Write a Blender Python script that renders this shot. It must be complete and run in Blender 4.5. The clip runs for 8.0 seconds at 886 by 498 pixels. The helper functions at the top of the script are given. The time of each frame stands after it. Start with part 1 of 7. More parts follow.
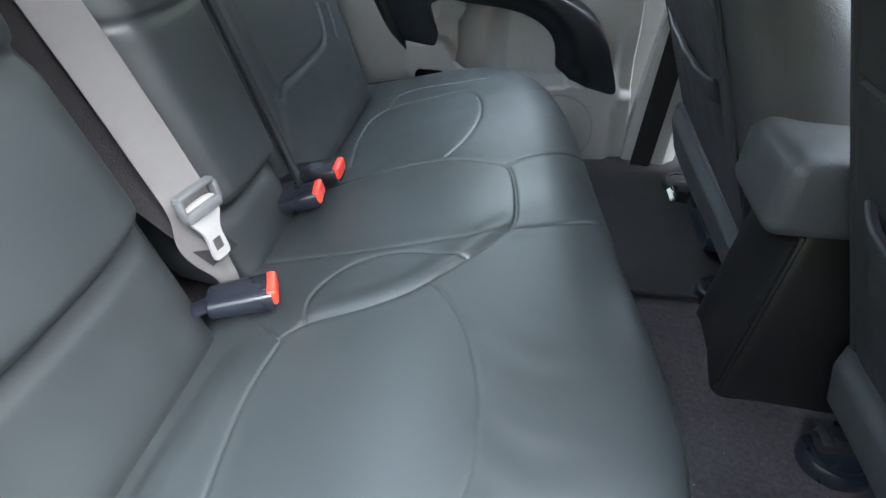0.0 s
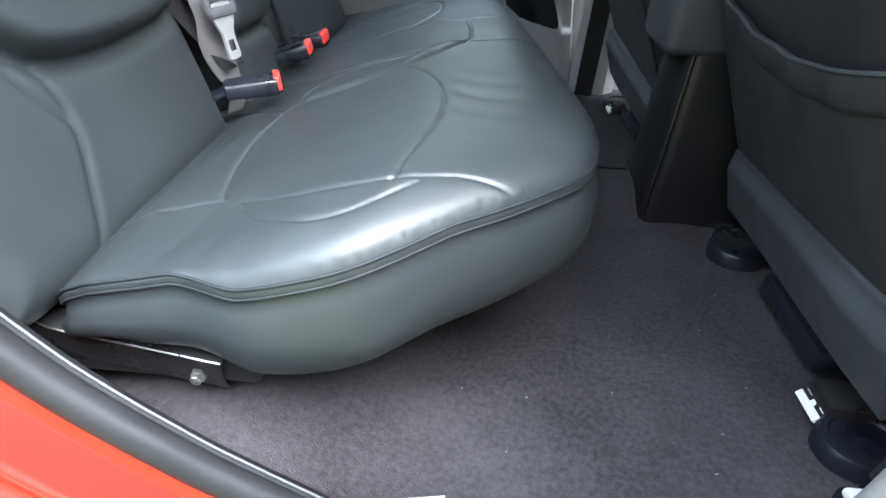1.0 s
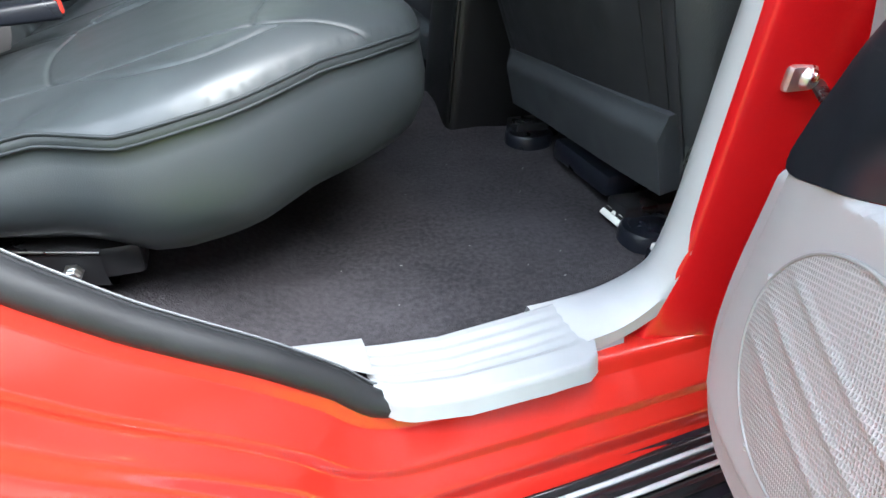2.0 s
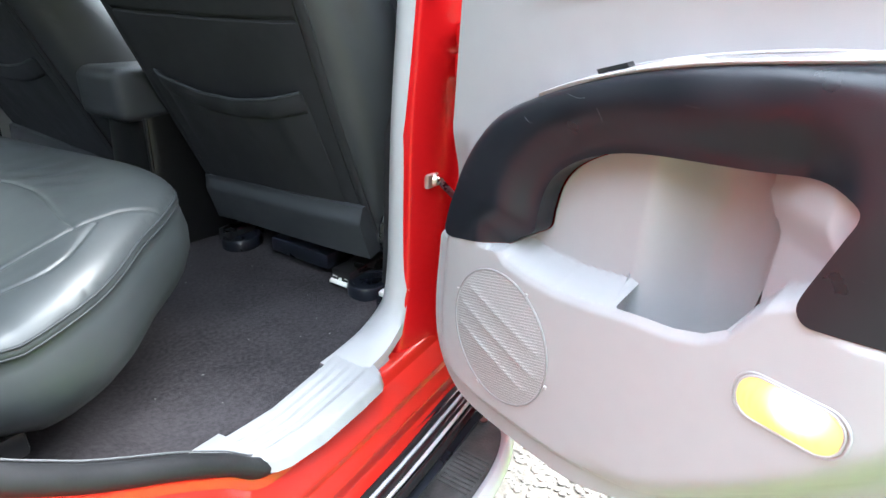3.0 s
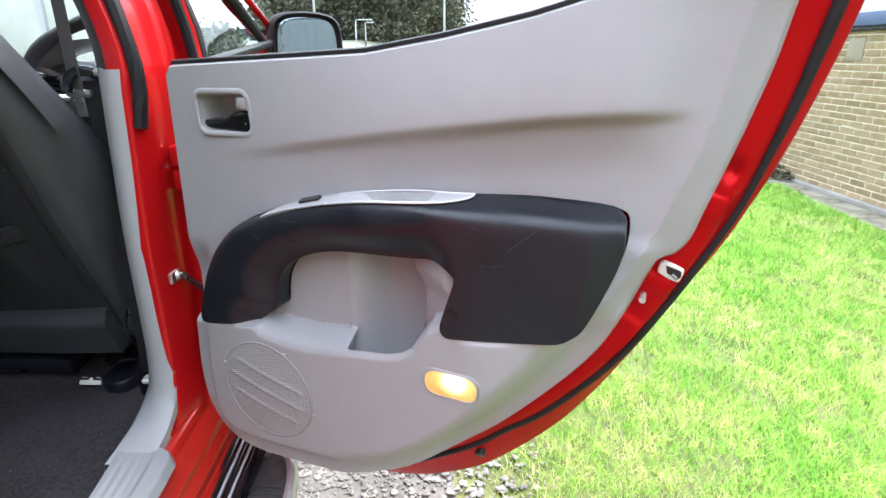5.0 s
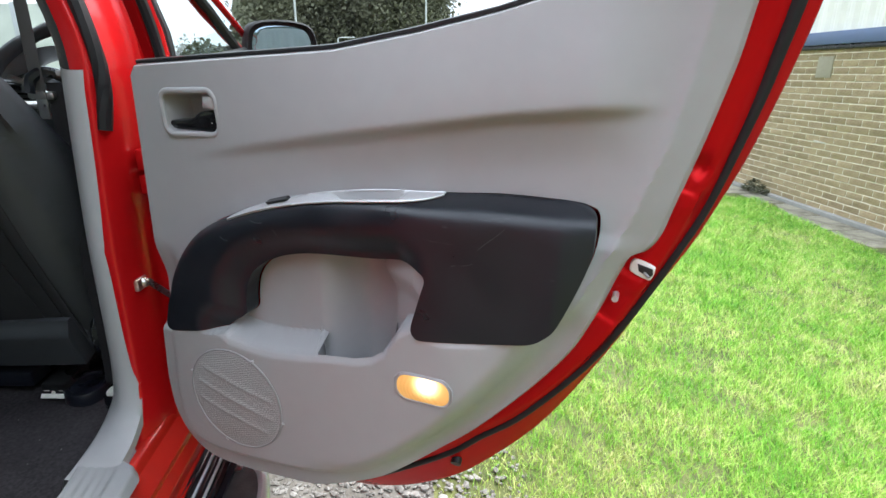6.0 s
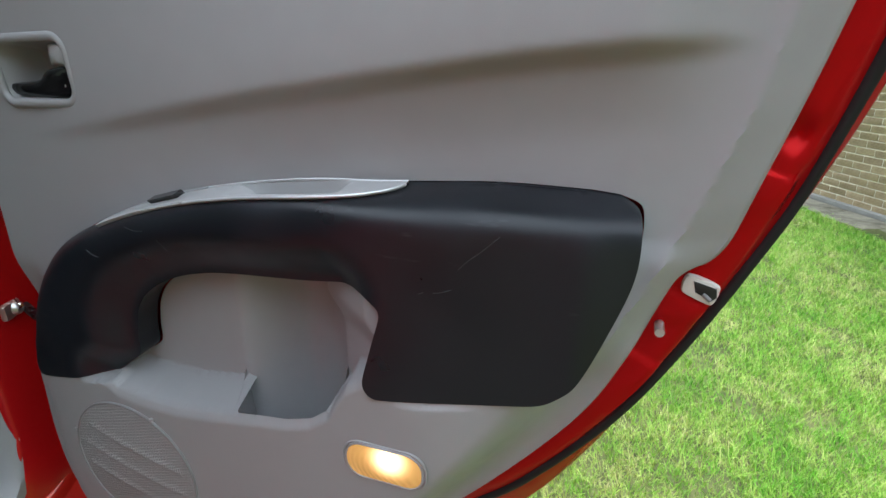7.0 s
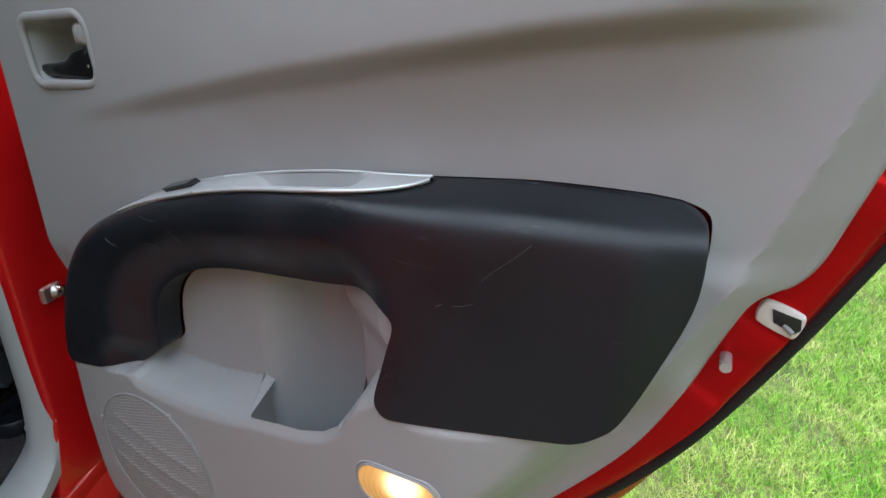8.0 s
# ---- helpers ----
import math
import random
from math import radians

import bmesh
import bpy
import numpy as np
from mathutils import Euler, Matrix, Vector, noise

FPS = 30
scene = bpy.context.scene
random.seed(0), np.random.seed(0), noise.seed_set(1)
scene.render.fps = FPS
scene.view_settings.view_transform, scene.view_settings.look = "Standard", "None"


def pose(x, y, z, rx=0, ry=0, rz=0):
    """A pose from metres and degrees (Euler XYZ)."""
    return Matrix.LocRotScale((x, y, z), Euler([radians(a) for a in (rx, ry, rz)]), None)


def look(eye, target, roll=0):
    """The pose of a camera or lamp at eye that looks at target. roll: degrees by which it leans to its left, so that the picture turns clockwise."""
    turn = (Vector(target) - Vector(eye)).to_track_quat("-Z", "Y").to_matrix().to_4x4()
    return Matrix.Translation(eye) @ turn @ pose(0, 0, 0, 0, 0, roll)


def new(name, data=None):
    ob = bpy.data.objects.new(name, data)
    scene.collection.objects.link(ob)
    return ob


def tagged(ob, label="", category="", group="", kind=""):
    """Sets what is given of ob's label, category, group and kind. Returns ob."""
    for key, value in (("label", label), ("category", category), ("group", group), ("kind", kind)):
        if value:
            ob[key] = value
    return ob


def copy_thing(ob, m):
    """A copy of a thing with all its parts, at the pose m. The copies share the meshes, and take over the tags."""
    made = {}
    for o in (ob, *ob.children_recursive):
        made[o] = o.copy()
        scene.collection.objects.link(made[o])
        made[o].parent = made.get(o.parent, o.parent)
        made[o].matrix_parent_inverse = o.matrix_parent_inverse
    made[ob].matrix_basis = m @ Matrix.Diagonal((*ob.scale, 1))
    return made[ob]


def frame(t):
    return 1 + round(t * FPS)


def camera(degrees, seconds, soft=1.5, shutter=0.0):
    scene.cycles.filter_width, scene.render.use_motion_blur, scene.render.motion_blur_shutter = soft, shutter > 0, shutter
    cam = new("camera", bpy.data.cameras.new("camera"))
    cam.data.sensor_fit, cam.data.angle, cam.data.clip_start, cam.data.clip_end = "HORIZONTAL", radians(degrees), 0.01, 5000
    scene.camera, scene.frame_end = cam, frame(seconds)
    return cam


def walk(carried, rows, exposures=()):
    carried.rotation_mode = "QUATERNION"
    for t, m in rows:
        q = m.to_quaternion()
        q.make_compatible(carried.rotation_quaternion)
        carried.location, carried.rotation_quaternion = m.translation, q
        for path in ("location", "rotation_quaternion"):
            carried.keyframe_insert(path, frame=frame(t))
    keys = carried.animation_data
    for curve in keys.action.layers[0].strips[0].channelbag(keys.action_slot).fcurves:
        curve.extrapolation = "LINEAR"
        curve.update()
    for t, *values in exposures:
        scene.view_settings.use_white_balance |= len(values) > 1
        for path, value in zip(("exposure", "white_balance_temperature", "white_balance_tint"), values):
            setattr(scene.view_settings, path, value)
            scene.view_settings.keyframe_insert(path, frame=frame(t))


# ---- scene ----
cam = camera(77.7, 8.0)
METRES, EYE, TILT, LEAN, TURN = 1.4, 1.23, -34.5, 0.0, 4.0
PATH = [
    (0, (0.124, 0.223, 1.237), (-0.106, 1.799, 0.028), 6.5),
    (0.5, (0.169, 0.015, 1.166), (-0.049, 1.641, 0.022), 7.3),
    (1, (0.191, -0.065, 1.07), (0.052, 1.607, -0.019), 7.2),
    (1.2, (0.196, -0.078, 1.022), (0.129, 1.606, -0.055), 6.9),
    (2.3, (0.058, -0.223, 0.958), (0.976, 1.302, 0.044), 6.2),
    (2.5, (0.007, -0.251, 0.987), (1.15, 1.16, 0.148), 5.5),
    (3, (-0.107, -0.292, 1.075), (1.437, 0.768, 0.376), 3.2),
    (3.5, (-0.208, -0.307, 1.145), (1.545, 0.38, 0.468), 1.1),
    (3.7, (-0.231, -0.326, 1.173), (1.553, 0.265, 0.49), 0.6),
    (4, (-0.258, -0.319, 1.201), (1.575, 0.107, 0.526), 0.3),
    (4.5, (-0.28, -0.343, 1.226), (1.584, -0.082, 0.549), 0.0),
    (5, (-0.296, -0.354, 1.243), (1.582, -0.198, 0.573), -0.2),
    (6.3, (-0.285, -0.371, 1.217), (1.62, -0.288, 0.611), -0.3),
    (6.5, (-0.253, -0.354, 1.228), (1.638, -0.322, 0.577), -0.5),
    (6.9, (-0.115, -0.372, 1.184), (1.776, -0.333, 0.532), -0.5),
    (7, (-0.079, -0.374, 1.176), (1.81, -0.34, 0.52), -0.6),
    (7.5, (-0.001, -0.394, 1.155), (1.884, -0.277, 0.496), -0.5),
    (8, (-0.023, -0.398, 1.164), (1.844, -0.138, 0.497), -0.3),
]
EXPOSURES = [(0.0, 3.45, 6250, 9), (0.5, 3.45, 6250, 9), (1.0, 3.1, 6050, 9), (2.5, 2.84, 6200, 8), (3.0, 2.86, 6200, 8), (3.5, 2.86, 6150, 9), (4.0, 2.52, 6100, 10), (5.0, 1.92, 6250, 13), (6.5, 1.14, 6400, 7), (7.0, 0.93, 6350, 6), (7.5, 0.88, 6250, 4), (8.0, 1.06, 6350, 7)]
walk(cam, [(t, look(eye, target, roll)) for t, eye, target, roll in PATH], EXPOSURES)

# the truck stands slightly nose-up on the verge: its own axes in the world
TRUCK = Matrix.Translation((0.0724, 0.1826, -0.0294)) @ Matrix.Rotation(radians(3.8), 4, "Z") @ Matrix.Rotation(radians(-4.5), 4, "Y") @ Matrix.Rotation(radians(1.5), 4, "X")

# ---- light ----
world = bpy.data.worlds.new("overcast_sky")
scene.world = world
world.use_nodes = True
wn, wl = world.node_tree.nodes, world.node_tree.links
sky = wn.new("ShaderNodeTexSky")
sky.sky_type, sky.sun_disc = "NISHITA", False
sky.sun_elevation, sky.sun_rotation = radians(46), radians(130)
sky.air_density, sky.dust_density, sky.ozone_density = 1.0, 6.0, 1.0
cloud = wn.new("ShaderNodeMix")
cloud.data_type = "RGBA"
cloud.inputs[0].default_value = 0.85
cloud.inputs[7].default_value = (10.2, 11.3, 12.9, 1)
wl.new(sky.outputs[0], cloud.inputs[6])
# an overcast sky is about three times as bright overhead as at the horizon
view_dir, split, zenith, dome = wn.new("ShaderNodeTexCoord"), wn.new("ShaderNodeSeparateXYZ"), wn.new("ShaderNodeMapRange"), wn.new("ShaderNodeMix")
zenith.inputs[1].default_value, zenith.inputs[2].default_value, zenith.inputs[3].default_value, zenith.inputs[4].default_value = 0.0, 1.0, 0.55, 1.55
dome.data_type, dome.blend_type = "RGBA", "MULTIPLY"
dome.inputs[0].default_value = 1.0
wl.new(view_dir.outputs["Generated"], split.inputs[0])
wl.new(split.outputs[2], zenith.inputs[0])
wl.new(cloud.outputs[2], dome.inputs[6])
wl.new(zenith.outputs[0], dome.inputs[7])
wl.new(dome.outputs[2], wn["Background"].inputs[0])
wn["Background"].inputs[1].default_value = 0.12
sun_data = bpy.data.lights.new("sun", "SUN")
sun_data.energy, sun_data.angle, sun_data.color = 2.6, radians(45), (1.0, 0.98, 0.96)
sun_ob = new("sun", sun_data)
sun_ob.matrix_world = look((2.5, -2.1, 6.3), (0, 0, 0.5))


# ---- materials ----
def material(name, base, rough=0.5, metal=0.0, coat=0.0, spec=0.5, vary=0.15, scale=6.0, bump=0.0, bscale=300.0, voronoi=False, base2=None, big=1.2, rvar=0.08, stretch=(1, 1, 1)):
    """A Principled surface: colour varies at a coarse and a fine scale, relief from fine noise or cells."""
    m = bpy.data.materials.new(name)
    m.use_nodes = True
    n, l = m.node_tree.nodes, m.node_tree.links
    p = n["Principled BSDF"]
    co = n.new("ShaderNodeTexCoord")
    mp = n.new("ShaderNodeMapping")
    mp.inputs["Scale"].default_value = stretch
    l.new(co.outputs["Object"], mp.inputs[0])
    t1 = n.new("ShaderNodeTexNoise")
    t1.inputs["Scale"].default_value, t1.inputs["Detail"].default_value = big, 5
    t2 = n.new("ShaderNodeTexNoise")
    t2.inputs["Scale"].default_value, t2.inputs["Detail"].default_value = scale, 6
    for t in (t1, t2):
        l.new(mp.outputs[0], t.inputs[0])
    add = n.new("ShaderNodeMath")
    add.operation = "ADD"
    l.new(t1.outputs[0], add.inputs[0])
    l.new(t2.outputs[0], add.inputs[1])
    ramp = n.new("ShaderNodeMapRange")
    ramp.inputs[1].default_value, ramp.inputs[2].default_value = 0.7, 1.3
    l.new(add.outputs[0], ramp.inputs[0])
    mix = n.new("ShaderNodeMix")
    mix.data_type = "RGBA"
    b2 = base2 or tuple(c * (1 + vary) for c in base)
    b1 = base if base2 else tuple(c * (1 - vary) for c in base)
    mix.inputs[6].default_value, mix.inputs[7].default_value = (*b1, 1), (*b2, 1)
    l.new(ramp.outputs[0], mix.inputs[0])
    l.new(mix.outputs[2], p.inputs["Base Color"])
    rr = n.new("ShaderNodeMapRange")
    rr.inputs[1].default_value, rr.inputs[2].default_value = 0.3, 0.7
    rr.inputs[3].default_value, rr.inputs[4].default_value = max(0.02, rough - rvar), rough + rvar
    l.new(t2.outputs[0], rr.inputs[0])
    l.new(rr.outputs[0], p.inputs["Roughness"])
    p.inputs["Metallic"].default_value, p.inputs["Coat Weight"].default_value = metal, coat
    p.inputs["Coat Roughness"].default_value = 0.04
    p.inputs["Specular IOR Level"].default_value = spec
    if bump:
        if voronoi:
            t3 = n.new("ShaderNodeTexVoronoi")
        else:
            t3 = n.new("ShaderNodeTexNoise")
            t3.inputs["Detail"].default_value = 3
        t3.inputs["Scale"].default_value = bscale
        l.new(mp.outputs[0], t3.inputs[0])
        bp = n.new("ShaderNodeBump")
        bp.inputs["Strength"].default_value, bp.inputs["Distance"].default_value = bump, 0.002
        l.new(t3.outputs[0], bp.inputs["Height"])
        l.new(bp.outputs[0], p.inputs["Normal"])
    return m


LEATHER = material("charcoal_leather", (0.0220, 0.0265, 0.0285), 0.44, spec=0.55, vary=0.10, scale=14, bump=0.05, bscale=1100, voronoi=True, rvar=0.05)
LEATHER_PIPE = material("leather_piping", (0.015, 0.018, 0.020), 0.6, spec=0.25, vary=0.1, bump=0.2, bscale=900)
CLOTH = material("black_seat_cloth", (0.025, 0.025, 0.029), 0.70, spec=0.35, vary=0.2, scale=30, bump=0.3, bscale=900)
VINYL = material("black_vinyl", (0.043, 0.046, 0.051), 0.44, spec=0.5, vary=0.15, scale=20, bump=0.2, bscale=700, voronoi=True)
GREY = material("grey_trim_plastic", (0.338, 0.338, 0.342), 0.50, spec=0.4, vary=0.03, scale=40, bump=0.10, bscale=1400, big=3)
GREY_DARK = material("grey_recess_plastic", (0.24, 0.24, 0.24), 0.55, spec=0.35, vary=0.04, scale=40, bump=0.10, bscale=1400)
GREY_LIGHT = material("pale_grey_sill_plastic", (0.27, 0.275, 0.28), 0.42, spec=0.4, vary=0.08, scale=25, bump=0.08, bscale=900)
BLACK = material("black_trim_plastic", (0.0080, 0.0096, 0.0150), 0.31, spec=0.5, vary=0.2, scale=18, bump=0.14, bscale=1300, rvar=0.1)
CONSOLE = material("satin_black_plastic", (0.0085, 0.0085, 0.0090), 0.36, spec=0.5, vary=0.05, scale=30, bump=0.05, bscale=1300, rvar=0.02)
BLACK_GLOSS = material("black_gloss_plastic", (0.010, 0.010, 0.011), 0.14, vary=0.2)
RUBBER = material("black_rubber", (0.016, 0.0165, 0.018), 0.50, spec=0.25, vary=0.25, scale=25, bump=0.1, bscale=200)
MAT_RUBBER = material("matt_black_mat", (0.016, 0.0155, 0.0165), 0.75, spec=0.2, vary=0.25, scale=40, bump=0.4, bscale=400)
STEP_RUBBER = material("dusty_step_rubber", (0.012, 0.012, 0.012), 0.55, base2=(0.11, 0.105, 0.10), scale=22, bump=0.4, bscale=260, big=6)
CARPET = material("charcoal_carpet", (0.022, 0.020, 0.022), 0.95, base2=(0.060, 0.0545, 0.059), spec=0.1, scale=160, bump=0.9, bscale=420, big=5)
RED = material("red_car_paint", (0.45, 0.006, 0.008), 0.24, metal=0.35, spec=0.1, coat=0.06, vary=0.05, scale=3, rvar=0.03)
RED.node_tree.nodes["Principled BSDF"].inputs["Specular Tint"].default_value = (0.85, 0.22, 0.18, 1)
BODY_RED = material("red_body_paint", (0.43, 0.016, 0.010), 0.18, coat=0.5, vary=0.05, scale=14, rvar=0.05)
RED_DULL = material("red_jamb_paint", (0.50, 0.008, 0.010), 0.22, metal=0.1, spec=0.25, coat=0.25, vary=0.06, scale=9, rvar=0.06)
SILVER = material("silver_painted_plastic", (0.50, 0.50, 0.505), 0.32, metal=0.25, vary=0.05)
SILVER_BRIGHT = material("bright_silver_plastic", (0.66, 0.67, 0.68), 0.25, metal=0.35, vary=0.03)
STEEL = material("zinc_plated_steel", (0.55, 0.55, 0.53), 0.33, metal=1.0, vary=0.15, scale=60)
BRIGHT_STEEL = material("bright_tongue_steel", (0.60, 0.60, 0.59), 0.42, metal=0.6, vary=0.08, scale=60)
STEEL_BLACK = material("black_painted_steel", (0.012, 0.012, 0.013), 0.3, vary=0.2, scale=30)
CHROME = material("polished_steel", (0.75, 0.75, 0.75), 0.12, metal=1.0, vary=0.05)
RED_BUTTON = material("red_button_plastic", (0.75, 0.045, 0.025), 0.35, vary=0.06)
WEBBING = material("taupe_belt_webbing", (0.125, 0.119, 0.119), 0.7, vary=0.08, scale=60, bump=0.5, bscale=500, stretch=(1, 1, 4))
WEBBING_DARK = material("charcoal_belt_webbing", (0.014, 0.013, 0.015), 0.75, spec=0.3, vary=0.1, scale=60, bump=0.5, bscale=500)
WHITE = material("off_white_plastic", (0.68, 0.67, 0.62), 0.4, vary=0.06)
CONCRETE_LINT = material("grey_lint", (0.20, 0.20, 0.19), 0.9)
DASH = material("grey_dashboard_plastic", (0.10, 0.105, 0.11), 0.55, vary=0.08, scale=30, bump=0.1, bscale=900)
DASH_LIGHT = material("pale_dashboard_plastic", (0.42, 0.43, 0.44), 0.45, vary=0.05)
HEADLINING = material("grey_headlining", (0.33, 0.32, 0.31), 0.9, vary=0.04, scale=60, bump=0.3, bscale=600)


def scuffed_black():
    """The armrest's black plastic with faint pale scratches."""
    m = material("scuffed_black_plastic", (0.0105, 0.0125, 0.0170), 0.37, spec=0.40, vary=0.2, scale=18, bump=0.08, bscale=1300, rvar=0.1)
    n, l = m.node_tree.nodes, m.node_tree.links
    p = n["Principled BSDF"]
    old = p.inputs["Base Color"].links[0].from_socket
    co, mp, tx, mr, mx = n.new("ShaderNodeTexCoord"), n.new("ShaderNodeMapping"), n.new("ShaderNodeTexNoise"), n.new("ShaderNodeMapRange"), n.new("ShaderNodeMix")
    mp.inputs["Rotation"].default_value = (radians(35), radians(20), 0)
    mp.inputs["Scale"].default_value = (14, 14, 70)
    tx.inputs["Scale"].default_value, tx.inputs["Detail"].default_value = 1.6, 3
    mr.inputs[1].default_value, mr.inputs[2].default_value, mr.inputs[4].default_value = 0.69, 0.80, 0.40
    mx.data_type = "RGBA"
    mx.inputs[7].default_value = (0.085, 0.088, 0.095, 1)
    l.new(co.outputs["Object"], mp.inputs[0])
    l.new(mp.outputs[0], tx.inputs[0])
    l.new(tx.outputs[0], mr.inputs[0])
    l.new(mr.outputs[0], mx.inputs[0])
    l.new(old, mx.inputs[6])
    l.new(mx.outputs[2], p.inputs["Base Color"])
    return m


ARM_BLACK = scuffed_black()


def pattern_grille():
    """Perforated speaker plastic: a fine grid of pits."""
    m = material("perforated_grey_plastic", (0.35, 0.347, 0.345), 0.5, vary=0.03)
    n, l = m.node_tree.nodes, m.node_tree.links
    co = n.new("ShaderNodeTexCoord")
    vo = n.new("ShaderNodeTexVoronoi")
    vo.inputs["Scale"].default_value, vo.inputs["Randomness"].default_value = 1.0, 0.0
    turn, slant, flat = n.new("ShaderNodeMapping"), n.new("ShaderNodeMapping"), n.new("ShaderNodeMapping")
    turn.inputs["Rotation"].default_value = (0, 0, radians(112.3))
    slant.inputs["Rotation"].default_value = (0, radians(18), 0)
    flat.inputs["Scale"].default_value = (1 / 0.0022, 0, 1 / 0.0036)
    l.new(co.outputs["Object"], turn.inputs[0])
    l.new(turn.outputs[0], slant.inputs[0])
    l.new(slant.outputs[0], flat.inputs[0])
    l.new(flat.outputs[0], vo.inputs[0])
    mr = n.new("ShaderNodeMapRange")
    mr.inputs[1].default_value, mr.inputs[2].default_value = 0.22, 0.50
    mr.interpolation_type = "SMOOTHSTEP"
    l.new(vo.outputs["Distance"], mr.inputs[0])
    bp = n.new("ShaderNodeBump")
    bp.inputs["Strength"].default_value, bp.inputs["Distance"].default_value = 0.55, 0.0012
    l.new(mr.outputs[0], bp.inputs["Height"])
    p = n["Principled BSDF"]
    l.new(bp.outputs[0], p.inputs["Normal"])
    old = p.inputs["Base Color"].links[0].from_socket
    # shade inside the pits is put into the colour as a darker grey
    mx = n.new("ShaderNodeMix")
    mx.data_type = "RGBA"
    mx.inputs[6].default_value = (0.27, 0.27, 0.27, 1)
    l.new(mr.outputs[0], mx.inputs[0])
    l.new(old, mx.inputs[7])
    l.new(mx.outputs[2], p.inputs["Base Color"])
    return m


GRILLE = pattern_grille()


def lens_material():
    """Ribbed amber lens that lets the bulb behind it shine through."""
    m = bpy.data.materials.new("amber_ribbed_lens")
    m.use_nodes = True
    n, l = m.node_tree.nodes, m.node_tree.links
    p = n["Principled BSDF"]
    p.inputs["Base Color"].default_value = (0.78, 0.45, 0.14, 1)
    p.inputs["Roughness"].default_value = 0.25
    co = n.new("ShaderNodeTexCoord")
    ds = n.new("ShaderNodeVectorMath")
    ds.operation = "DISTANCE"
    ds.inputs[1].default_value = LAMP_HOT
    l.new(co.outputs["Object"], ds.inputs[0])
    mr = n.new("ShaderNodeMapRange")
    mr.interpolation_type = "SMOOTHERSTEP"
    for i, v in zip((1, 2, 3, 4), (0.0, 0.038, 1.0, 0.0)):
        mr.inputs[i].default_value = v
    l.new(ds.outputs["Value"], mr.inputs[0])
    pw = n.new("ShaderNodeMath")
    pw.operation, pw.inputs[1].default_value = "POWER", 2.2
    l.new(mr.outputs[0], pw.inputs[0])
    col = n.new("ShaderNodeValToRGB")
    col.color_ramp.elements[0].color, col.color_ramp.elements[1].color = (0.85, 0.42, 0.11, 1), (1.0, 0.88, 0.55, 1)
    l.new(pw.outputs[0], col.inputs[0])
    st = n.new("ShaderNodeMath")
    st.operation, st.inputs[1].default_value, st.inputs[2].default_value = "MULTIPLY_ADD", 1.35, 0.17
    l.new(pw.outputs[0], st.inputs[0])
    l.new(col.outputs[0], p.inputs["Emission Color"])
    l.new(st.outputs[0], p.inputs["Emission Strength"])
    wv = n.new("ShaderNodeTexWave")
    wv.inputs["Scale"].default_value = 120
    l.new(co.outputs["Object"], wv.inputs[0])
    bp = n.new("ShaderNodeBump")
    bp.inputs["Strength"].default_value, bp.inputs["Distance"].default_value = 0.4, 0.001
    l.new(wv.outputs[1], bp.inputs["Height"])
    l.new(bp.outputs[0], p.inputs["Normal"])
    return m


def glass_material(name, tint=(0.9, 0.95, 0.93), rough=0.0):
    m = bpy.data.materials.new(name)
    m.use_nodes = True
    n, l = m.node_tree.nodes, m.node_tree.links
    n.remove(n["Principled BSDF"])
    tr, gl, mx, fr = n.new("ShaderNodeBsdfTransparent"), n.new("ShaderNodeBsdfGlossy"), n.new("ShaderNodeMixShader"), n.new("ShaderNodeLayerWeight")
    tr.inputs[0].default_value = (*tint, 1)
    gl.inputs["Roughness"].default_value = rough
    fr.inputs[0].default_value = 0.5
    pw, ma = n.new("ShaderNodeMath"), n.new("ShaderNodeMath")
    pw.operation, pw.inputs[1].default_value = "POWER", 5.0
    ma.operation, ma.inputs[1].default_value, ma.inputs[2].default_value = "MULTIPLY_ADD", 0.9, 0.06
    l.new(fr.outputs["Facing"], pw.inputs[0])
    l.new(pw.outputs[0], ma.inputs[0])
    l.new(ma.outputs[0], mx.inputs[0])
    l.new(tr.outputs[0], mx.inputs[1])
    l.new(gl.outputs[0], mx.inputs[2])
    l.new(mx.outputs[0], n["Material Output"].inputs[0])
    return m


GLASS = glass_material("window_glass")
MIRROR = material("mirror_glass", (0.25, 0.30, 0.36), 0.03, metal=1.0, vary=0.0, rvar=0.0)


# ---- mesh tools ----
from mathutils import geometry

def spline(pts, n=8, closed=False):
    """A smooth curve through control points."""
    P = np.array(pts, float)
    k = len(P)
    out = []
    for i in range(k if closed else k - 1):
        a, b = (P[(i - 1) % k], P[(i + 2) % k]) if closed else (P[max(i - 1, 0)], P[min(i + 2, k - 1)])
        p, q = P[i], P[(i + 1) % k]
        for j in range(n):
            t = j / n
            out.append(0.5 * (2 * p + (q - a) * t + (2 * a - 5 * p + 4 * q - b) * t * t + (3 * p - a - 3 * q + b) * t ** 3))
    if not closed:
        out.append(P[-1])
    return np.array(out)


def sstep(a, b, x):
    t = np.clip((np.asarray(x, float) - a) / (b - a), 0, 1)
    return t * t * (3 - 2 * t)


def dist(P, line, closed=False):
    """Distance of many points to a polyline."""
    L = np.array(line, float)
    if closed:
        L = np.vstack([L, L[:1]])
    best = np.full(len(P), 1e9)
    for a, b in zip(L[:-1], L[1:]):
        ab = b - a
        t = np.clip(((P - a) @ ab) / max(ab @ ab, 1e-12), 0, 1)
        best = np.minimum(best, np.hypot(*(P - a - t[:, None] * ab).T))
    return best


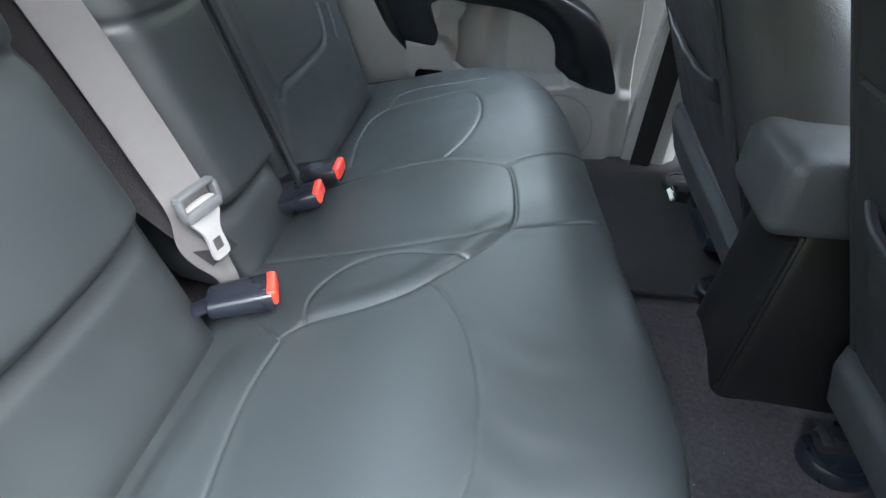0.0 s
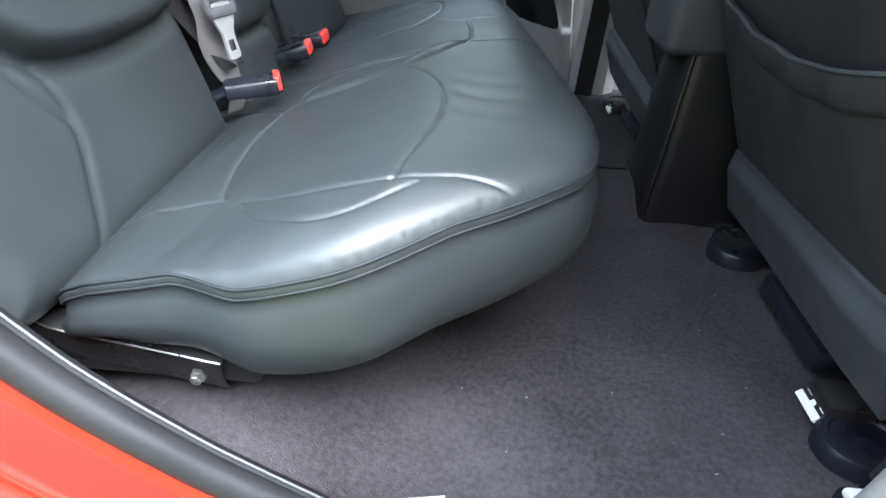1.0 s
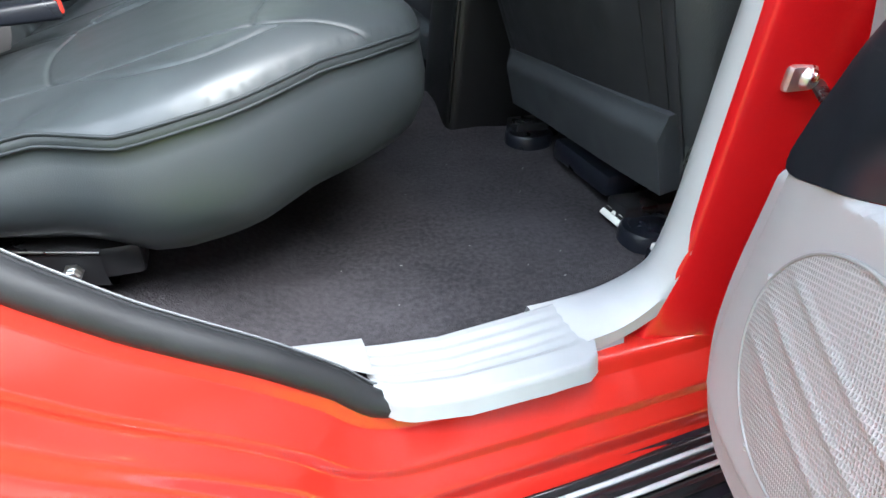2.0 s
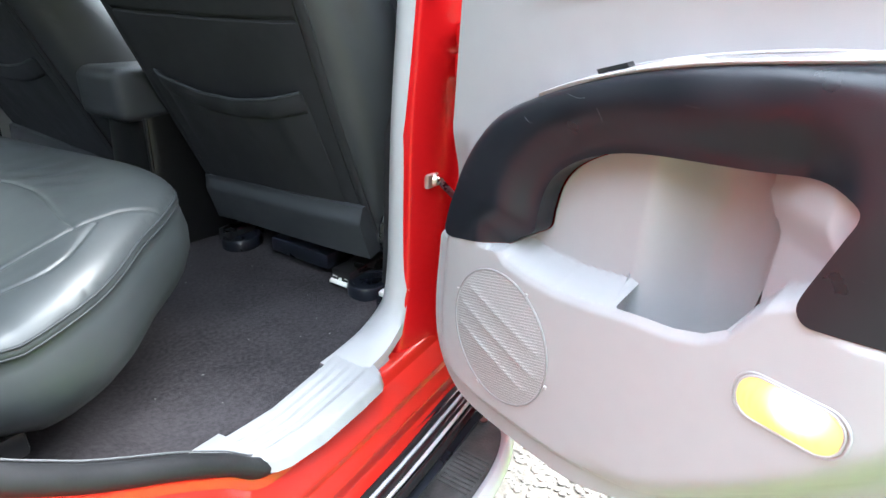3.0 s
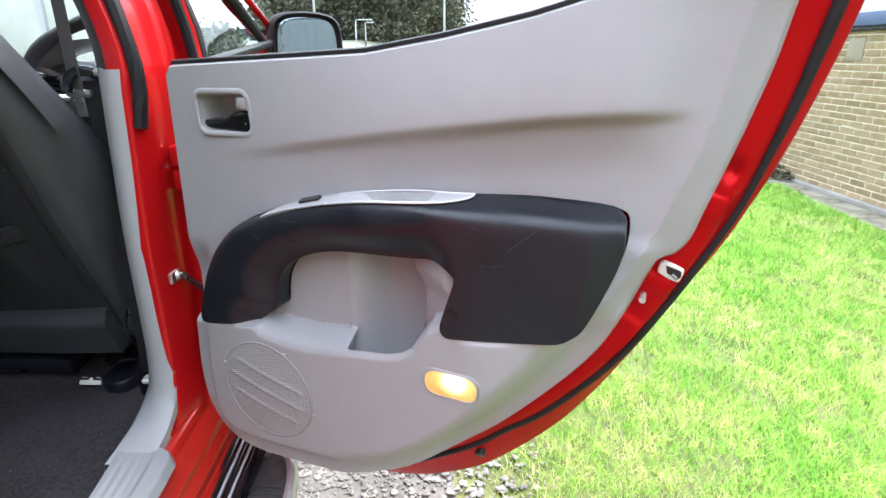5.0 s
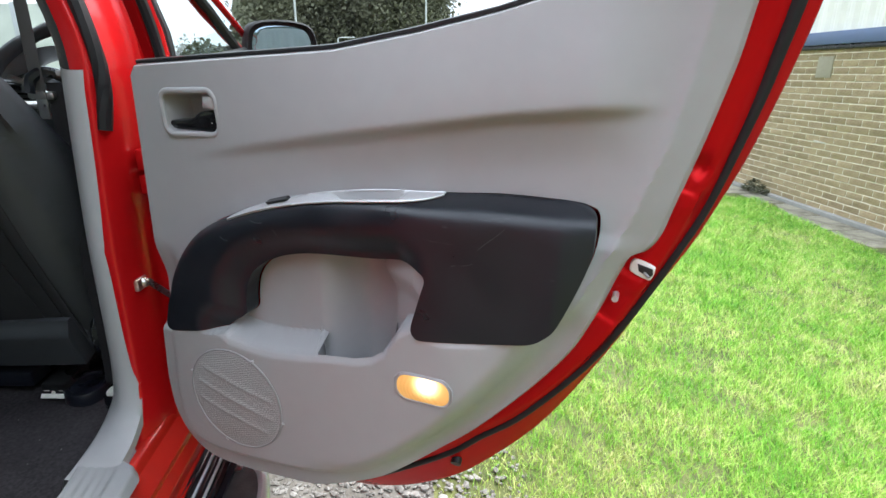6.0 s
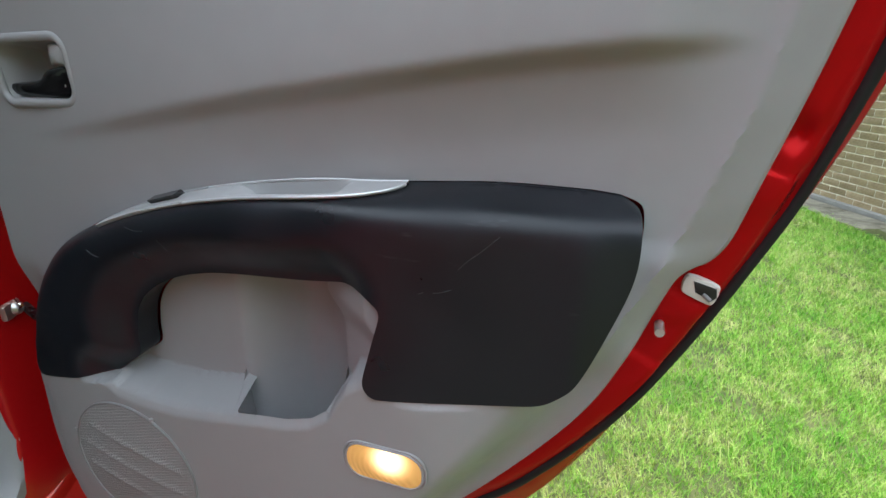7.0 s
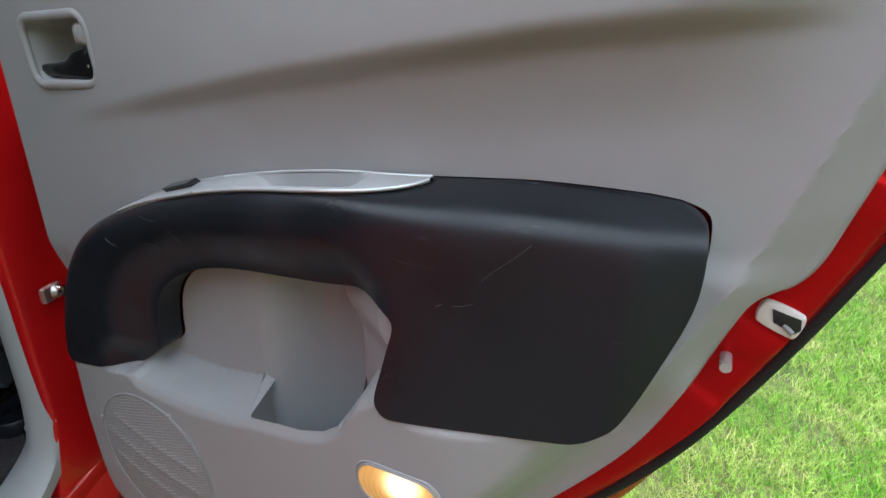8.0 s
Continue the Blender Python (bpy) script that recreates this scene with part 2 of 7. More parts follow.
def lattice(u0, u1, z0, z1, s):
    """A fine grid of flat points, for a stretch with sharp relief."""
    a, b = np.meshgrid(np.arange(u0, u1, s), np.arange(z0, z1, s))
    return np.column_stack([(a + (np.arange(a.shape[0]) % 2)[:, None] * s / 2).ravel(), b.ravel()]) + 0.00037


def even(poly, gap):
    """A closed outline cut into steps of even length."""
    P = np.vstack([poly, poly[:1]])
    run = np.concatenate([[0], np.cumsum(np.hypot(*np.diff(P, axis=0).T))])
    at = np.linspace(0, run[-1], int(run[-1] / gap), endpoint=False)
    return np.column_stack([np.interp(at, run, P[:, 0]), np.interp(at, run, P[:, 1])])


def beside(lines, reach, gap):
    """Fine points in a band along lines, to carry sharp relief."""
    pts = []
    for ln, closed in lines:
        L = np.array(ln, float)
        for a, b in zip(L[:-1], L[1:]):
            d = b - a
            ln_ = max(np.hypot(*d), 1e-6)
            nrm = np.array([-d[1], d[0]]) / ln_
            for k in np.arange(0, ln_, gap):
                for o in np.arange(-reach, reach + 1e-6, gap):
                    pts.append(a + d * (k / ln_) + nrm * o)
    pts = np.array(pts)
    key = np.round(pts / gap).astype(int)
    return pts[np.unique(key, axis=0, return_index=True)[1]]


def inside(P, poly):
    x, y = P[:, 0], P[:, 1]
    res = np.zeros(len(P), bool)
    for (x1, y1), (x2, y2) in zip(poly, np.roll(poly, -1, axis=0)):
        c = ((y1 > y) != (y2 > y))
        with np.errstate(divide="ignore", invalid="ignore"):
            res ^= c & (x < (x2 - x1) * (y - y1) / (y2 - y1) + x1)
    return res


def sheet(outline, step, f, holes=(), rings=(), extra=None, clear=0.0):
    """A surface over a flat outline: f maps the flat points to places; rings are further edge loops that turn the rim."""
    out = np.array(outline, float)
    holes = [np.array(h, float) for h in holes]
    loops = [out, *holes]
    lo, hi = out.min(0), out.max(0)
    gx, gy = np.meshgrid(np.arange(lo[0], hi[0], step), np.arange(lo[1], hi[1], step * 0.87))
    gx = gx + (np.arange(gx.shape[0]) % 2)[:, None] * step / 2
    g = np.column_stack([gx.ravel(), gy.ravel()])
    if clear:
        g = g[dist(g, out, True) > clear]
    if extra is not None:
        g = np.vstack([g, extra])
    keep = inside(g, out)
    for h in holes:
        keep &= ~inside(g, h)
    g = g[keep]
    for lp in loops:
        g = g[dist(g, lp, True) > (step * 0.45 if extra is None else 0.0012)]
    pts, edges = [], []
    for lp in loops:
        k = len(pts)
        pts += [tuple(p) for p in lp]
        edges += [(k + i, k + (i + 1) % len(lp)) for i in range(len(lp))]
    pts += [tuple(p) for p in g]
    v, e, fc, ov, oe, of = triangulate([Vector(p) for p in pts], edges)
    V2 = np.array([(p[0], p[1]) for p in v])
    F = np.array(fc)
    c = V2[F].mean(1)
    keep = inside(c, out)
    for h in holes:
        keep &= ~inside(c, h)
    faces = [tuple(int(i) for i in t) for t in F[keep]]
    V = np.array(f(V2), float)
    where = {}
    for i, o in enumerate(ov):
        for j in o:
            where[j] = i
    verts = [tuple(p) for p in V]
    prev = [where[i] for i in range(len(out))]
    for ring in rings:
        R = ring(out, V[[where[i] for i in range(len(out))]])
        k = len(verts)
        verts += [tuple(p) for p in R]
        cur = list(range(k, k + len(out)))
        m = len(out)
        faces += [(prev[i], cur[i], cur[(i + 1) % m], prev[(i + 1) % m]) for i in range(m)]
        prev = cur
    return verts, faces


def triangulate(pts, edges):

    return geometry.delaunay_2d_cdt(pts, edges, [], 0, 1e-7)


def normals2d(poly):
    """Unit normals of a closed outline, pointing in."""
    P = np.array(poly, float)
    t = np.roll(P, -1, 0) - np.roll(P, 1, 0)
    t /= np.maximum(np.hypot(*t.T), 1e-9)[:, None]
    n = np.column_stack([-t[:, 1], t[:, 0]])
    area = np.sum(P[:, 0] * np.roll(P[:, 1], -1) - np.roll(P[:, 0], -1) * P[:, 1])
    return n if area > 0 else -n


def tube(path, r, n=8, closed=False, flat=1.0, up=(0, 0, 1)):
    """A round or flattened bar along a path; r may change along it."""
    P = np.array(path, float)
    m = len(P)
    rr = np.full(m, r, float) if np.isscalar(r) else np.array(r, float)
    T = np.roll(P, -1, 0) - np.roll(P, 1, 0) if closed else np.gradient(P, axis=0)
    T /= np.maximum(np.linalg.norm(T, axis=1), 1e-9)[:, None]
    verts, faces = [], []
    ref = np.array(up, float)
    for i in range(m):
        a = np.cross(T[i], ref)
        if np.linalg.norm(a) < 1e-3:
            a = np.cross(T[i], (0.3, 1, 0.2))
        a /= np.linalg.norm(a)
        b = np.cross(a, T[i])
        for k in range(n):
            w = 2 * math.pi * (k + 0.5) / n
            verts.append(tuple(P[i] + rr[i] * (a * math.cos(w) + b * math.sin(w) * flat)))
    for i in range(m if closed else m - 1):
        j = (i + 1) % m
        faces += [(i * n + k, i * n + (k + 1) % n, j * n + (k + 1) % n, j * n + k) for k in range(n)]
    if not closed:
        faces += [tuple(range(n))[::-1], tuple((m - 1) * n + k for k in range(n))]
    return verts, faces


def box(c, s, bevel=0.004, turn=None, seg=2):
    """A block with rounded edges."""
    bm = bmesh.new()
    bmesh.ops.create_cube(bm, size=1, matrix=Matrix.Diagonal((*s, 1)))
    if bevel:
        bmesh.ops.bevel(bm, geom=bm.edges[:], offset=min(bevel, 0.45 * min(s)), segments=seg, affect="EDGES", profile=0.5)
    mt = Matrix.Translation(c) @ (turn.to_4x4() if turn is not None else Matrix())
    v = [tuple(mt @ x.co) for x in bm.verts]
    bm.verts.index_update()
    f = [tuple(x.index for x in y.verts) for y in bm.faces]
    bm.free()
    return v, f


def lathe(profile, n=24, m=None):
    """Turned shape from (radius, height) pairs, placed by the pose m."""
    verts, faces = [], []
    for r, h in profile:
        for k in range(n):
            a = 2 * math.pi * k / n
            p = Vector((r * math.cos(a), r * math.sin(a), h))
            verts.append(tuple(m @ p if m is not None else p))
    for i in range(len(profile) - 1):
        faces += [(i * n + k, i * n + (k + 1) % n, (i + 1) * n + (k + 1) % n, (i + 1) * n + k) for k in range(n)]
    faces += [tuple(range(n))[::-1], tuple((len(profile) - 1) * n + k for k in range(n))]
    return verts, faces


def grid(rows):
    """A skin over rows of points."""
    R = [np.array(r, float) for r in rows]
    n = len(R[0])
    verts = [tuple(p) for r in R for p in r]
    faces = [(i * n + k, i * n + k + 1, (i + 1) * n + k + 1, (i + 1) * n + k) for i in range(len(R) - 1) for k in range(n - 1)]
    return verts, faces


def join(*shapes):
    verts, faces = [], []
    for v, f in shapes:
        k = len(verts)
        verts += list(v)
        faces += [tuple(i + k for i in x) for x in f]
    return verts, faces


def plate(outline, f, depth, bevel=0.003, step=0.02):
    """A plate with a rounded rim: f maps (a, b, height) to places."""
    P = np.array(outline, float)
    N = normals2d(P)
    inner = P + N * bevel

    def top(q):
        return f(q[:, 0], q[:, 1], np.full(len(q), depth))
    rings = [lambda o, v: f(*(P + N * bevel * 0.3).T, np.full(len(P), depth - bevel * 0.3)), lambda o, v: f(*P.T, np.full(len(P), depth - bevel)), lambda o, v: f(*P.T, np.zeros(len(P)))]
    return sheet(inner, step, top, rings=rings)


def mesh_of(name, shape, mat, sharp=38):
    v, f = shape
    me = bpy.data.meshes.new(name)
    me.from_pydata(v, [], f)
    bm = bmesh.new()
    bm.from_mesh(me)
    bmesh.ops.recalc_face_normals(bm, faces=bm.faces)
    bm.to_mesh(me)
    bm.free()
    me.shade_smooth()
    me.set_sharp_from_angle(angle=radians(sharp))
    me.materials.append(mat)
    return me


def thing(name, label, category, group="", kind="", truck=True):
    ob = new(name)
    ob.empty_display_size = 0.1
    if truck:
        ob.matrix_world = TRUCK
    return tagged(ob, label, category, group, kind)


def part(name, shape, mat, parent, label="", kind="", sharp=38):
    ob = new(name, mesh_of(name, shape, mat, sharp))
    ob.parent = parent
    return tagged(ob, label, kind=kind)


def solo(name, shape, mat, label, category="", kind="", truck=False, sharp=38):
    ob = new(name, mesh_of(name, shape, mat, sharp))
    if truck:
        ob.matrix_world = TRUCK
    return tagged(ob, label, category, kind=kind)


# ---- the truck's body: one thing, in the truck's own axes (x forward, y to its left, z up) ----
truck = thing("pickup_truck", "red double-cab pickup truck with grey interior trim, rear door open", "pickup truck")
FLOOR = 0.60

# lower edge of the rear door opening, from the pillar back and up round the wheel arch
opening = spline([(0.60, 0.610), (0.40, 0.608), (0.25, 0.608), (0.180, 0.614), (0.1375, 0.653), (0.0885, 0.693), (0.047, 0.7225), (0.012, 0.748), (-0.017, 0.773), (-0.042, 0.796), (-0.068, 0.823), (-0.09, 0.851), (-0.115, 0.886), (-0.16, 0.95), (-0.20, 1.05), (-0.225, 1.17), (-0.24, 1.32), (-0.25, 1.5), (-0.24, 1.62)], 6)
tang = np.gradient(opening, axis=0)
tang /= np.hypot(*tang.T)[:, None]
away = np.column_stack([-tang[:, 1], tang[:, 0]])
profile = [(0.006, 0.012), (0.003, -0.012), (0.008, -0.019), (0.018, -0.0225), (0.0205, -0.0235), (0.0225, -0.026), (0.031, -0.037), (0.040, -0.048), (0.043, -0.0495), (0.047, -0.0495), (0.053, -0.049), (0.056, -0.051), (0.066, -0.061), (0.070, -0.063), (0.074, -0.0632), (0.088, -0.063), (0.092, -0.066), (0.104, -0.075), (0.114, -0.078), (0.13, -0.080), (0.16, -0.082)]
rows = []
for q, y in spline(profile, 3):
    rows.append(np.column_stack([opening[:, 0] + away[:, 0] * q, np.full(len(opening), y), opening[:, 1] + away[:, 1] * q]))
last = rows[-1]
for k in (0.25, 0.5, 0.75, 1.0):
    reach = sstep(0.14, -0.12, opening[:, 0])
    low = np.column_stack([last[:, 0] - 0.75 * k * reach, np.full(len(last), -0.078 - 0.03 * np.sin(np.pi * k)), last[:, 2] + (np.minimum(0.485, last[:, 2]) - last[:, 2]) * k * sstep(1.3, 0.8, opening[:, 1])])
    rows.append(low)
part("body_side", grid(rows), BODY_RED, truck)
part("screw_head", lathe([(0.0015, 0.002), (0.005, 0.002), (0.006, 0.0), (0.006, -0.004)], 12, Matrix.Translation((0.052, -0.085, 0.545)) @ Matrix.Rotation(radians(90), 4, "X")), STEEL, truck)

# rubber seal on the opening's flange
sel = opening[16:]
seal_path = np.column_stack([sel[:, 0], np.full(len(sel), -0.012), sel[:, 1]])
part("seal_lip", grid([np.column_stack([opening[12:, 0] - away[12:, 0] * q, np.full(len(opening) - 12, y), opening[12:, 1] - away[12:, 1] * q]) for q, y in ((0.008, -0.006), (0.009, 0.0), (0.004, 0.008), (-0.012, 0.018), (-0.05, 0.024))]), RUBBER, truck)
part("seal_bead", tube(np.column_stack([sel[:, 0] - away[16:, 0] * 0.0105, np.full(len(sel), 0.0), sel[:, 1] - away[16:, 1] * 0.0105]), 0.0010, 6), DASH, truck, "thin pale bead along the door seal")
part("door_seal", tube(seal_path, 0.0125, 12), RUBBER, truck, "black rubber weather seal")

# carpeted floor, which climbs under the bench
xs = np.concatenate([np.linspace(-0.42, 0.32, 38), np.linspace(0.34, 1.6, 14)])
ys = np.concatenate([[0.026, 0.028], np.linspace(0.03, 1.36, 60)])


def floor_z(x, y):
    rise = 0.09 * sstep(0.18, -0.04, x)
    hump = 0.05 * np.exp(-((y - 0.70) / 0.07) ** 4)
    lip = 0.012 * sstep(0.09, 0.03, y)
    edge = np.interp(x, opening[::-1, 0][20:], opening[::-1, 1][20:]) - 0.012
    over = np.minimum(FLOOR + rise, edge) - FLOOR
    rise = over + (rise - over) * sstep(0.03, 0.24, y)
    return FLOOR + rise + hump * (x > -1) + lip * (x > 0.2) + 0.004 * np.sin(x * 31 + 3 * np.sin(y * 17)) * np.sin(y * 23)


part("carpet", grid([[(x, y, float(floor_z(x, y)) - (0.16 if y < 0.027 else 0.004 if y < 0.029 else 0)) for x in xs] for y in ys]), CARPET, truck, "dark charcoal carpet with faint lint")
lint = []
rnd = random.Random(5)
for i in range(18):
    x, y = rnd.uniform(0.18, 0.56), rnd.uniform(0.10, 0.60)
    lint.append(box((x, y, float(floor_z(x, y)) + 0.002), (rnd.uniform(0.001, 0.003), 0.0007, 0.0007), 0, Matrix.Rotation(rnd.uniform(0, 3), 3, "Z")))
part("lint", join(*lint), CONCRETE_LINT, truck, kind="stuff")

# grey sill scuff plate with long ridges
rows = []
for x in np.linspace(0.172, 0.44, 56):
    yi = np.interp(x, [0.17, 0.25, 0.34, 0.42, 0.46], [0.062, 0.054, 0.062, 0.070, 0.072])
    yo = np.interp(x, [0.17, 0.186, 0.20, 0.25, 0.33, 0.375, 0.391, 0.402, 0.46], [-0.012, -0.030, -0.037, -0.045, -0.045, -0.040, -0.030, -0.006, -0.002])
    row = []
    for k, t in enumerate(np.linspace(0, 1, 45)):
        y = yi + (yo - yi) * t
        ridge = (0.0011 * (np.cos(t * 2 * np.pi * 7) * (0.12 < t < 0.55)) + 0.006 * sstep(0.62, 0.70, t)) * sstep(0.40, 0.33, x)
        drop = 0.018 * sstep(0.90, 1.0, t) ** 2 + 0.022 * sstep(0.06, 0.0, t)
        row.append((x, y, 0.622 + ridge - drop - 0.004 * (x - 0.17)))
    rows.append(row)
part("scuff_plate", grid(rows), GREY_LIGHT, truck, "pale grey ribbed plastic sill scuff plate", sharp=60)
part("scuff_wedge", grid([[(0.085 + 0.092 * t, 0.006 + 0.004 * t + k * (0.002 + 0.048 * t), 0.690 - 0.062 * t + 0.004 * np.sin(3 * k) - 0.004 * k * (1 - t)) for t in np.linspace(0, 1, 12)] for k in np.linspace(0, 1, 8)]), GREY_LIGHT, truck)

# B-pillar: grey lower trim that sweeps up out of the sill, red jamb outside it
trim_path = spline([(0.36, 0.6195), (0.40, 0.6225), (0.440, 0.633), (0.478, 0.665), (0.492, 0.72), (0.497, 0.80), (0.503, 0.95), (0.515, 1.08), (0.53, 1.215)], 6)
rows = []
for i, (x, z) in enumerate(trim_path):
    t = i / (len(trim_path) - 1)
    wid = 0.070 - 0.010 * t
    turn = sstep(0.06, 0.40, t)
    row = []
    for k in np.linspace(0, 1, 15):
        y = -0.004 + wid * k
        bulge = 0.012 * np.sin(np.pi * k) ** 0.7 * sstep(0.06, 0.32, t)
        row.append((x - bulge * turn + 0.035 * turn * k ** 3, y, z + bulge * (1 - turn)))
    row.insert(0, (x + 0.03 * turn, -0.004, z - 0.02 * (1 - turn)))
    row.append((x + 0.12 * turn, wid + 0.006, z - 0.03 * (1 - turn)))
    rows.append(row)
part("pillar_trim", grid(rows), GREY, truck, "grey plastic pillar trim", sharp=55)
part("pillar_cap", box((0.556, 0.032, 1.208), (0.030, 0.044, 0.010), 0.003), GREY, truck)
jamb_rows = []
for z in np.linspace(0.50, 1.66, 40):
    top = sstep(1.2, 1.66, z)
    lean = np.interp(z, [0.5, 0.62, 0.7, 0.95, 1.2, 1.66], [0.43, 0.465, 0.487, 0.494, 0.522, 0.60])
    inward = 0.17 * top
    jamb_rows.append([(lean + dx, y + inward, z) for dx, y in spline([(0.002, 0.022), (0.0, 0.002), (0.008, -0.006), (0.045, -0.014), (0.085, -0.020), (0.098, -0.030), (0.104, -0.050), (0.135, -0.054)], 4)])
part("pillar_jamb", grid(jamb_rows), RED_DULL, truck, "red painted door jamb")
part("pillar_seal", tube(spline([(0.526, -0.010, 1.13), (0.541, -0.012, 1.22), (0.562, 0.034, 1.38), (0.595, 0.127, 1.60)], 6), 0.011, 8), RUBBER, truck)
part("pillar_upper_trim", grid([[(np.interp(z, [1.2, 1.66], [0.535, 0.60]) + dx, y + 0.17 * sstep(1.2, 1.66, z), z) for dx, y in [(0.026, 0.000), (0.012, -0.004), (0.0, 0.008), (0.004, 0.034), (0.03, 0.06), (0.09, 0.066)]] for z in np.linspace(1.205, 1.66, 12)]), VINYL, truck)
for z in (1.075, 1.035):
    part("hinge", join(lathe([(0.010, -0.028), (0.012, -0.026), (0.012, 0.026), (0.010, 0.028)], 14, Matrix.Translation((0.592, -0.062, z - 0.0))), box((0.585, -0.040, z), (0.03, 0.036, 0.034), 0.004)), RED_DULL, truck)
part("hinge_cover", lathe([(0.010, -0.03), (0.013, -0.026), (0.013, 0.026), (0.010, 0.03)], 12, Matrix.Translation((0.586, -0.060, 0.99))), RUBBER, truck)
strap = part("check_strap", tube(spline([(0.555, -0.012, 0.872), (0.53, -0.045, 0.868), (0.50, -0.085, 0.866)], 4), 0.006, 8, flat=0.6), STEEL_BLACK, truck)
part("check_bracket", join(box((0.533, -0.012, 0.876), (0.030, 0.012, 0.022), 0.005), lathe([(0.009, 0), (0.009, 0.006), (0.006, 0.010), (0.002, 0.011)], 12, Matrix.Translation((0.536, -0.014, 0.877)) @ Matrix.Rotation(radians(100), 4, "X"))), STEEL, strap)
part("sill_clip", join(box((0.545, 0.085, 0.632), (0.03, 0.02, 0.03), 0.004), box((0.55, 0.082, 0.652), (0.02, 0.016, 0.014), 0.003)), BLACK, truck)
part("sill_clip_tab", box((0.535, 0.078, 0.655), (0.02, 0.014, 0.010), 0.003), WHITE, truck)

# sill strip and side step
for k, (y, z) in enumerate([(-0.074, 0.500), (-0.094, 0.496), (-0.112, 0.492)]):
    part("sill_rib", join(tube([(x, y, z + 0.010 * sstep(0.35, 0.6, x)) for x in np.linspace(-0.5, 0.60, 24)], 0.0085, 8, flat=0.75)), BLACK_GLOSS, truck)
for y in (-0.084, -0.103):
    part("sill_chrome_line", tube([(x, y, 0.500 + 0.010 * sstep(0.35, 0.6, x)) for x in np.linspace(-0.5, 0.585, 24)], 0.0028, 6), SILVER_BRIGHT, truck)
part("sill_skirt", grid([[(x, y, z + 0.008 * sstep(0.35, 0.6, x)) for x in np.linspace(-0.5, 0.61, 14)] for y, z in [(-0.068, 0.512), (-0.076, 0.496), (-0.10, 0.482), (-0.125, 0.478), (-0.125, 0.44), (-0.06, 0.42), (0.05, 0.42)]]), BLACK, truck)
step_out = [(x, -0.118) for x in np.linspace(-0.5, 0.535, 12)] + [(0.546, -0.128), (0.545, -0.150), (0.525, -0.172), (0.49, -0.186), (0.44, -0.193)] + [(x, -0.195) for x in np.linspace(0.38, -0.5, 10)]
step_board = part("side_step", plate(step_out, lambda a, b, h: np.column_stack([a, b, 0.440 + h]), 0.036, 0.008, 0.03), STEP_RUBBER, truck, "dusty black rubber side step")
for x in (0.10, 0.26, 0.42):
    for k in range(9):
        part("tread_bar", box((x + k * 0.0085 - 0.034, -0.157, 0.4775), (0.004, 0.052, 0.004), 0.0015), STEP_RUBBER, step_board)
edge = [(x, -0.197, 0.462) for x in np.linspace(-0.5, 0.40, 12)] + [(0.45, -0.195, 0.462), (0.50, -0.186, 0.463), (0.54, -0.168, 0.464), (0.558, -0.145, 0.466), (0.560, -0.122, 0.468)]
part("step_trim", tube(spline(edge, 3), 0.013, 10, flat=1.3), SILVER_BRIGHT, step_board, "bright metal step edge")
part("step_end_cap", join(box((0.563, -0.135, 0.462), (0.022, 0.07, 0.045), 0.009), tube([(0.56, -0.10, 0.45), (0.62, -0.04, 0.43)], 0.018, 10)), SILVER, step_board, "silver plastic step end")
part("step_bolt", lathe([(0.009, 0), (0.009, 0.004), (0.005, 0.005), (0.004, 0.002)], 12, Matrix.Translation((0.535, -0.128, 0.476))), STEEL, step_board)

# cab shell: roof, rear wall with window, far side, windscreen
part("roof", grid([[(x, y, 1.70 - 0.09 * ((y - 0.69) / 0.62) ** 4 - 0.05 * sstep(0.9, 1.35, x)) for x in np.linspace(-0.36, 1.02, 12)] for y in np.linspace(0.10, 1.28, 13)]), RED, truck)
part("headlining", grid([[(x, y, 1.665 - 0.09 * ((y - 0.69) / 0.62) ** 4 - 0.05 * sstep(0.9, 1.35, x)) for x in np.linspace(-0.34, 1.0, 12)] for y in np.linspace(0.12, 1.26, 13)]), HEADLINING, truck)
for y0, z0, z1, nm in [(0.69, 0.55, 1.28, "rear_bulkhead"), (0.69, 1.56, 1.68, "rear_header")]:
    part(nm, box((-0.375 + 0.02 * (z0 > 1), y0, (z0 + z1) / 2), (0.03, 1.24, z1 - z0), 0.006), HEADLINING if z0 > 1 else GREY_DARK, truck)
part("rear_window", box((-0.37, 0.69, 1.42), (0.006, 1.14, 0.28), 0.002), GLASS, truck)
for y, s in ((0.10, 1), (1.28, -1)):
    part("rear_pillar", tube(spline([(-0.32, y - s * 0.05, 0.85), (-0.33, y - s * 0.03, 1.2), (-0.32, y + s * 0.02, 1.68)], 4), 0.055, 10, flat=0.6), GREY, truck)
for y, s in ((0.16, 1), (1.22, -1)):
    part("roof_rail", tube(spline([(-0.34, y - s * 0.05, 1.655), (0.4, y - s * 0.05, 1.67), (1.02, y - s * 0.02, 1.63)], 4), 0.032, 10), RED, truck)
for y0, y1 in ((0.045, 0.16), (1.335, 1.22)):
    a_pts = spline([(1.44, y0 - (0.04 if y0 < 1 else -0.04), 1.12), (1.10, y0 * 0.8 + y1 * 0.2, 1.33), (0.82, y1, 1.62)], 6)
    part("front_pillar", tube(a_pts, 0.012 if y0 < 1 else 0.030, 10), RED, truck)
    if y0 > 1:
        part("front_pillar_trim", tube(a_pts + np.array([-0.03, 0.03 if y0 < 1 else -0.03, 0]), 0.022, 10), DASH_LIGHT, truck)
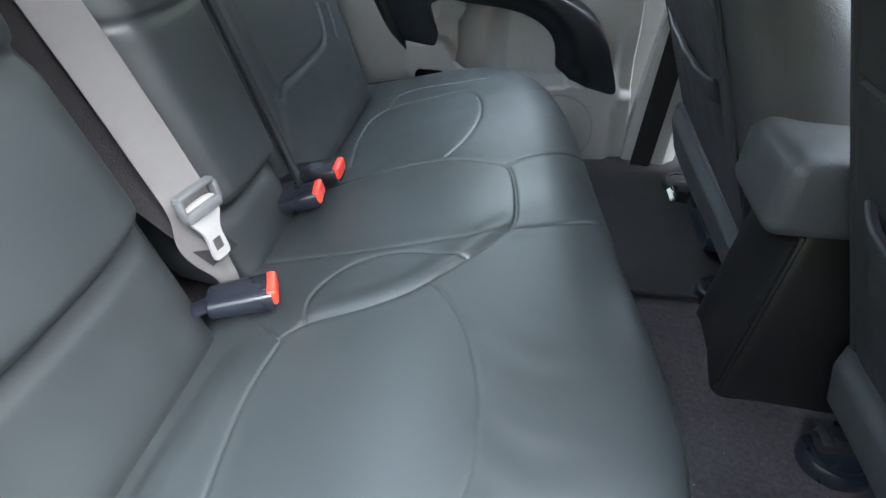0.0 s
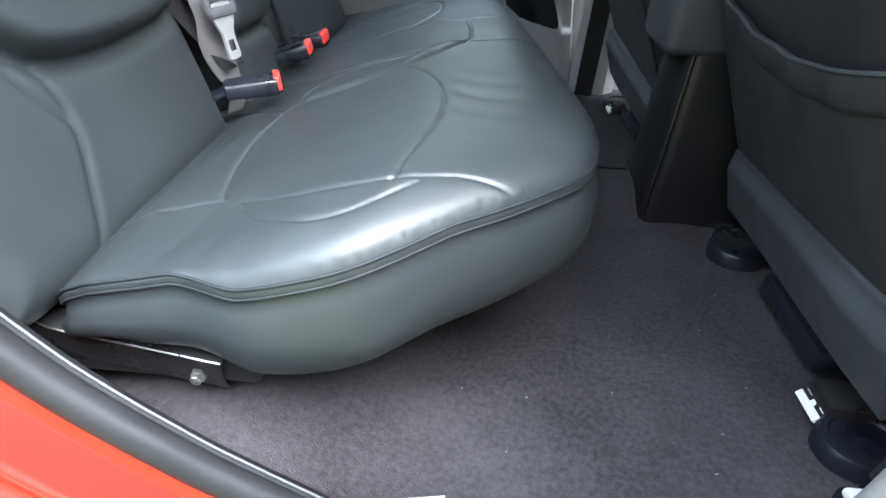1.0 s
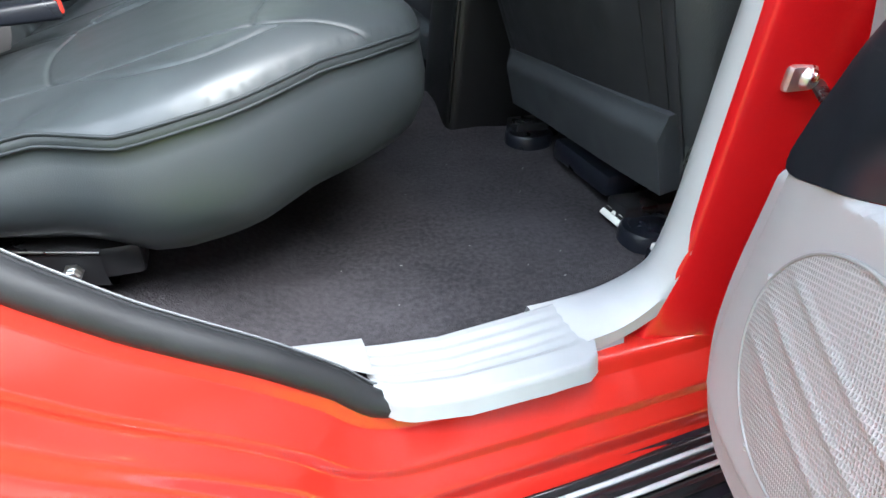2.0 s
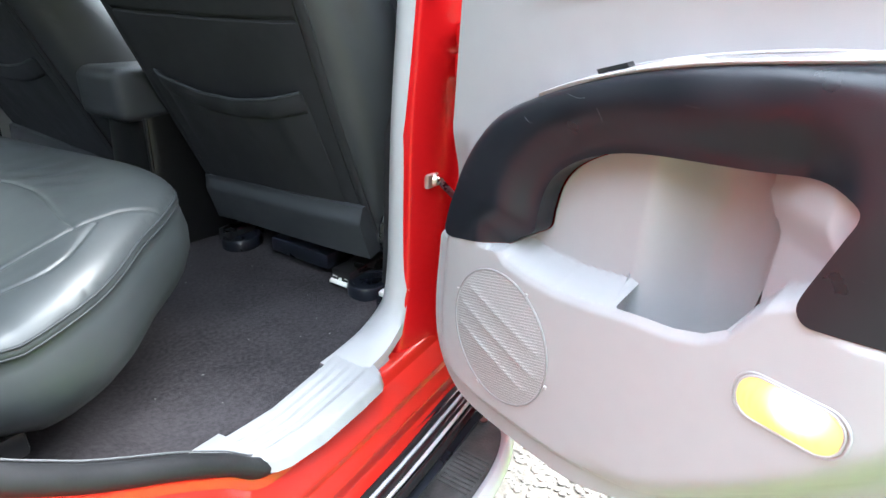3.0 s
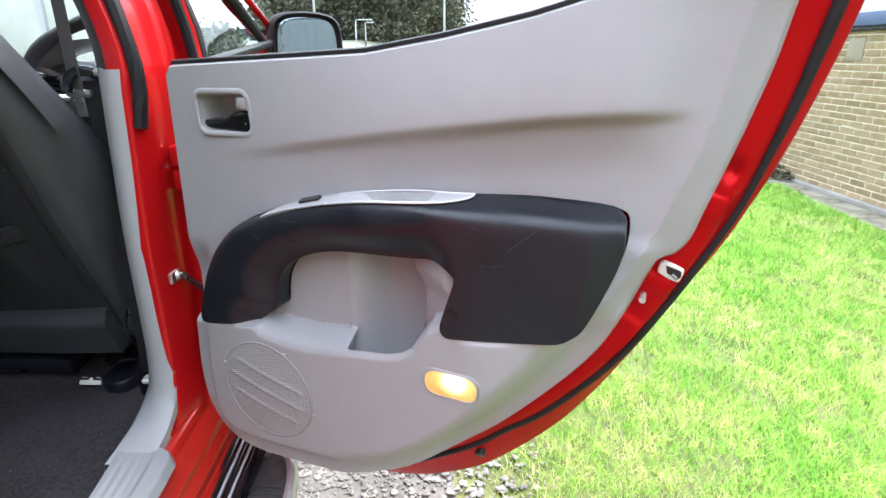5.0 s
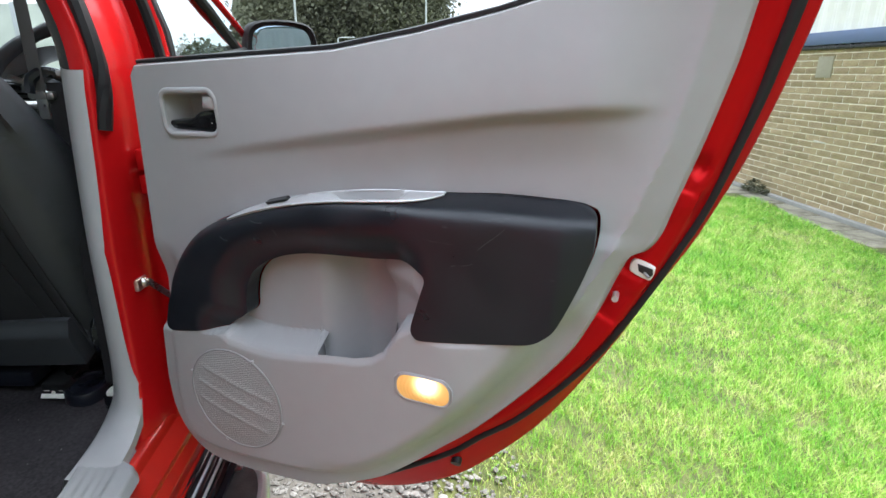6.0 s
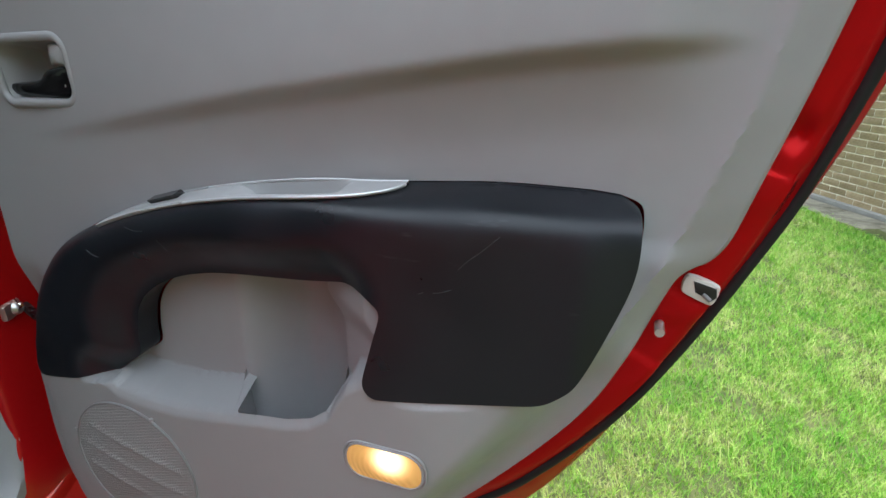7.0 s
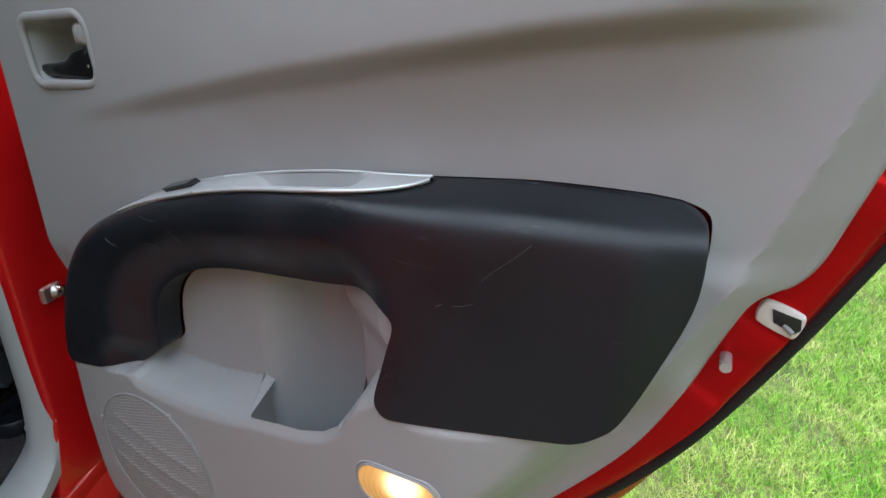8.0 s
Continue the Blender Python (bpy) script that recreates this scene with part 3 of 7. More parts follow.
part("windscreen", grid([[(1.45 - 0.62 * t, y0 + (y1 - y0) * k, 1.12 + 0.53 * t) for k, (y0, y1) in [(k, (0.06 + 0.10 * t, 1.32 - 0.10 * t)) for k in np.linspace(0, 1, 9)]] for t in np.linspace(0, 1, 6)]), GLASS, truck)
part("bonnet", grid([[(x, y, 1.10 - 0.10 * sstep(1.5, 2.6, x) - 0.10 * ((y - 0.69) / 0.75) ** 4) for x in np.linspace(1.45, 2.65, 12)] for y in np.linspace(0.0, 1.38, 13)]), RED, truck)

# front end: wings, grille, bumper and wheels
for y, s in ((-0.02, -1), (1.40, 1)):
    rows = []
    for z, o in ((0.50, 0.02), (0.62, 0.045), (0.85, 0.055), (1.00, 0.03), (1.085, -0.06)):
        rows.append([(x, y + s * (o - 0.10 * float(sstep(2.2, 2.75, x))), max(z - 0.07 * float(sstep(1.6, 2.7, x)), 0.36 + 0.42 * math.sqrt(max(0.0, 1 - ((x - 2.02) / 0.46) ** 2)))) for x in np.linspace(1.555, 2.72, 44)])
    part("front_wing", grid(rows), RED, truck)
    front_wheel = part("front_wheel", lathe([(0.19, -0.11), (0.34, -0.11), (0.365, -0.07), (0.365, 0.07), (0.34, 0.11), (0.19, 0.11)], 36, Matrix.Translation((2.02, y - s * 0.10, 0.365)) @ Matrix.Rotation(radians(90), 4, "X")), RUBBER, truck)
    part("rim", lathe([(0.03, -0.10), (0.17, -0.08), (0.20, -0.10), (0.20, 0.10), (0.17, 0.08), (0.03, 0.10)], 28, Matrix.Translation((2.02, y - s * 0.10, 0.365)) @ Matrix.Rotation(radians(90), 4, "X")), SILVER, front_wheel)
    part("headlamp", box((2.68, y - s * 0.22, 0.90), (0.06, 0.28, 0.14), 0.02), CHROME, truck)
part("grille", box((2.68, 0.69, 0.87), (0.05, 0.72, 0.16), 0.02), BLACK_GLOSS, truck)
part("front_bumper", box((2.72, 0.69, 0.63), (0.14, 1.50, 0.26), 0.05, None, 4), RED, truck)
part("bonnet_front", box((2.655, 0.69, 0.965), (0.05, 1.16, 0.07), 0.02), RED, truck)
part("far_front_door", grid([[(x, 1.425 + 0.02 * math.exp(-((z - 0.85) / 0.25) ** 2), z) for x in np.linspace(0.56, 1.56, 12)] for z in np.linspace(0.50, 1.20, 8)]), RED, truck)

# load bed behind the cab, with wheels, so that the cab's surroundings are complete
for y, s in ((-0.045, -1), (1.425, 1)):
    rows = []
    for z, o in ((0.52, 0.0), (0.60, 0.03), (0.85, 0.045), (1.12, 0.03), (1.22, 0.0), (1.22, -0.07), (0.80, -0.07)):
        rows.append([(x, y + s * o, max(z, 0.40 + 0.42 * math.sqrt(max(0.0, 1 - ((x + 1.10) / 0.46) ** 2)))) for x in np.linspace(-0.46, -2.05, 54)])
    part("bed_side", grid(rows), BODY_RED, truck)
    rear_wheel = part("rear_wheel", lathe([(0.19, -0.11), (0.34, -0.11), (0.365, -0.07), (0.365, 0.07), (0.34, 0.11), (0.19, 0.11)], 36, Matrix.Translation((-1.10, y - s * 0.10, 0.365)) @ Matrix.Rotation(radians(90), 4, "X")), RUBBER, truck)
    part("rim", lathe([(0.03, -0.10), (0.17, -0.08), (0.20, -0.10), (0.20, 0.10), (0.17, 0.08), (0.03, 0.10)], 28, Matrix.Translation((-1.10, y - s * 0.10, 0.365)) @ Matrix.Rotation(radians(90), 4, "X")), SILVER, rear_wheel)
part("bed_floor", box((-1.25, 0.69, 0.78), (1.60, 1.40, 0.05), 0.01), BLACK, truck)
part("bed_front", box((-0.475, 0.69, 1.0), (0.04, 1.40, 0.42), 0.01), RED, truck)
part("tailgate", box((-2.06, 0.69, 0.98), (0.05, 1.44, 0.48), 0.02), RED, truck)

# dashboard with vents, and the steering wheel
dash = part("dashboard", grid([[(x + 0.05 * np.sin((y - 0.69) * 2.2) ** 2, y, z) for x, z in [(1.50, 1.12), (1.40, 1.135), (1.28, 1.145), (1.20, 1.13), (1.17, 1.08), (1.19, 1.0), (1.24, 0.92), (1.30, 0.85), (1.34, 0.60)]] for y in np.linspace(0.06, 1.32, 26)]), DASH, truck, "grey dashboard with slatted air vents")
for y in (0.60, 0.155):
    part("vent_surround", tube(spline([(1.185, y - 0.07, 1.10), (1.18, y, 1.135), (1.185, y + 0.07, 1.11), (1.195, y + 0.06, 1.06), (1.195, y - 0.06, 1.055)], 5, True), 0.008, 8, True), DASH_LIGHT, dash)
    part("vent_backing", box((1.195, y, 1.092), (0.02, 0.12, 0.06), 0.004), BLACK, dash)
    for k in range(5):
        part("vent_slat", box((1.175, y, 1.068 + 0.012 * k), (0.02, 0.115, 0.003), 0.001), BLACK_GLOSS, dash)
part("instrument_hood", grid([[(1.30 - 0.16 * t, 0.39 + 0.20 * c, 1.13 + 0.085 * math.sqrt(max(0, 1 - c * c)) * (0.6 + 0.4 * t)) for c in np.linspace(-1, 1, 17)] for t in np.linspace(0, 1, 6)]), DASH_LIGHT, dash)
wheel_m = Matrix.Translation((1.00, 0.335, 1.095)) @ Matrix.Rotation(radians(-64), 4, "Y")
wheel = thing("steering_wheel", "black leather three-spoke steering wheel in front of dashboard", "steering wheel")
ring = [tuple(wheel_m @ Vector((0.185 * math.cos(a), 0.185 * math.sin(a), 0.004 * math.cos(6 * a)))) for a in np.linspace(0, 2 * math.pi, 60, endpoint=False)]
part("rim", tube(ring, [0.0155 + 0.0012 * math.sin(9 * a) for a in np.linspace(0, 2 * math.pi, 60, endpoint=False)], 12, True), VINYL, wheel)
part("hub", lathe([(0.02, -0.05), (0.06, -0.045), (0.075, -0.02), (0.07, 0.005), (0.05, 0.014), (0.01, 0.016)], 24, wheel_m), BLACK, wheel)
for a in (90, 200, 340):
    c, s = math.cos(radians(a)), math.sin(radians(a))
    part("spoke", tube([tuple(wheel_m @ Vector((c * r, s * r, -0.012 + 0.06 * (r - 0.06)))) for r in (0.05, 0.09, 0.13, 0.18)], [0.02, 0.016, 0.013, 0.013], 8, flat=0.5), SILVER, wheel)
part("column", tube([tuple(wheel_m @ Vector((0, 0, -0.04))), tuple(wheel_m @ Vector((0, 0, -0.22)))], 0.045, 14), BLACK, wheel)

# front door outside, seen through the rear door's window
fd = thing("front_door", "closed red front door with window and black seals", "car door")


def side(x, z):
    return -0.050 + 0.055 * (x - 0.6) - 0.02 * math.exp(-((z - 0.85) / 0.25) ** 2) + 0.17 * float(sstep(1.2, 1.66, z))


part("door_skin", grid([[(x, side(x, z), z) for x in np.linspace(0.625, 1.56, 20)] for z in np.linspace(0.50, 1.205, 16)]), RED, fd)
part("belt_seal", tube([(x, side(x, 1.205) - 0.004, 1.207 + 0.01 * (x - 0.6)) for x in np.linspace(0.625, 1.40, 12)], 0.009, 8), RUBBER, fd)
part("door_glass", grid([[(x, side(x, z) + 0.006, z) for x in np.linspace(0.66, 1.30 - 1.1 * (z - 1.2), 8)] for z in np.linspace(1.205, 1.62, 8)]), GLASS, fd)
part("window_post", tube([(0.645 + 0.12 * (z - 1.2), side(0.64, z), z) for z in np.linspace(1.2, 1.64, 8)], 0.020, 8), RED_DULL, fd)
part("window_post_seal", tube([(0.668 + 0.12 * (z - 1.2), side(0.64, z) - 0.012, z) for z in np.linspace(1.2, 1.64, 8)], 0.009, 8), RUBBER, fd)
part("window_frame", tube(spline([(1.32, side(1.32, 1.19), 1.19), (1.10, side(1.1, 1.31), 1.31), (0.93, side(0.93, 1.46), 1.46), (0.80, side(0.8, 1.60), 1.60), (0.70, side(0.7, 1.65), 1.65)], 6), 0.008, 8), RED, fd)
part("quarter_post", tube([(1.14, side(1.14, 1.2), 1.20), (1.00, side(1.0, 1.30), 1.30), (0.90, side(0.9, 1.4), 1.40)], 0.011, 8), RUBBER, fd)
mir = thing("wing_mirror", "black door mirror with pale blue-grey glass", "car mirror")
mout = spline([(-0.085, -0.06), (-0.088, 0.03), (-0.075, 0.066), (-0.03, 0.078), (0.04, 0.074), (0.075, 0.055), (0.088, 0.0), (0.082, -0.055), (0.05, -0.078), (-0.05, -0.078)], 5, True)


def mplace(a, b, h):
    return np.column_stack([1.20 - 0.87 * h + 0.49 * a + 0.16 * b, -0.108 - 0.87 * a - 0.49 * h, 1.204 + b])


part("housing", sheet(mout, 0.02, lambda q: mplace(q[:, 0], q[:, 1], np.full(len(q), -0.006)), rings=[lambda o, v: mplace(*o.T, np.full(len(o), 0.012)), lambda o, v: mplace(*(o * 1.05).T, np.full(len(o), 0.004)), lambda o, v: mplace(*(o * 1.03).T, np.full(len(o), -0.05)), lambda o, v: mplace(*(o * 0.7).T, np.full(len(o), -0.10)), lambda o, v: mplace(*(o * 0.1).T, np.full(len(o), -0.115))]), MAT_RUBBER, mir)
part("glass", plate(mout * 0.87, mplace, 0.003, 0.0003, 0.02), MIRROR, mir)
part("arm", tube([(1.22, -0.03, 1.175), (1.25, 0.02, 1.165)], 0.022, 10, flat=1.4), BLACK, mir)


# ---- rear doors: built in door axes (u from the hinge back, w out of the trim into the cab, z up) ----
ARM_EDGE_U = [0.10, 0.13, 0.166, 0.209, 0.27, 0.366, 0.474, 0.587, 0.676, 0.74]
ARM_EDGE_Z = [0.86, 0.915, 0.968, 1.012, 1.046, 1.077, 1.095, 1.099, 1.100, 1.099]
ARM_EDGE_U, ARM_EDGE_Z = spline(list(zip(ARM_EDGE_U, ARM_EDGE_Z)), 8).T


def belt_z(u):
    return np.interp(u, [0.03, 0.09, 0.257, 0.414, 0.51, 0.601, 0.70, 0.80, 0.88], [1.217, 1.230, 1.247, 1.263, 1.283, 1.306, 1.338, 1.378, 1.41])


def panel_top(u):
    return belt_z(u) - 0.001


panel_outline = spline([(0.078, 0.90), (0.070, 0.80), (0.064, 0.72), (0.070, 0.655), (0.095, 0.612), (0.14, 0.592), (0.20, 0.586), (0.31, 0.597), (0.40, 0.612), (0.475, 0.634), (0.566, 0.709), (0.643, 0.799), (0.708, 0.893), (0.738, 0.966), (0.756, 1.022), (0.7645, 1.043), (0.781, 1.053), (0.7925, 1.072), (0.801, 1.107), (0.818, 1.183), (0.828, 1.235), (0.834, 1.27), (0.839, 1.32), (0.845, 1.37)], 5)
panel_outline = np.vstack([panel_outline, [(u, panel_top(u)) for u in np.linspace(0.82, 0.105, 24)], [(0.094, 1.216), (0.0885, 1.1), (0.0835, 1.0)]])
panel_outline = even(panel_outline, 0.0045)
right_rim = spline([(0.31, 0.597), (0.40, 0.612), (0.475, 0.634), (0.566, 0.709), (0.643, 0.799), (0.708, 0.893), (0.738, 0.966), (0.758, 1.03), (0.772, 1.06), (0.801, 1.107), (0.818, 1.183), (0.834, 1.27), (0.845, 1.37)], 5)
lip_u = [0.20, 0.221, 0.234, 0.27, 0.308, 0.36, 0.385, 0.418, 0.445, 0.471, 0.49, 0.51, 0.535, 0.56]
lip_z = [0.870, 0.862, 0.853, 0.849, 0.849, 0.857, 0.863, 0.869, 0.873, 0.882, 0.897, 0.932, 0.949, 0.950]


def panel_w(q):
    u, z = q[:, 0], q[:, 1]
    up = 0.014 - 0.040 * sstep(0.22, 0.80, u)
    zc = np.interp(u, [0.10, 0.181, 0.315, 0.431, 0.533, 0.623, 0.704, 0.76], [1.10, 1.118, 1.147, 1.171, 1.190, 1.206, 1.217, 1.222])
    t = z - zc
    h = 0.027 * sstep(0.14, 0.55, u) * sstep(0.785, 0.70, u)
    up = up + h * np.where(t >= 0, np.exp(-(np.maximum(t, 0) / 0.150) ** 1.8), 1 - 0.62 * sstep(0.0, 0.017, -t) - 0.38 * sstep(0.0, 0.070, -t))
    low = np.full(len(q), 0.045) - 0.034 * sstep(0.56, 0.72, u) - 0.030 * sstep(0.66, 0.74, u) - 0.010 * sstep(0.16, 0.07, u)
    lz = np.interp(u, lip_u, lip_z)
    above = z - lz
    # pocket: back wall, round cup with a crisp far edge, side wall, sloping shelf
    ur = 0.487 - 0.016 * sstep(0.965, 1.0, z)
    ul = np.full(len(q), 0.366)
    mid_u, half_u = (ul + ur) / 2, (ur - ul) / 2
    arc = np.sqrt(np.maximum(0, 1 - ((u - mid_u) / half_u) ** 2))
    arc = np.where(u < mid_u, sstep(0, 1, (u - ul) / half_u), arc)
    wall_b = np.where((u > ul) & (u < ur), -0.046 * arc, 0.0) + 0.036 * np.clip((u - ur) / 0.055, 0, 1)
    incup = (u > 0.389 - 0.018 * np.clip(above / 0.016, 0, 1)) & (u < 0.490)
    run = np.where(incup, 0.0035, np.interp(u, [0.25, 0.36, 0.49, 0.52], [0.015, 0.017, 0.010, 0.008]))
    pocket = 0.043 + (wall_b - 0.043) * np.clip((above - np.where(incup, 0.004, 0)) / run, 0, 1) + 0.002 - 0.005 * sstep(-0.010, 0.003, above)
    inpocket = sstep(0.20, 0.215, u) * sstep(0.575, 0.545, u) * (above > -0.012)
    low = low * (1 - inpocket) + np.minimum(low, pocket) * inpocket
    mid = np.interp(u, ARM_EDGE_U, ARM_EDGE_Z) - 0.03
    k = sstep(-0.012, 0.012, z - mid)
    w = low * (1 - k) + up * k
    # the border turns away at the rim, with a shallow groove inside it
    de = dist(q, panel_outline, True)
    # a flat border facet falls from a crisp ridge to the rim; low down the panel rolls under instead
    dr = dist(q, right_rim)
    high = sstep(0.93, 1.0, z)
    ridge = np.interp(z, [0.93, 1.05, 1.096, 1.175, 1.248, 1.322, 1.40], [0.690, 0.742, 0.760, 0.783, 0.795, 0.803, 0.81])
    edge_u = np.interp(z, [0.93, 0.966, 1.03, 1.107, 1.183, 1.27, 1.37], [0.724, 0.738, 0.765, 0.801, 0.818, 0.834, 0.845])
    f = np.clip((u - ridge) / np.maximum(edge_u - ridge, 0.01), 0, 1)
    w = w + ((-0.047 - w) * f + 0.0022 * np.exp(-((u - ridge) / 0.004) ** 2)) * high
    lowrim = sstep(0.98, 0.90, z)
    w = w - lowrim * (0.016 * sstep(0.050, 0.030, de))
    w = w + (np.minimum(w, -0.040) - w) * sstep(0.075, 0.008, dr) * sstep(0.34, 0.56, u) * (1 - high)
    w = w - 0.014 * sstep(0.006, 0.0, de) ** 2
    poly = arm_shape(arm_outline)[:, [0, 2]]
    da, hid = dist(q, poly, True), inside(q, poly)
    rim3 = arm_shape(arm_outline)
    rim3 = np.vstack([rim3 + (np.roll(rim3, -1, 0) - rim3) * f for f in (0.0, 0.2, 0.4, 0.6, 0.8)])
    near = np.where(da < 0.02)[0]
    wa = w.copy()
    for i in near:
        wa[i] = rim3[np.argmin((rim3[:, 0] - u[i]) ** 2 + (rim3[:, 2] - z[i]) ** 2), 1]
    tight = np.minimum(w, wa - 0.0012)
    w = np.where(hid, w, w + (tight - w) * sstep(0.0065, 0.0012, da) * (da < 0.02))
    w = -0.0575 + 0.005 * np.logaddexp(0, (w + 0.0575) / 0.005)
    return np.where(hid, np.minimum(np.minimum(w, wa) - 0.010, np.maximum(-0.012, w - 0.012 - 8.0 * da)), w)


arm_top = [(u, np.interp(u, ARM_EDGE_U, ARM_EDGE_Z) + 0.052) for u in np.linspace(0.27, 0.690, 26)]
arm_outline = np.vstack([spline([(0.222, 0.864), (0.17, 0.853), (0.119, 0.843), (0.124, 0.880), (0.134, 0.905), (0.152, 0.955), (0.185, 1.010), (0.225, 1.058), (0.255, 1.085)], 5),
    arm_top,
    spline([(0.708, 1.146), (0.722, 1.125), (0.7275, 1.095), (0.727, 1.058), (0.715, 1.014), (0.700, 0.973), (0.688, 0.957), (0.673, 0.946), (0.650, 0.941), (0.60, 0.935), (0.552, 0.930), (0.538, 0.930), (0.531, 0.937), (0.530, 0.948), (0.536, 0.972), (0.542, 0.995), (0.5455, 1.010), (0.541, 1.018), (0.525, 1.0235), (0.505, 1.023), (0.47, 1.018), (0.43, 1.014), (0.39, 1.010), (0.36, 1.005), (0.330, 0.996), (0.302, 0.982), (0.280, 0.964), (0.267, 0.942), (0.261, 0.915), (0.258, 0.893), (0.240, 0.879)], 5)])


arm_inner = spline([(0.222, 0.864), (0.258, 0.893), (0.267, 0.942), (0.302, 0.982), (0.36, 1.005), (0.43, 1.014), (0.50, 1.023)], 5)


def arm_shape(q, lift=0.0):
    u, s = q[:, 0], q[:, 1]
    e = np.interp(u, ARM_EDGE_U, ARM_EDGE_Z)
    soft = 0.009
    k = soft * np.log1p(np.exp(np.clip((s - e) / soft, -30, 30)))
    face = 0.050 - 0.008 * sstep(0.215, 0.10, u) - 0.024 * sstep(0.50, 0.70, u) - 0.012 * sstep(0.69, 0.735, u)
    face = face - 0.024 * sstep(0.055, 0.0, dist(q, arm_inner)) ** 1.4
    fall = sstep(0.255, 0.15, u)
    w = face - k * (1 - 0.45 * fall) * np.where(u > 0.66, 1 - 0.25 * sstep(0.66, 0.73, u), 1)
    w = np.maximum(w, 0.014 - 0.040 * sstep(0.22, 0.80, u) + 0.003)
    z = s - k * (0.93 - 0.13 * sstep(0.5, 0.64, u)) * (1 - fall * 0.55)
    return np.column_stack([u, w + lift, z + lift])


LAMP_C = (0.546, 0.857)


def rear_door(name, label, place, glass_up, group):
    """One rear door; place maps door axes to the truck's axes."""
    door_ob = thing(name, label, "car door", group)

    def at(u, w, z):
        return place(np.asarray(u, float), np.asarray(w, float), np.asarray(z, float))

    def at1(u, w, z):
        return Vector(at([u], [w], [z])[0])
    nw = tuple(at1(0, 1, 0) - at1(0, 0, 0))
    # painted shell with a folded rim
    edge_in = spline([(0.040, 1.0), (0.038, 0.80), (0.040, 0.67), (0.06, 0.60), (0.12, 0.565), (0.22, 0.553), (0.353, 0.562), (0.44, 0.598), (0.51, 0.646), (0.558, 0.689), (0.601, 0.731), (0.642, 0.769), (0.679, 0.813), (0.712, 0.857), (0.742, 0.906), (0.764, 0.950), (0.785, 1.0), (0.80, 1.042), (0.818, 1.096), (0.833, 1.153), (0.845, 1.211), (0.853, 1.268), (0.859, 1.311), (0.866, 1.38)], 5)
    edge_out = spline([(0.030, 1.0), (0.028, 0.80), (0.028, 0.65), (0.045, 0.56), (0.11, 0.505), (0.22, 0.480), (0.353, 0.480), (0.445, 0.508), (0.52, 0.552), (0.57, 0.592), (0.625, 0.653), (0.675, 0.717), (0.712, 0.778), (0.745, 0.842), (0.775, 0.905), (0.797, 0.957), (0.816, 1.002), (0.832, 1.042), (0.850, 1.095), (0.868, 1.150), (0.882, 1.205), (0.894, 1.262), (0.902, 1.308), (0.912, 1.38)], 5)
    top_row = [(u, belt_z(u) - 0.012) for u in np.linspace(0.855, 0.05, 22)]
    shell = np.vstack([edge_in, top_row, [(0.040, 1.20), (0.040, 1.1)]])
    outer = np.vstack([edge_out, top_row, [(0.030, 1.20), (0.030, 1.1)]])

    def shell_w(q):
        de = dist(q, shell, True)
        dent = 0.010 * np.exp(-(np.hypot(q[:, 0] - 0.820, q[:, 1] - 1.155) / 0.012) ** 2)
        line = 0.005 * sstep(0.004, -0.004, (q[:, 1] - 0.957) + 0.46 * (q[:, 0] - 0.740)) * sstep(0.85, 0.93, q[:, 1]) * (q[:, 0] > 0.70)
        line = line + 0.004 * sstep(0.004, -0.004, (q[:, 1] - 1.016) + 0.35 * (q[:, 0] - 0.775)) * sstep(0.985, 1.005, q[:, 1]) * (q[:, 0] > 0.74)
        line = line + 0.004 * sstep(0.004, -0.004, (q[:, 1] - 1.128) + 0.3 * (q[:, 0] - 0.805)) * sstep(1.08, 1.11, q[:, 1]) * (q[:, 0] > 0.76)
        under = inside(q, panel_outline) * sstep(0.001, 0.006, dist(q, panel_outline, True))
        return -0.062 - dent + line - 0.003 * sstep(0.005, 0.0, de) - 0.014 * under

    def rim(k, w, inset=0.0, scale=None):
        p = shell + (outer - shell) * k + normals2d(outer) * (inset * (1 - 0.6 * sstep(0.98, 1.08, outer[:, 1])))[:, None]
        if scale:
            p = np.array([0.45, 0.93]) + (p - np.array([0.45, 0.93])) * np.array(scale)
        return lambda o, v: at(p[:, 0], np.full(len(p), w), p[:, 1])
    rims = [rim(0.06, -0.067), rim(0.30, -0.077, 0.002), rim(0.60, -0.089, 0.004), rim(0.94, -0.101, 0.0065), rim(1.0, -0.105, 0.007), rim(1.0, -0.110, 0.007), rim(1.0, -0.122, 0.016), rim(1.0, -0.150, 0.06), rim(1.0, -0.172, 0.0, (0.6, 0.5)), rim(1.0, -0.174, 0.0, (0.05, 0.05))]
    part("door_shell", sheet(shell, 0.012, lambda q: at(q[:, 0], shell_w(q), q[:, 1]), rings=rims, extra=np.vstack([lattice(0.725, 0.80, 0.93, 1.035, 0.003), lattice(0.775, 0.86, 1.11, 1.18, 0.003), panel_outline - normals2d(panel_outline) * 0.0012, panel_outline + normals2d(panel_outline) * 0.004])), RED, door_ob, "glossy red painted steel")
    # rubber seal along the shut face
    sl = spline([(0.24, 0.524), (0.33, 0.526), (0.393, 0.543), (0.459, 0.591), (0.549, 0.659), (0.594, 0.705), (0.637, 0.744), (0.675, 0.790), (0.709, 0.836), (0.741, 0.884), (0.768, 0.938), (0.795, 0.998), (0.814, 1.045), (0.8365, 1.105), (0.8545, 1.185), (0.864, 1.235), (0.869, 1.273), (0.876, 1.324), (0.882, 1.38)], 6)
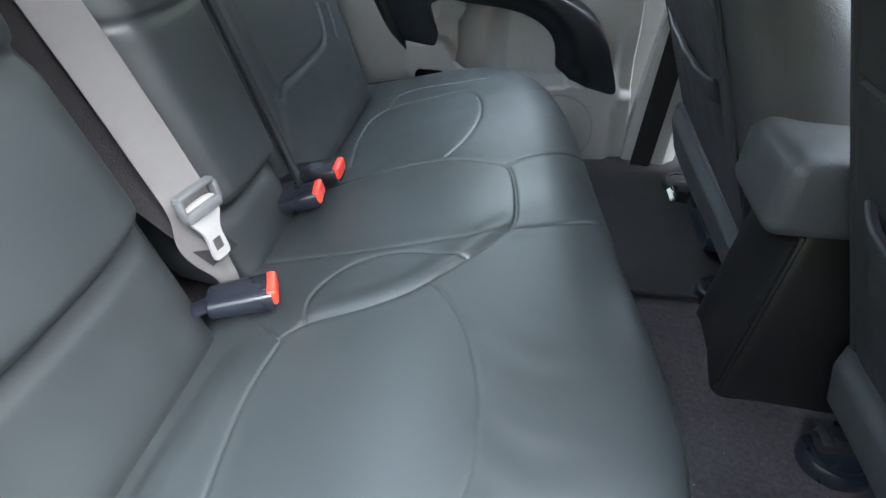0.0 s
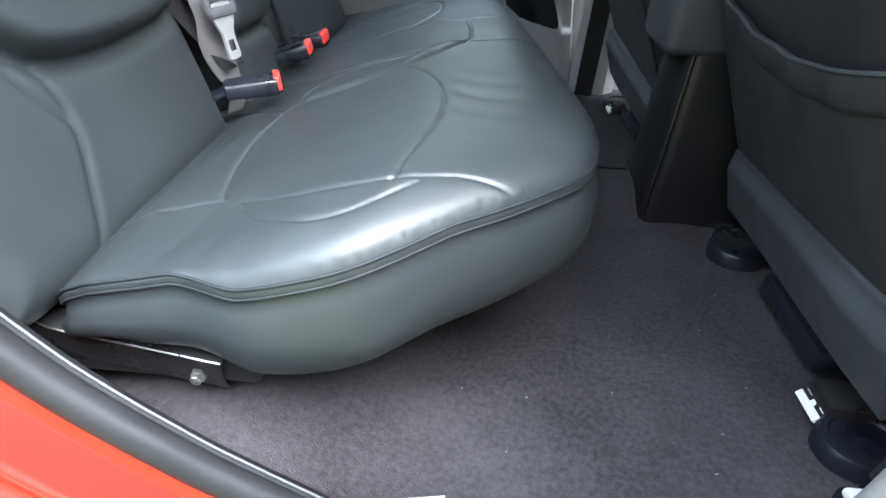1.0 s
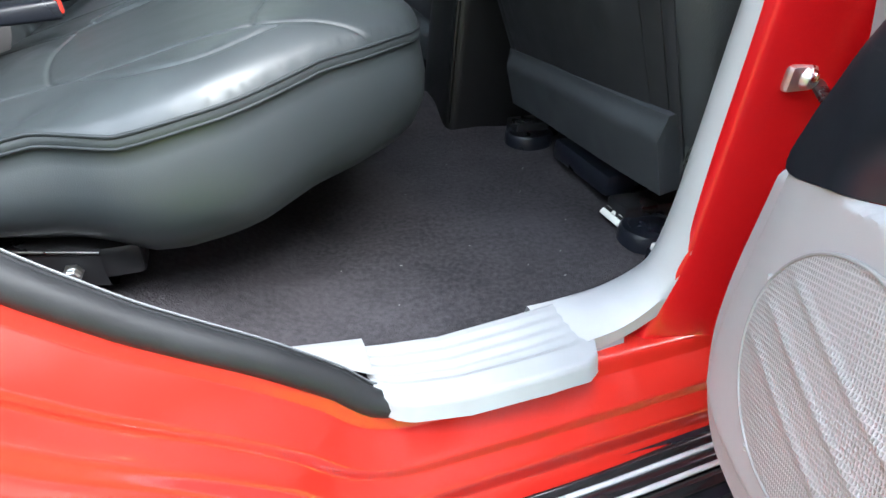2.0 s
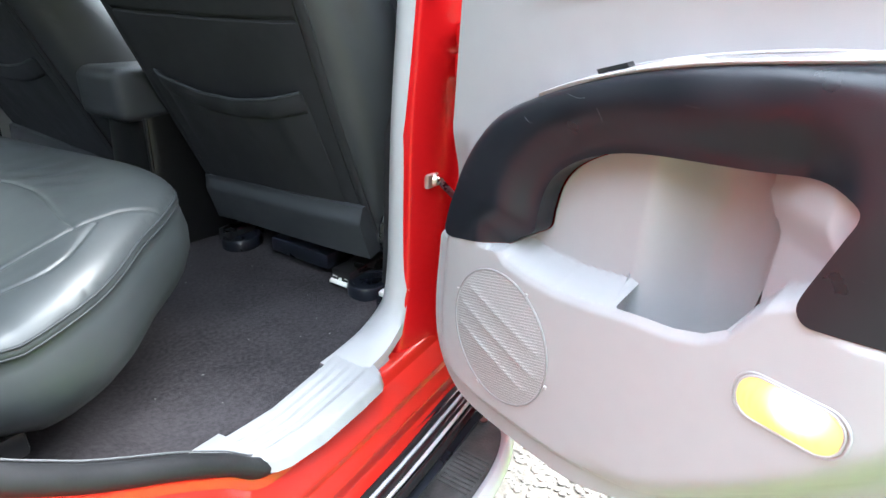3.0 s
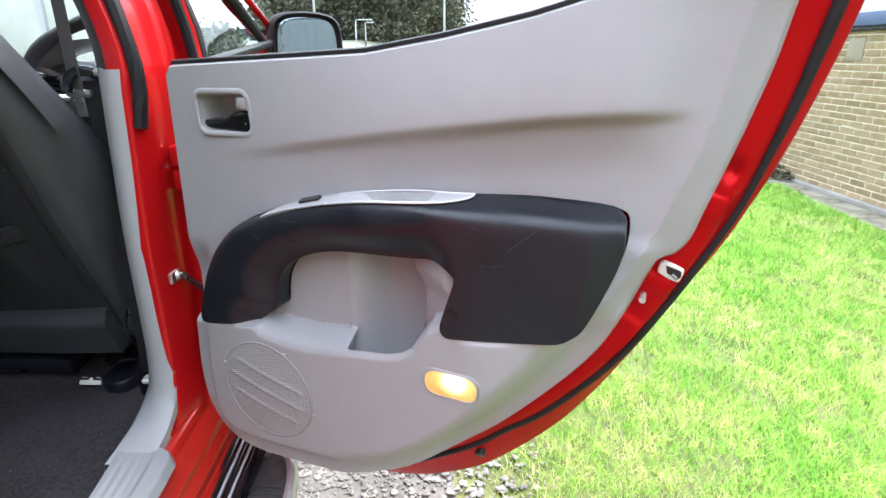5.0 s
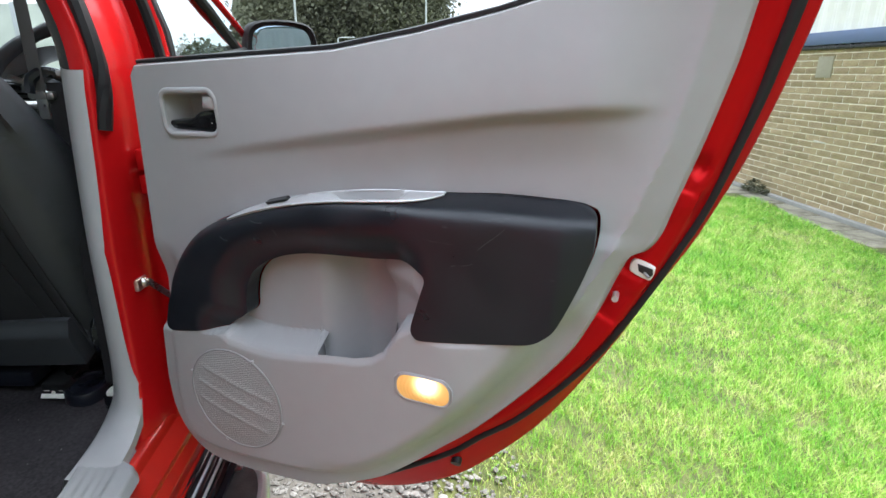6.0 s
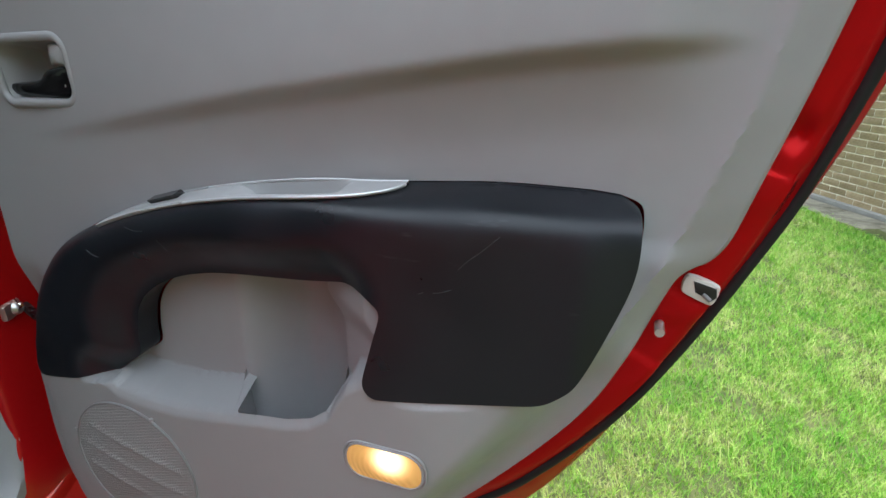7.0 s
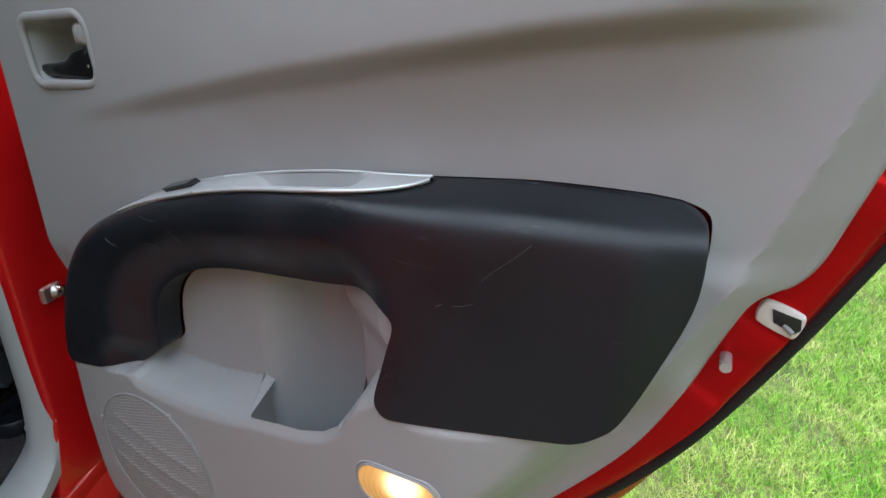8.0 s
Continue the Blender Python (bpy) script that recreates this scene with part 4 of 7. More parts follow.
    k_in, k_out = dist(sl, edge_in), dist(sl, edge_out)
    sw_ = np.interp(k_in / (k_in + k_out), [0, 0.06, 0.30, 0.60, 0.94, 1], [-0.062, -0.067, -0.077, -0.089, -0.101, -0.105]) + 0.0015
    part("door_seal", tube(at(sl[:, 0], sw_, sl[:, 1]), 0.0050 + 0.0032 * sstep(1.12, 1.32, sl[:, 1]), 10, flat=0.7, up=nw), RUBBER, door_ob)
    def rounded(cx, cz, hw, hh, rad, tilt):
        out = []
        for sx, sz, a0 in ((1, 1, 0), (-1, 1, 90), (-1, -1, 180), (1, -1, 270)):
            for a in np.linspace(a0, a0 + 90, 8):
                out.append((sx * (hw - rad) + rad * math.cos(radians(a)), sz * (hh - rad) + rad * math.sin(radians(a))))
        c, s_ = math.cos(radians(tilt)), math.sin(radians(tilt))
        return np.array([(cx + a * c - b * s_, cz + a * s_ + b * c) for a, b in out])
    # grey trim panel
    hr = rounded(0.195, 1.1720, 0.0440, 0.0258, 0.011, 4)
    handle_hole = even(hr + normals2d(hr) * -0.0006, 0.003)
    around = lattice(0.10, 0.75, 0.83, 1.13, 0.0028)
    around = around[dist(around, arm_shape(arm_outline)[:, [0, 2]], True) < 0.010]
    cu_u = np.linspace(0.384, 0.488, 26)
    cu_z = np.interp(cu_u, lip_u, lip_z)
    cup_hole = np.vstack([np.column_stack([cu_u, cu_z + 0.0012]), [(0.489, cu_z[-1] + 0.012)], np.column_stack([np.linspace(0.488, 0.370, 26), np.interp(np.linspace(0.488, 0.370, 26), lip_u, lip_z) + 0.026]), [(0.370, cu_z[0] + 0.018), (0.3765, cu_z[0] + 0.010)]])
    poly = arm_shape(arm_outline)[:, [0, 2]]
    arm_hole = poly + normals2d(poly) * -0.0008
    fine = np.vstack([lattice(0.205, 0.565, 0.835, 1.03, 0.0022), around[(around[:, 0] > 0.565) | (around[:, 0] < 0.205) | (around[:, 1] > 1.03)]])
    NP = normals2d(panel_outline)
    fine = fine[dist(fine, panel_outline, True) > 0.012]
    fine = np.vstack([fine] + [panel_outline + NP * d for d in (0.0015, 0.003, 0.0048, 0.0070, 0.0105)])
    sink = 0.010 * (panel_outline[:, 1] > panel_top(panel_outline[:, 0]) - 0.002)
    back = [lambda o, v: at((o - NP * 0.0015)[:, 0], np.maximum(panel_w(o) - 0.006, -0.064), (o - NP * 0.0015)[:, 1] - 0.1 * sink), lambda o, v: at(o[:, 0], np.full(len(o), -0.066), o[:, 1] - sink)]
    part("trim_panel", sheet(panel_outline, 0.0050, lambda q: at(q[:, 0], panel_w(q), q[:, 1]), rings=back, extra=fine, clear=0.013, holes=[cup_hole, arm_hole, handle_hole]), GREY, door_ob, "grained grey plastic trim panel", sharp=46)
    # the cup in the pocket's floor: a round well open at the top
    bu_ = np.linspace(0.3665, 0.4868, 44)
    mid_, half_ = 0.42675, 0.06025
    bw_ = -0.046 * np.where(bu_ < mid_, sstep(0, 1, (bu_ - 0.3665) / half_), np.sqrt(np.maximum(0, 1 - ((bu_ - mid_) / half_) ** 2))) - 0.0034
    plan = np.vstack([np.column_stack([bu_, bw_]), [(0.4885, 0.006), (0.4895, 0.016), (0.4895, 0.028), (0.489, 0.038)], np.column_stack([np.linspace(0.487, 0.386, 20), np.full(20, 0.0400)]), [(0.3825, 0.0385), (0.380, 0.034), (0.3765, 0.024), (0.3725, 0.014), (0.3685, 0.005)]])
    plan = np.vstack([plan, plan[:1]])
    lip_here = np.interp(plan[:, 0], lip_u, lip_z)
    slope = np.interp(plan[:, 0], [0.38, 0.49], [0.017, 0.010]) * np.clip(1 - (plan[:, 1] + 0.003) / 0.043, 0, 1)
    top = lip_here + slope + 0.016 * sstep(-0.001, -0.006, plan[:, 1])
    centre_c = np.array([0.4295, 0.0])
    rows_c = []
    for lv in (0.0, 0.15, 0.35, 0.6, 0.85, 1.0):
        ring = centre_c + (plan - centre_c) * (0.88 + 0.12 * lv)
        rows_c.append(at(ring[:, 0], ring[:, 1], 0.795 + (top - 0.795) * lv))
    floor_c = [at(np.full(len(plan), 0.4295), np.zeros(len(plan)), np.full(len(plan), 0.795))]
    part("cup_well", grid(floor_c + rows_c), GREY, door_ob)
    # black armrest with the window switch and silver pull

    def arm_f(q):
        k = q[:, 1] - np.interp(q[:, 0], ARM_EDGE_U, ARM_EDGE_Z)
        p = arm_shape(q)
        low_k = 0.010 + 0.0412 * (1 - np.sqrt(1 - np.clip((q[:, 0] - 0.452) / 0.100, 0, 1) ** 2))
        p[:, 2] -= 0.040 * sstep(0.384, 0.394, q[:, 0]) * sstep(0.520, 0.510, q[:, 0]) * sstep(0.003, 0.006, k - low_k)
        return at(*p.T)
    armrest = part("armrest", sheet(arm_outline, 0.0045, arm_f, rings=[lambda o, v: at(*(arm_shape(o) - np.array([0, 0.006, 0])).T), lambda o, v: at(arm_shape(o)[:, 0], np.minimum(arm_shape(o)[:, 1] - 0.012, 0.0), arm_shape(o)[:, 2])]), ARM_BLACK, door_ob, "scuffed black plastic armrest")
    for scratch, rad in (([(0.606, 1.057), (0.612, 1.064), (0.623, 1.074), (0.634, 1.086)], 0.0003), ([(0.588, 1.036), (0.594, 1.037), (0.601, 1.040)], 0.0003), ([(0.577, 1.034), (0.581, 1.036)], 0.0004), ([(0.300, 1.052), (0.312, 1.049), (0.322, 1.050)], 0.0004), ([(0.250, 1.020), (0.256, 1.016), (0.263, 1.015)], 0.0003), ([(0.336, 1.043), (0.339, 1.036), (0.340, 1.031)], 0.0003)):
        part("scratch", tube(at(*arm_shape(spline(scratch, 5), 0.0).T), rad, 5), VINYL, armrest)
    bu = np.linspace(0.257, 0.551, 90)
    be = np.interp(bu, ARM_EDGE_U, ARM_EDGE_Z)
    k0 = 0.010 + 0.0412 * (1 - np.sqrt(1 - np.clip((bu - 0.452) / 0.100, 0, 1) ** 2))
    k1 = np.minimum(0.0515, 0.012 + 0.0395 * np.sqrt(np.clip((bu - 0.256) / 0.045, 0, 1)))

    def bez_row(t, lift):
        k = k0 + (k1 - k0) * t
        dip = sstep(0.398, 0.440, bu) * sstep(0.508, 0.478, bu) * sstep(0.0055, 0.012, k - k0) * sstep(0.0510, 0.0465, k)
        p = arm_shape(np.column_stack([bu, be + k]), lift)
        p[:, 2] -= 0.029 * dip
        return at(*p.T)
    bezel = part("switch_bezel", grid([bez_row(0.0, -0.004), bez_row(0.0, 0.0015)] + [bez_row(t, 0.0028) for t in np.linspace(0.03, 0.97, 34)] + [bez_row(1.0, 0.0015), bez_row(1.0, -0.004)]), SILVER, armrest, "silver plastic window switch surround")
    for t, lift, rad in ((0.015, 0.0022, 0.0012), (0.985, 0.0026, 0.0010)):
        part("bezel_rim", tube(bez_row(t, lift)[18:], rad, 8), SILVER_BRIGHT, bezel)
    sw = np.array([(0.318, 1.086), (0.348, 1.096), (0.344, 1.111), (0.315, 1.101)])
    part("window_switch", sheet(sw, 0.01, lambda q: at(*arm_shape(q, 0.007).T), rings=[lambda o, v: at(*arm_shape(o, 0.0).T)]), BLACK_GLOSS, armrest)
    # speaker grille with rim, mesh and slanting bars
    cu, cz, r = 0.236, 0.747, 0.088
    ang = np.linspace(0, 2 * np.pi, 56, endpoint=False)
    circ = np.column_stack([cu + r * 0.95 * np.cos(ang), cz + r * np.sin(ang)])

    def dome(q):
        rr = np.hypot((q[:, 0] - cu) / 0.95, q[:, 1] - cz) / r
        s = (q[:, 1] - cz) + 0.26 * (q[:, 0] - cu)
        bars = sum(0.0019 * np.exp(-((s - o) / 0.0032) ** 2) for o in (-0.030, 0.002, 0.034)) * (rr < 0.83)
        return at(q[:, 0], panel_w(q) * 0 + 0.0465 + 0.004 * (1 - rr ** 2) + bars, q[:, 1])
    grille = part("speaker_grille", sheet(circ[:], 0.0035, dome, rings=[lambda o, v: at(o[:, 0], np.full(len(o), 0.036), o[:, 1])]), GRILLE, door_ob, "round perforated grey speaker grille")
    for f_r, rad in ((0.992, 0.0014), (0.90, 0.0008)):
        part("grille_rim", tube(at(cu + r * f_r * 0.95 * np.cos(ang), np.full(len(ang), 0.0465), cz + r * f_r * np.sin(ang)), rad, 8, True, up=nw), GREY_DARK, grille)
    for a in (62, -12, 250, 160):
        part("grille_clip", lathe([(0.0022, -0.002), (0.0022, 0.0012), (0.0012, 0.0016)], 8, Matrix.Translation(at1(cu + 0.0905 * 0.95 * math.cos(radians(a)), 0.046, cz + 0.0905 * math.sin(radians(a))))), GREY, grille)
    # courtesy lamp
    lo = rounded(*LAMP_C, 0.0362, 0.0186, 0.0160, 1.5)
    cen = np.array(LAMP_C)
    lamp = part("courtesy_lamp", sheet(lo, 0.006, lambda q: at(q[:, 0], 0.046 + 0.004 * (1 - np.minimum(1, np.hypot((q[:, 0] - cen[0]) / 0.04, (q[:, 1] - cen[1]) / 0.02)) ** 2), q[:, 1]), rings=[lambda o, v: at(o[:, 0], np.full(len(o), 0.038), o[:, 1])]), lens_material() if glass_up else BLACK_GLOSS, door_ob, "lit amber courtesy lamp lens" if glass_up else "")
    for sc, w, rad in ((1.03, 0.0462, 0.0010), (1.11, 0.0450, 0.0012)):
        p = cen + (lo - cen) * sc
        part("lamp_rim", tube(at(p[:, 0], np.full(len(p), w), p[:, 1]), rad, 8, True, up=nw), GREY, lamp)
    # inside handle in its recess
    def recess(q):
        d2 = dist(q, hr, True)
        back = -0.024 + 0.010 * sstep(0.205, 0.235, q[:, 0])
        return at(q[:, 0], 0.0150 + (back - 0.0150) * sstep(0.0, 0.011, d2) ** 0.7, q[:, 1])
    handle = part("handle_recess", sheet(hr, 0.0028, recess), GREY, door_ob, "hollow grey handle recess")
    p = rounded(0.195, 1.1720, 0.0466, 0.0284, 0.014, 4)
    part("handle_bezel", tube(at(p[:, 0], np.full(len(p), 0.0152), p[:, 1]), 0.0042, 12, True, 0.8, nw), GREY, handle)
    lev = spline([(0.149, 1.157), (0.172, 1.160), (0.193, 1.164), (0.203, 1.171), (0.212, 1.1745), (0.237, 1.176), (0.2385, 1.154), (0.234, 1.1490), (0.19, 1.1480), (0.158, 1.1475)], 4, True)
    part("handle_lever", plate(lev, lambda a, b, h: at(a, -0.010 + h + 0.004 * sstep(0.16, 0.23, a), b), 0.020, 0.003, 0.006), BLACK_GLOSS, handle, "glossy black door release lever")
    part("lever_mark", lathe([(0.0022, 0), (0.0022, 0.0015)], 8, Matrix.Translation(at1(0.2275, 0.0125, 1.161)) @ Matrix.Rotation(radians(90), 4, "X")), WHITE, handle)
    lk = np.array([(0.212, 1.177), (0.235, 1.178), (0.2345, 1.1965), (0.213, 1.1955)])
    part("lock_tab", plate(lk, lambda a, b, h: at(a, -0.003 + h - 0.005 * sstep(0.222, 0.210, a), b), 0.018, 0.003, 0.004), SILVER, handle)
    # latch, guide stud and drain plug on the painted rim
    ls = spline([(0.7665, 1.027), (0.768, 1.037), (0.774, 1.0395), (0.792, 1.034), (0.795, 1.029), (0.792, 1.017), (0.786, 1.0165), (0.770, 1.0225)], 4, True)
    latch = part("latch", plate(ls, lambda a, b, h: at(a, -0.062 + h, b), 0.0055, 0.002, 0.004), WHITE, door_ob, "off-white plastic door latch")
    l2 = np.array([(0.7745, 1.0355), (0.792, 1.0315), (0.7935, 1.024), (0.789, 1.0195), (0.783, 1.0235), (0.777, 1.026)])
    part("latch_slot", plate(l2, lambda a, b, h: at(a, -0.060 + h, b), 0.0045, 0.0005, 0.01), STEEL_BLACK, latch)
    part("latch_pawl", tube([at1(0.783, -0.056, 1.0255), at1(0.789, -0.054, 1.0215)], 0.0018, 8), GREY_DARK, latch)
    part("guide_stud", tube([at1(0.756, -0.066, 0.990), at1(0.756, -0.044, 0.990)], 0.0040, 12), BRIGHT_STEEL, door_ob)
    part("drain_plug", tube([at1(0.552, -0.100, 0.642), at1(0.554, -0.078, 0.630)], 0.0085, 12), RUBBER, door_ob)
    # window surround and glass
    bu = np.linspace(0.108, 0.835, 60)
    bw = panel_w(np.column_stack([bu, panel_top(bu) - 0.008]))
    bz = panel_top(bu)
    part("belt_seal", grid([at(bu, bw - 0.004, bz - 0.002), at(bu, bw - 0.004, bz + 0.0022), at(bu, bw - 0.007, bz + 0.0036), at(bu, bw - 0.012, bz + 0.0036), at(bu, np.full(60, -0.056), bz - 0.003), at(bu, np.full(60, -0.058), bz - 0.012)]), RUBBER, door_ob, "thin black rubber seal along the window's foot")
    fr = spline([(0.052, 1.215), (0.062, 1.35), (0.085, 1.50), (0.13, 1.60), (0.25, 1.645), (0.45, 1.66), (0.65, 1.655), (0.76, 1.63), (0.82, 1.56), (0.865, 1.45), (0.885, 1.38)], 6)
    lean = -0.075 + 0.17 * sstep(1.2, 1.66, fr[:, 1])
    part("window_frame", tube(at(fr[:, 0], lean, fr[:, 1]), 0.019, 8), RED, door_ob)
    f2 = fr + np.array([0.02, -0.004])
    part("window_seal", tube(at(f2[:, 0] * np.where(f2[:, 0] < 0.4, 1, 0.965), lean + 0.008, f2[:, 1]), 0.0075, 8), RUBBER, door_ob)
    gz = np.linspace(0, 1, 8)
    rows_g = []
    for t in gz:
        uu = np.linspace(0.065 + 0.08 * t * t, 0.865 - 0.12 * t * t, 12)
        zz = (belt_z(uu) - 0.015) * (1 - t) + 1.645 * t
        rows_g.append(at(uu, -0.068 + 0.17 * sstep(1.2, 1.66, zz), zz))
    pane = part("window_pane", grid(rows_g), GLASS, door_ob, "clear window glass")
    pane.visible_shadow = False
    return door_ob


def near_place(u, w, z):
    return np.column_stack([0.53 - 0.38 * u - 0.925 * w, -0.925 * u + 0.38 * w, z])


def far_place(u, w, z):
    return np.column_stack([0.480 - u * 0.98, 1.345 - w, z - 0.075])


LAMP_HOT = tuple(float(c) for c in near_place(np.array([0.552]), np.array([0.05]), np.array([0.868]))[0])
rear_door("rear_door", "open red rear door with grey trim and black armrest", near_place, True, "rear doors")
rear_door("rear_door", "closed far rear door with grey trim and black armrest", far_place, False, "rear doors")


# ---- rear bench ----
bench = thing("rear_bench_seat", "dark grey leather rear bench seat with piped edges", "car seat")
near_rim = [(-0.185, 0.175), (-0.160, 0.135), (-0.143, 0.098), (-0.124, 0.075), (-0.098, 0.069), (-0.062, 0.071), (-0.025, 0.074), (0.014, 0.066), (0.046, 0.066), (0.084, 0.074), (0.12, 0.092), (0.177, 0.134), (0.22, 0.166), (0.262, 0.205), (0.290, 0.245), (0.305, 0.30), (0.308, 0.36), (0.298, 0.45), (0.286, 0.54), (0.272, 0.66), (0.258, 0.78), (0.243, 0.90), (0.222, 1.00), (0.190, 1.08), (0.135, 1.14), (0.06, 1.18), (-0.05, 1.20), (-0.20, 1.20)]
rim = spline(near_rim, 6)
seat_outline = np.vstack([rim, [(-0.20, y) for y in np.linspace(1.15, 0.20, 20)]])
insert_near = spline([(-0.058, 0.415), (-0.065, 0.372), (-0.064, 0.330), (-0.056, 0.265), (-0.048, 0.222), (-0.041, 0.194), (-0.032, 0.179), (-0.014, 0.167), (0.032, 0.155), (0.081, 0.152), (0.114, 0.155), (0.1225, 0.162), (0.125, 0.185), (0.134, 0.224), (0.144, 0.268), (0.147, 0.315), (0.142, 0.357), (0.126, 0.411), (0.103, 0.455), (0.084, 0.475)], 4)
insert_mid = spline([(-0.157, 0.564), (-0.068, 0.554), (0.032, 0.546), (0.096, 0.548), (0.138, 0.552), (0.157, 0.560), (0.163, 0.587), (0.160, 0.64), (0.151, 0.690), (0.134, 0.709), (0.111, 0.721), (0.07, 0.739), (0.021, 0.748), (-0.05, 0.744), (-0.11, 0.732)], 4)
lip_mid = spline([(-0.061, 0.420), (-0.036, 0.438), (0.020, 0.449), (0.061, 0.464), (0.086, 0.481), (0.117, 0.510), (0.157, 0.558)], 4)
curl_mid = spline([(-0.040, 0.440), (-0.049, 0.475), (-0.040, 0.502), (-0.016, 0.525), (0.021, 0.535), (0.061, 0.530), (0.094, 0.518), (0.118, 0.511)], 4)
insert_far = spline([(-0.096, 0.80), (-0.114, 0.915), (-0.108, 0.995), (-0.074, 1.024), (-0.010, 1.022), (0.043, 1.018), (0.070, 1.000), (0.090, 0.947), (0.095, 0.875), (0.082, 0.806), (0.060, 0.752)], 4)
seams = [(insert_near, False), (insert_mid, False), (lip_mid, False), (curl_mid, False), (insert_far, False),
    (spline([(-0.182, 0.494), (-0.112, 0.459), (-0.087, 0.443), (-0.061, 0.420)], 4), False), (spline([(-0.145, 0.176), (-0.088, 0.174), (-0.056, 0.180), (-0.034, 0.180)], 4), False), (spline([(0.119, 0.156), (0.144, 0.160), (0.171, 0.165), (0.198, 0.166), (0.224, 0.166)], 4), False),
    (spline([(-0.008, 0.156), (0.016, 0.130), (0.039, 0.118), (0.065, 0.111), (0.090, 0.116), (0.113, 0.131), (0.141, 0.153)], 4), False),
    (spline([(0.147, 0.704), (0.17, 0.726), (0.223, 0.758), (0.262, 0.785)], 3), False), (spline([(0.163, 0.560), (0.217, 0.577), (0.262, 0.606)], 3), False),
    (spline([(-0.081, 1.028), (-0.082, 1.080), (-0.032, 1.090), (0.027, 1.068), (0.09, 1.055)], 3), False)]


def rim_z(x, y):
    near = np.interp(x, [-0.20, -0.16, -0.135, -0.115, -0.095, -0.03, 0.02, 0.065, 0.09, 0.17, 0.25, 0.31], [0.790, 0.796, 0.813, 0.831, 0.840, 0.851, 0.847, 0.856, 0.860, 0.874, 0.875, 0.870])
    far = np.interp(x, [-0.20, 0.0, 0.15, 0.31], [0.79, 0.83, 0.855, 0.86])
    k = sstep(0.25, 0.7, y)
    return near * (1 - k) + far * k


rim_front = rim


def seat_top(q):
    x, y = q[:, 0], q[:, 1]
    h = 0.906 - 0.35 * (np.log1p(np.exp((0.12 - x) / 0.03)) * 0.03) - 0.10 * np.maximum(0, x - 0.2) ** 1.5
    h = h - 0.012 * sstep(0.35, 1.1, y) + 0.006 * np.exp(-((y - 0.66) / 0.12) ** 2)
    de = dist(q, rim_front)
    e = np.clip(de / 0.085, 0, 1)
    roll = np.sqrt(np.maximum(0, 1 - (1 - e) ** 2.2))
    rz = rim_z(x, y)
    z = rz + (np.maximum(h, rz) - rz) * roll
    for line, closed in seams:
        d = dist(q, line, closed)
        z = z - 0.0017 * np.exp(-(d / 0.0019) ** 2) + 0.0005 * np.exp(-((d - 0.009) / 0.007) ** 2)
    # the rolled lip where the near cushion meets the middle one
    dl = dist(q, lip_mid)
    past = y > np.interp(x, lip_mid[:, 0], lip_mid[:, 1])
    z = z + past * 0.0036 * sstep(0.0, 0.009, dl) * np.exp(-((dl - 0.014) / 0.015) ** 2) * sstep(-0.06, -0.03, x) * sstep(0.165, 0.14, x)
    # creases where the leather is pulled in front of the insert
    z = z + 0.0015 * np.sin((y + 0.12 * x) * 130 + 2.2 * np.sin(x * 40)) * np.exp(-((x - 0.185) / 0.035) ** 2) * np.exp(-((y - 0.33) / 0.07) ** 2)
    z = z + 0.0010 * np.sin(x * 160 + 1.5 * np.sin(y * 90)) * np.exp(-((y - 0.10) / 0.022) ** 2) * np.exp(-((x + 0.03) / 0.05) ** 2)
    return np.column_stack([x, y, z])


SN = normals2d(seat_outline)


def seat_ring(dz, inset):
    def ring(o, v):
        p = o + SN * inset
        near = np.interp(o[:, 0], [-0.20, -0.12, -0.03, 0.05, 0.12], [0.22, 0.34, 0.66, 0.84, 0.92])
        k = np.where(o[:, 1] < 0.4, near, 0.95)
        return np.column_stack([p, rim_z(o[:, 0], o[:, 1]) + (dz if dz > -0.025 else -0.018 + (dz + 0.018) * k)])
    return ring


cushion = part("seat_cushion", sheet(seat_outline, 0.0060, seat_top, extra=beside(seams, 0.0070, 0.0014), rings=[seat_ring(dz, i) for dz, i in ((-0.004, -0.002), (-0.009, -0.001), (-0.012, 0.0005), (-0.022, -0.003), (-0.050, -0.008), (-0.078, -0.007), (-0.105, 0.002), (-0.128, 0.020), (-0.145, 0.048), (-0.152, 0.08))]), LEATHER, bench, sharp=70)
for dz, inset, rad in ((0.0002, -0.0005, 0.0015), (-0.0085, -0.0010, 0.0014)):
    ring = seat_ring(dz, inset)(seat_outline, None)[:len(rim)]
    part("piping", tube(ring, rad, 8), LEATHER_PIPE, cushion)
part("front_tuck", tube([(0.205 + 0.002 * k, 0.157 + 0.001 * k, 0.855 - 0.02 * k) for k in range(4)], 0.0022, 6), LEATHER_PIPE, cushion)
part("seat_rail", join(grid([[(x, y, z - d) for i, (x, z) in enumerate(((-0.21, 0.800), (-0.165, 0.779), (-0.145, 0.774), (-0.10, 0.766), (-0.05, 0.756), (-0.018, 0.750)))] for y, d in ((0.105, -0.002), (0.090, 0.0), (0.085, 0.003), (0.084, 0.018), (0.088, 0.034), (0.105, 0.046), (0.14, 0.05))]), box((-0.10, 0.105, 0.735), (0.22, 0.03, 0.03), 0.006)), STEEL_BLACK, bench, "black painted steel seat bracket")
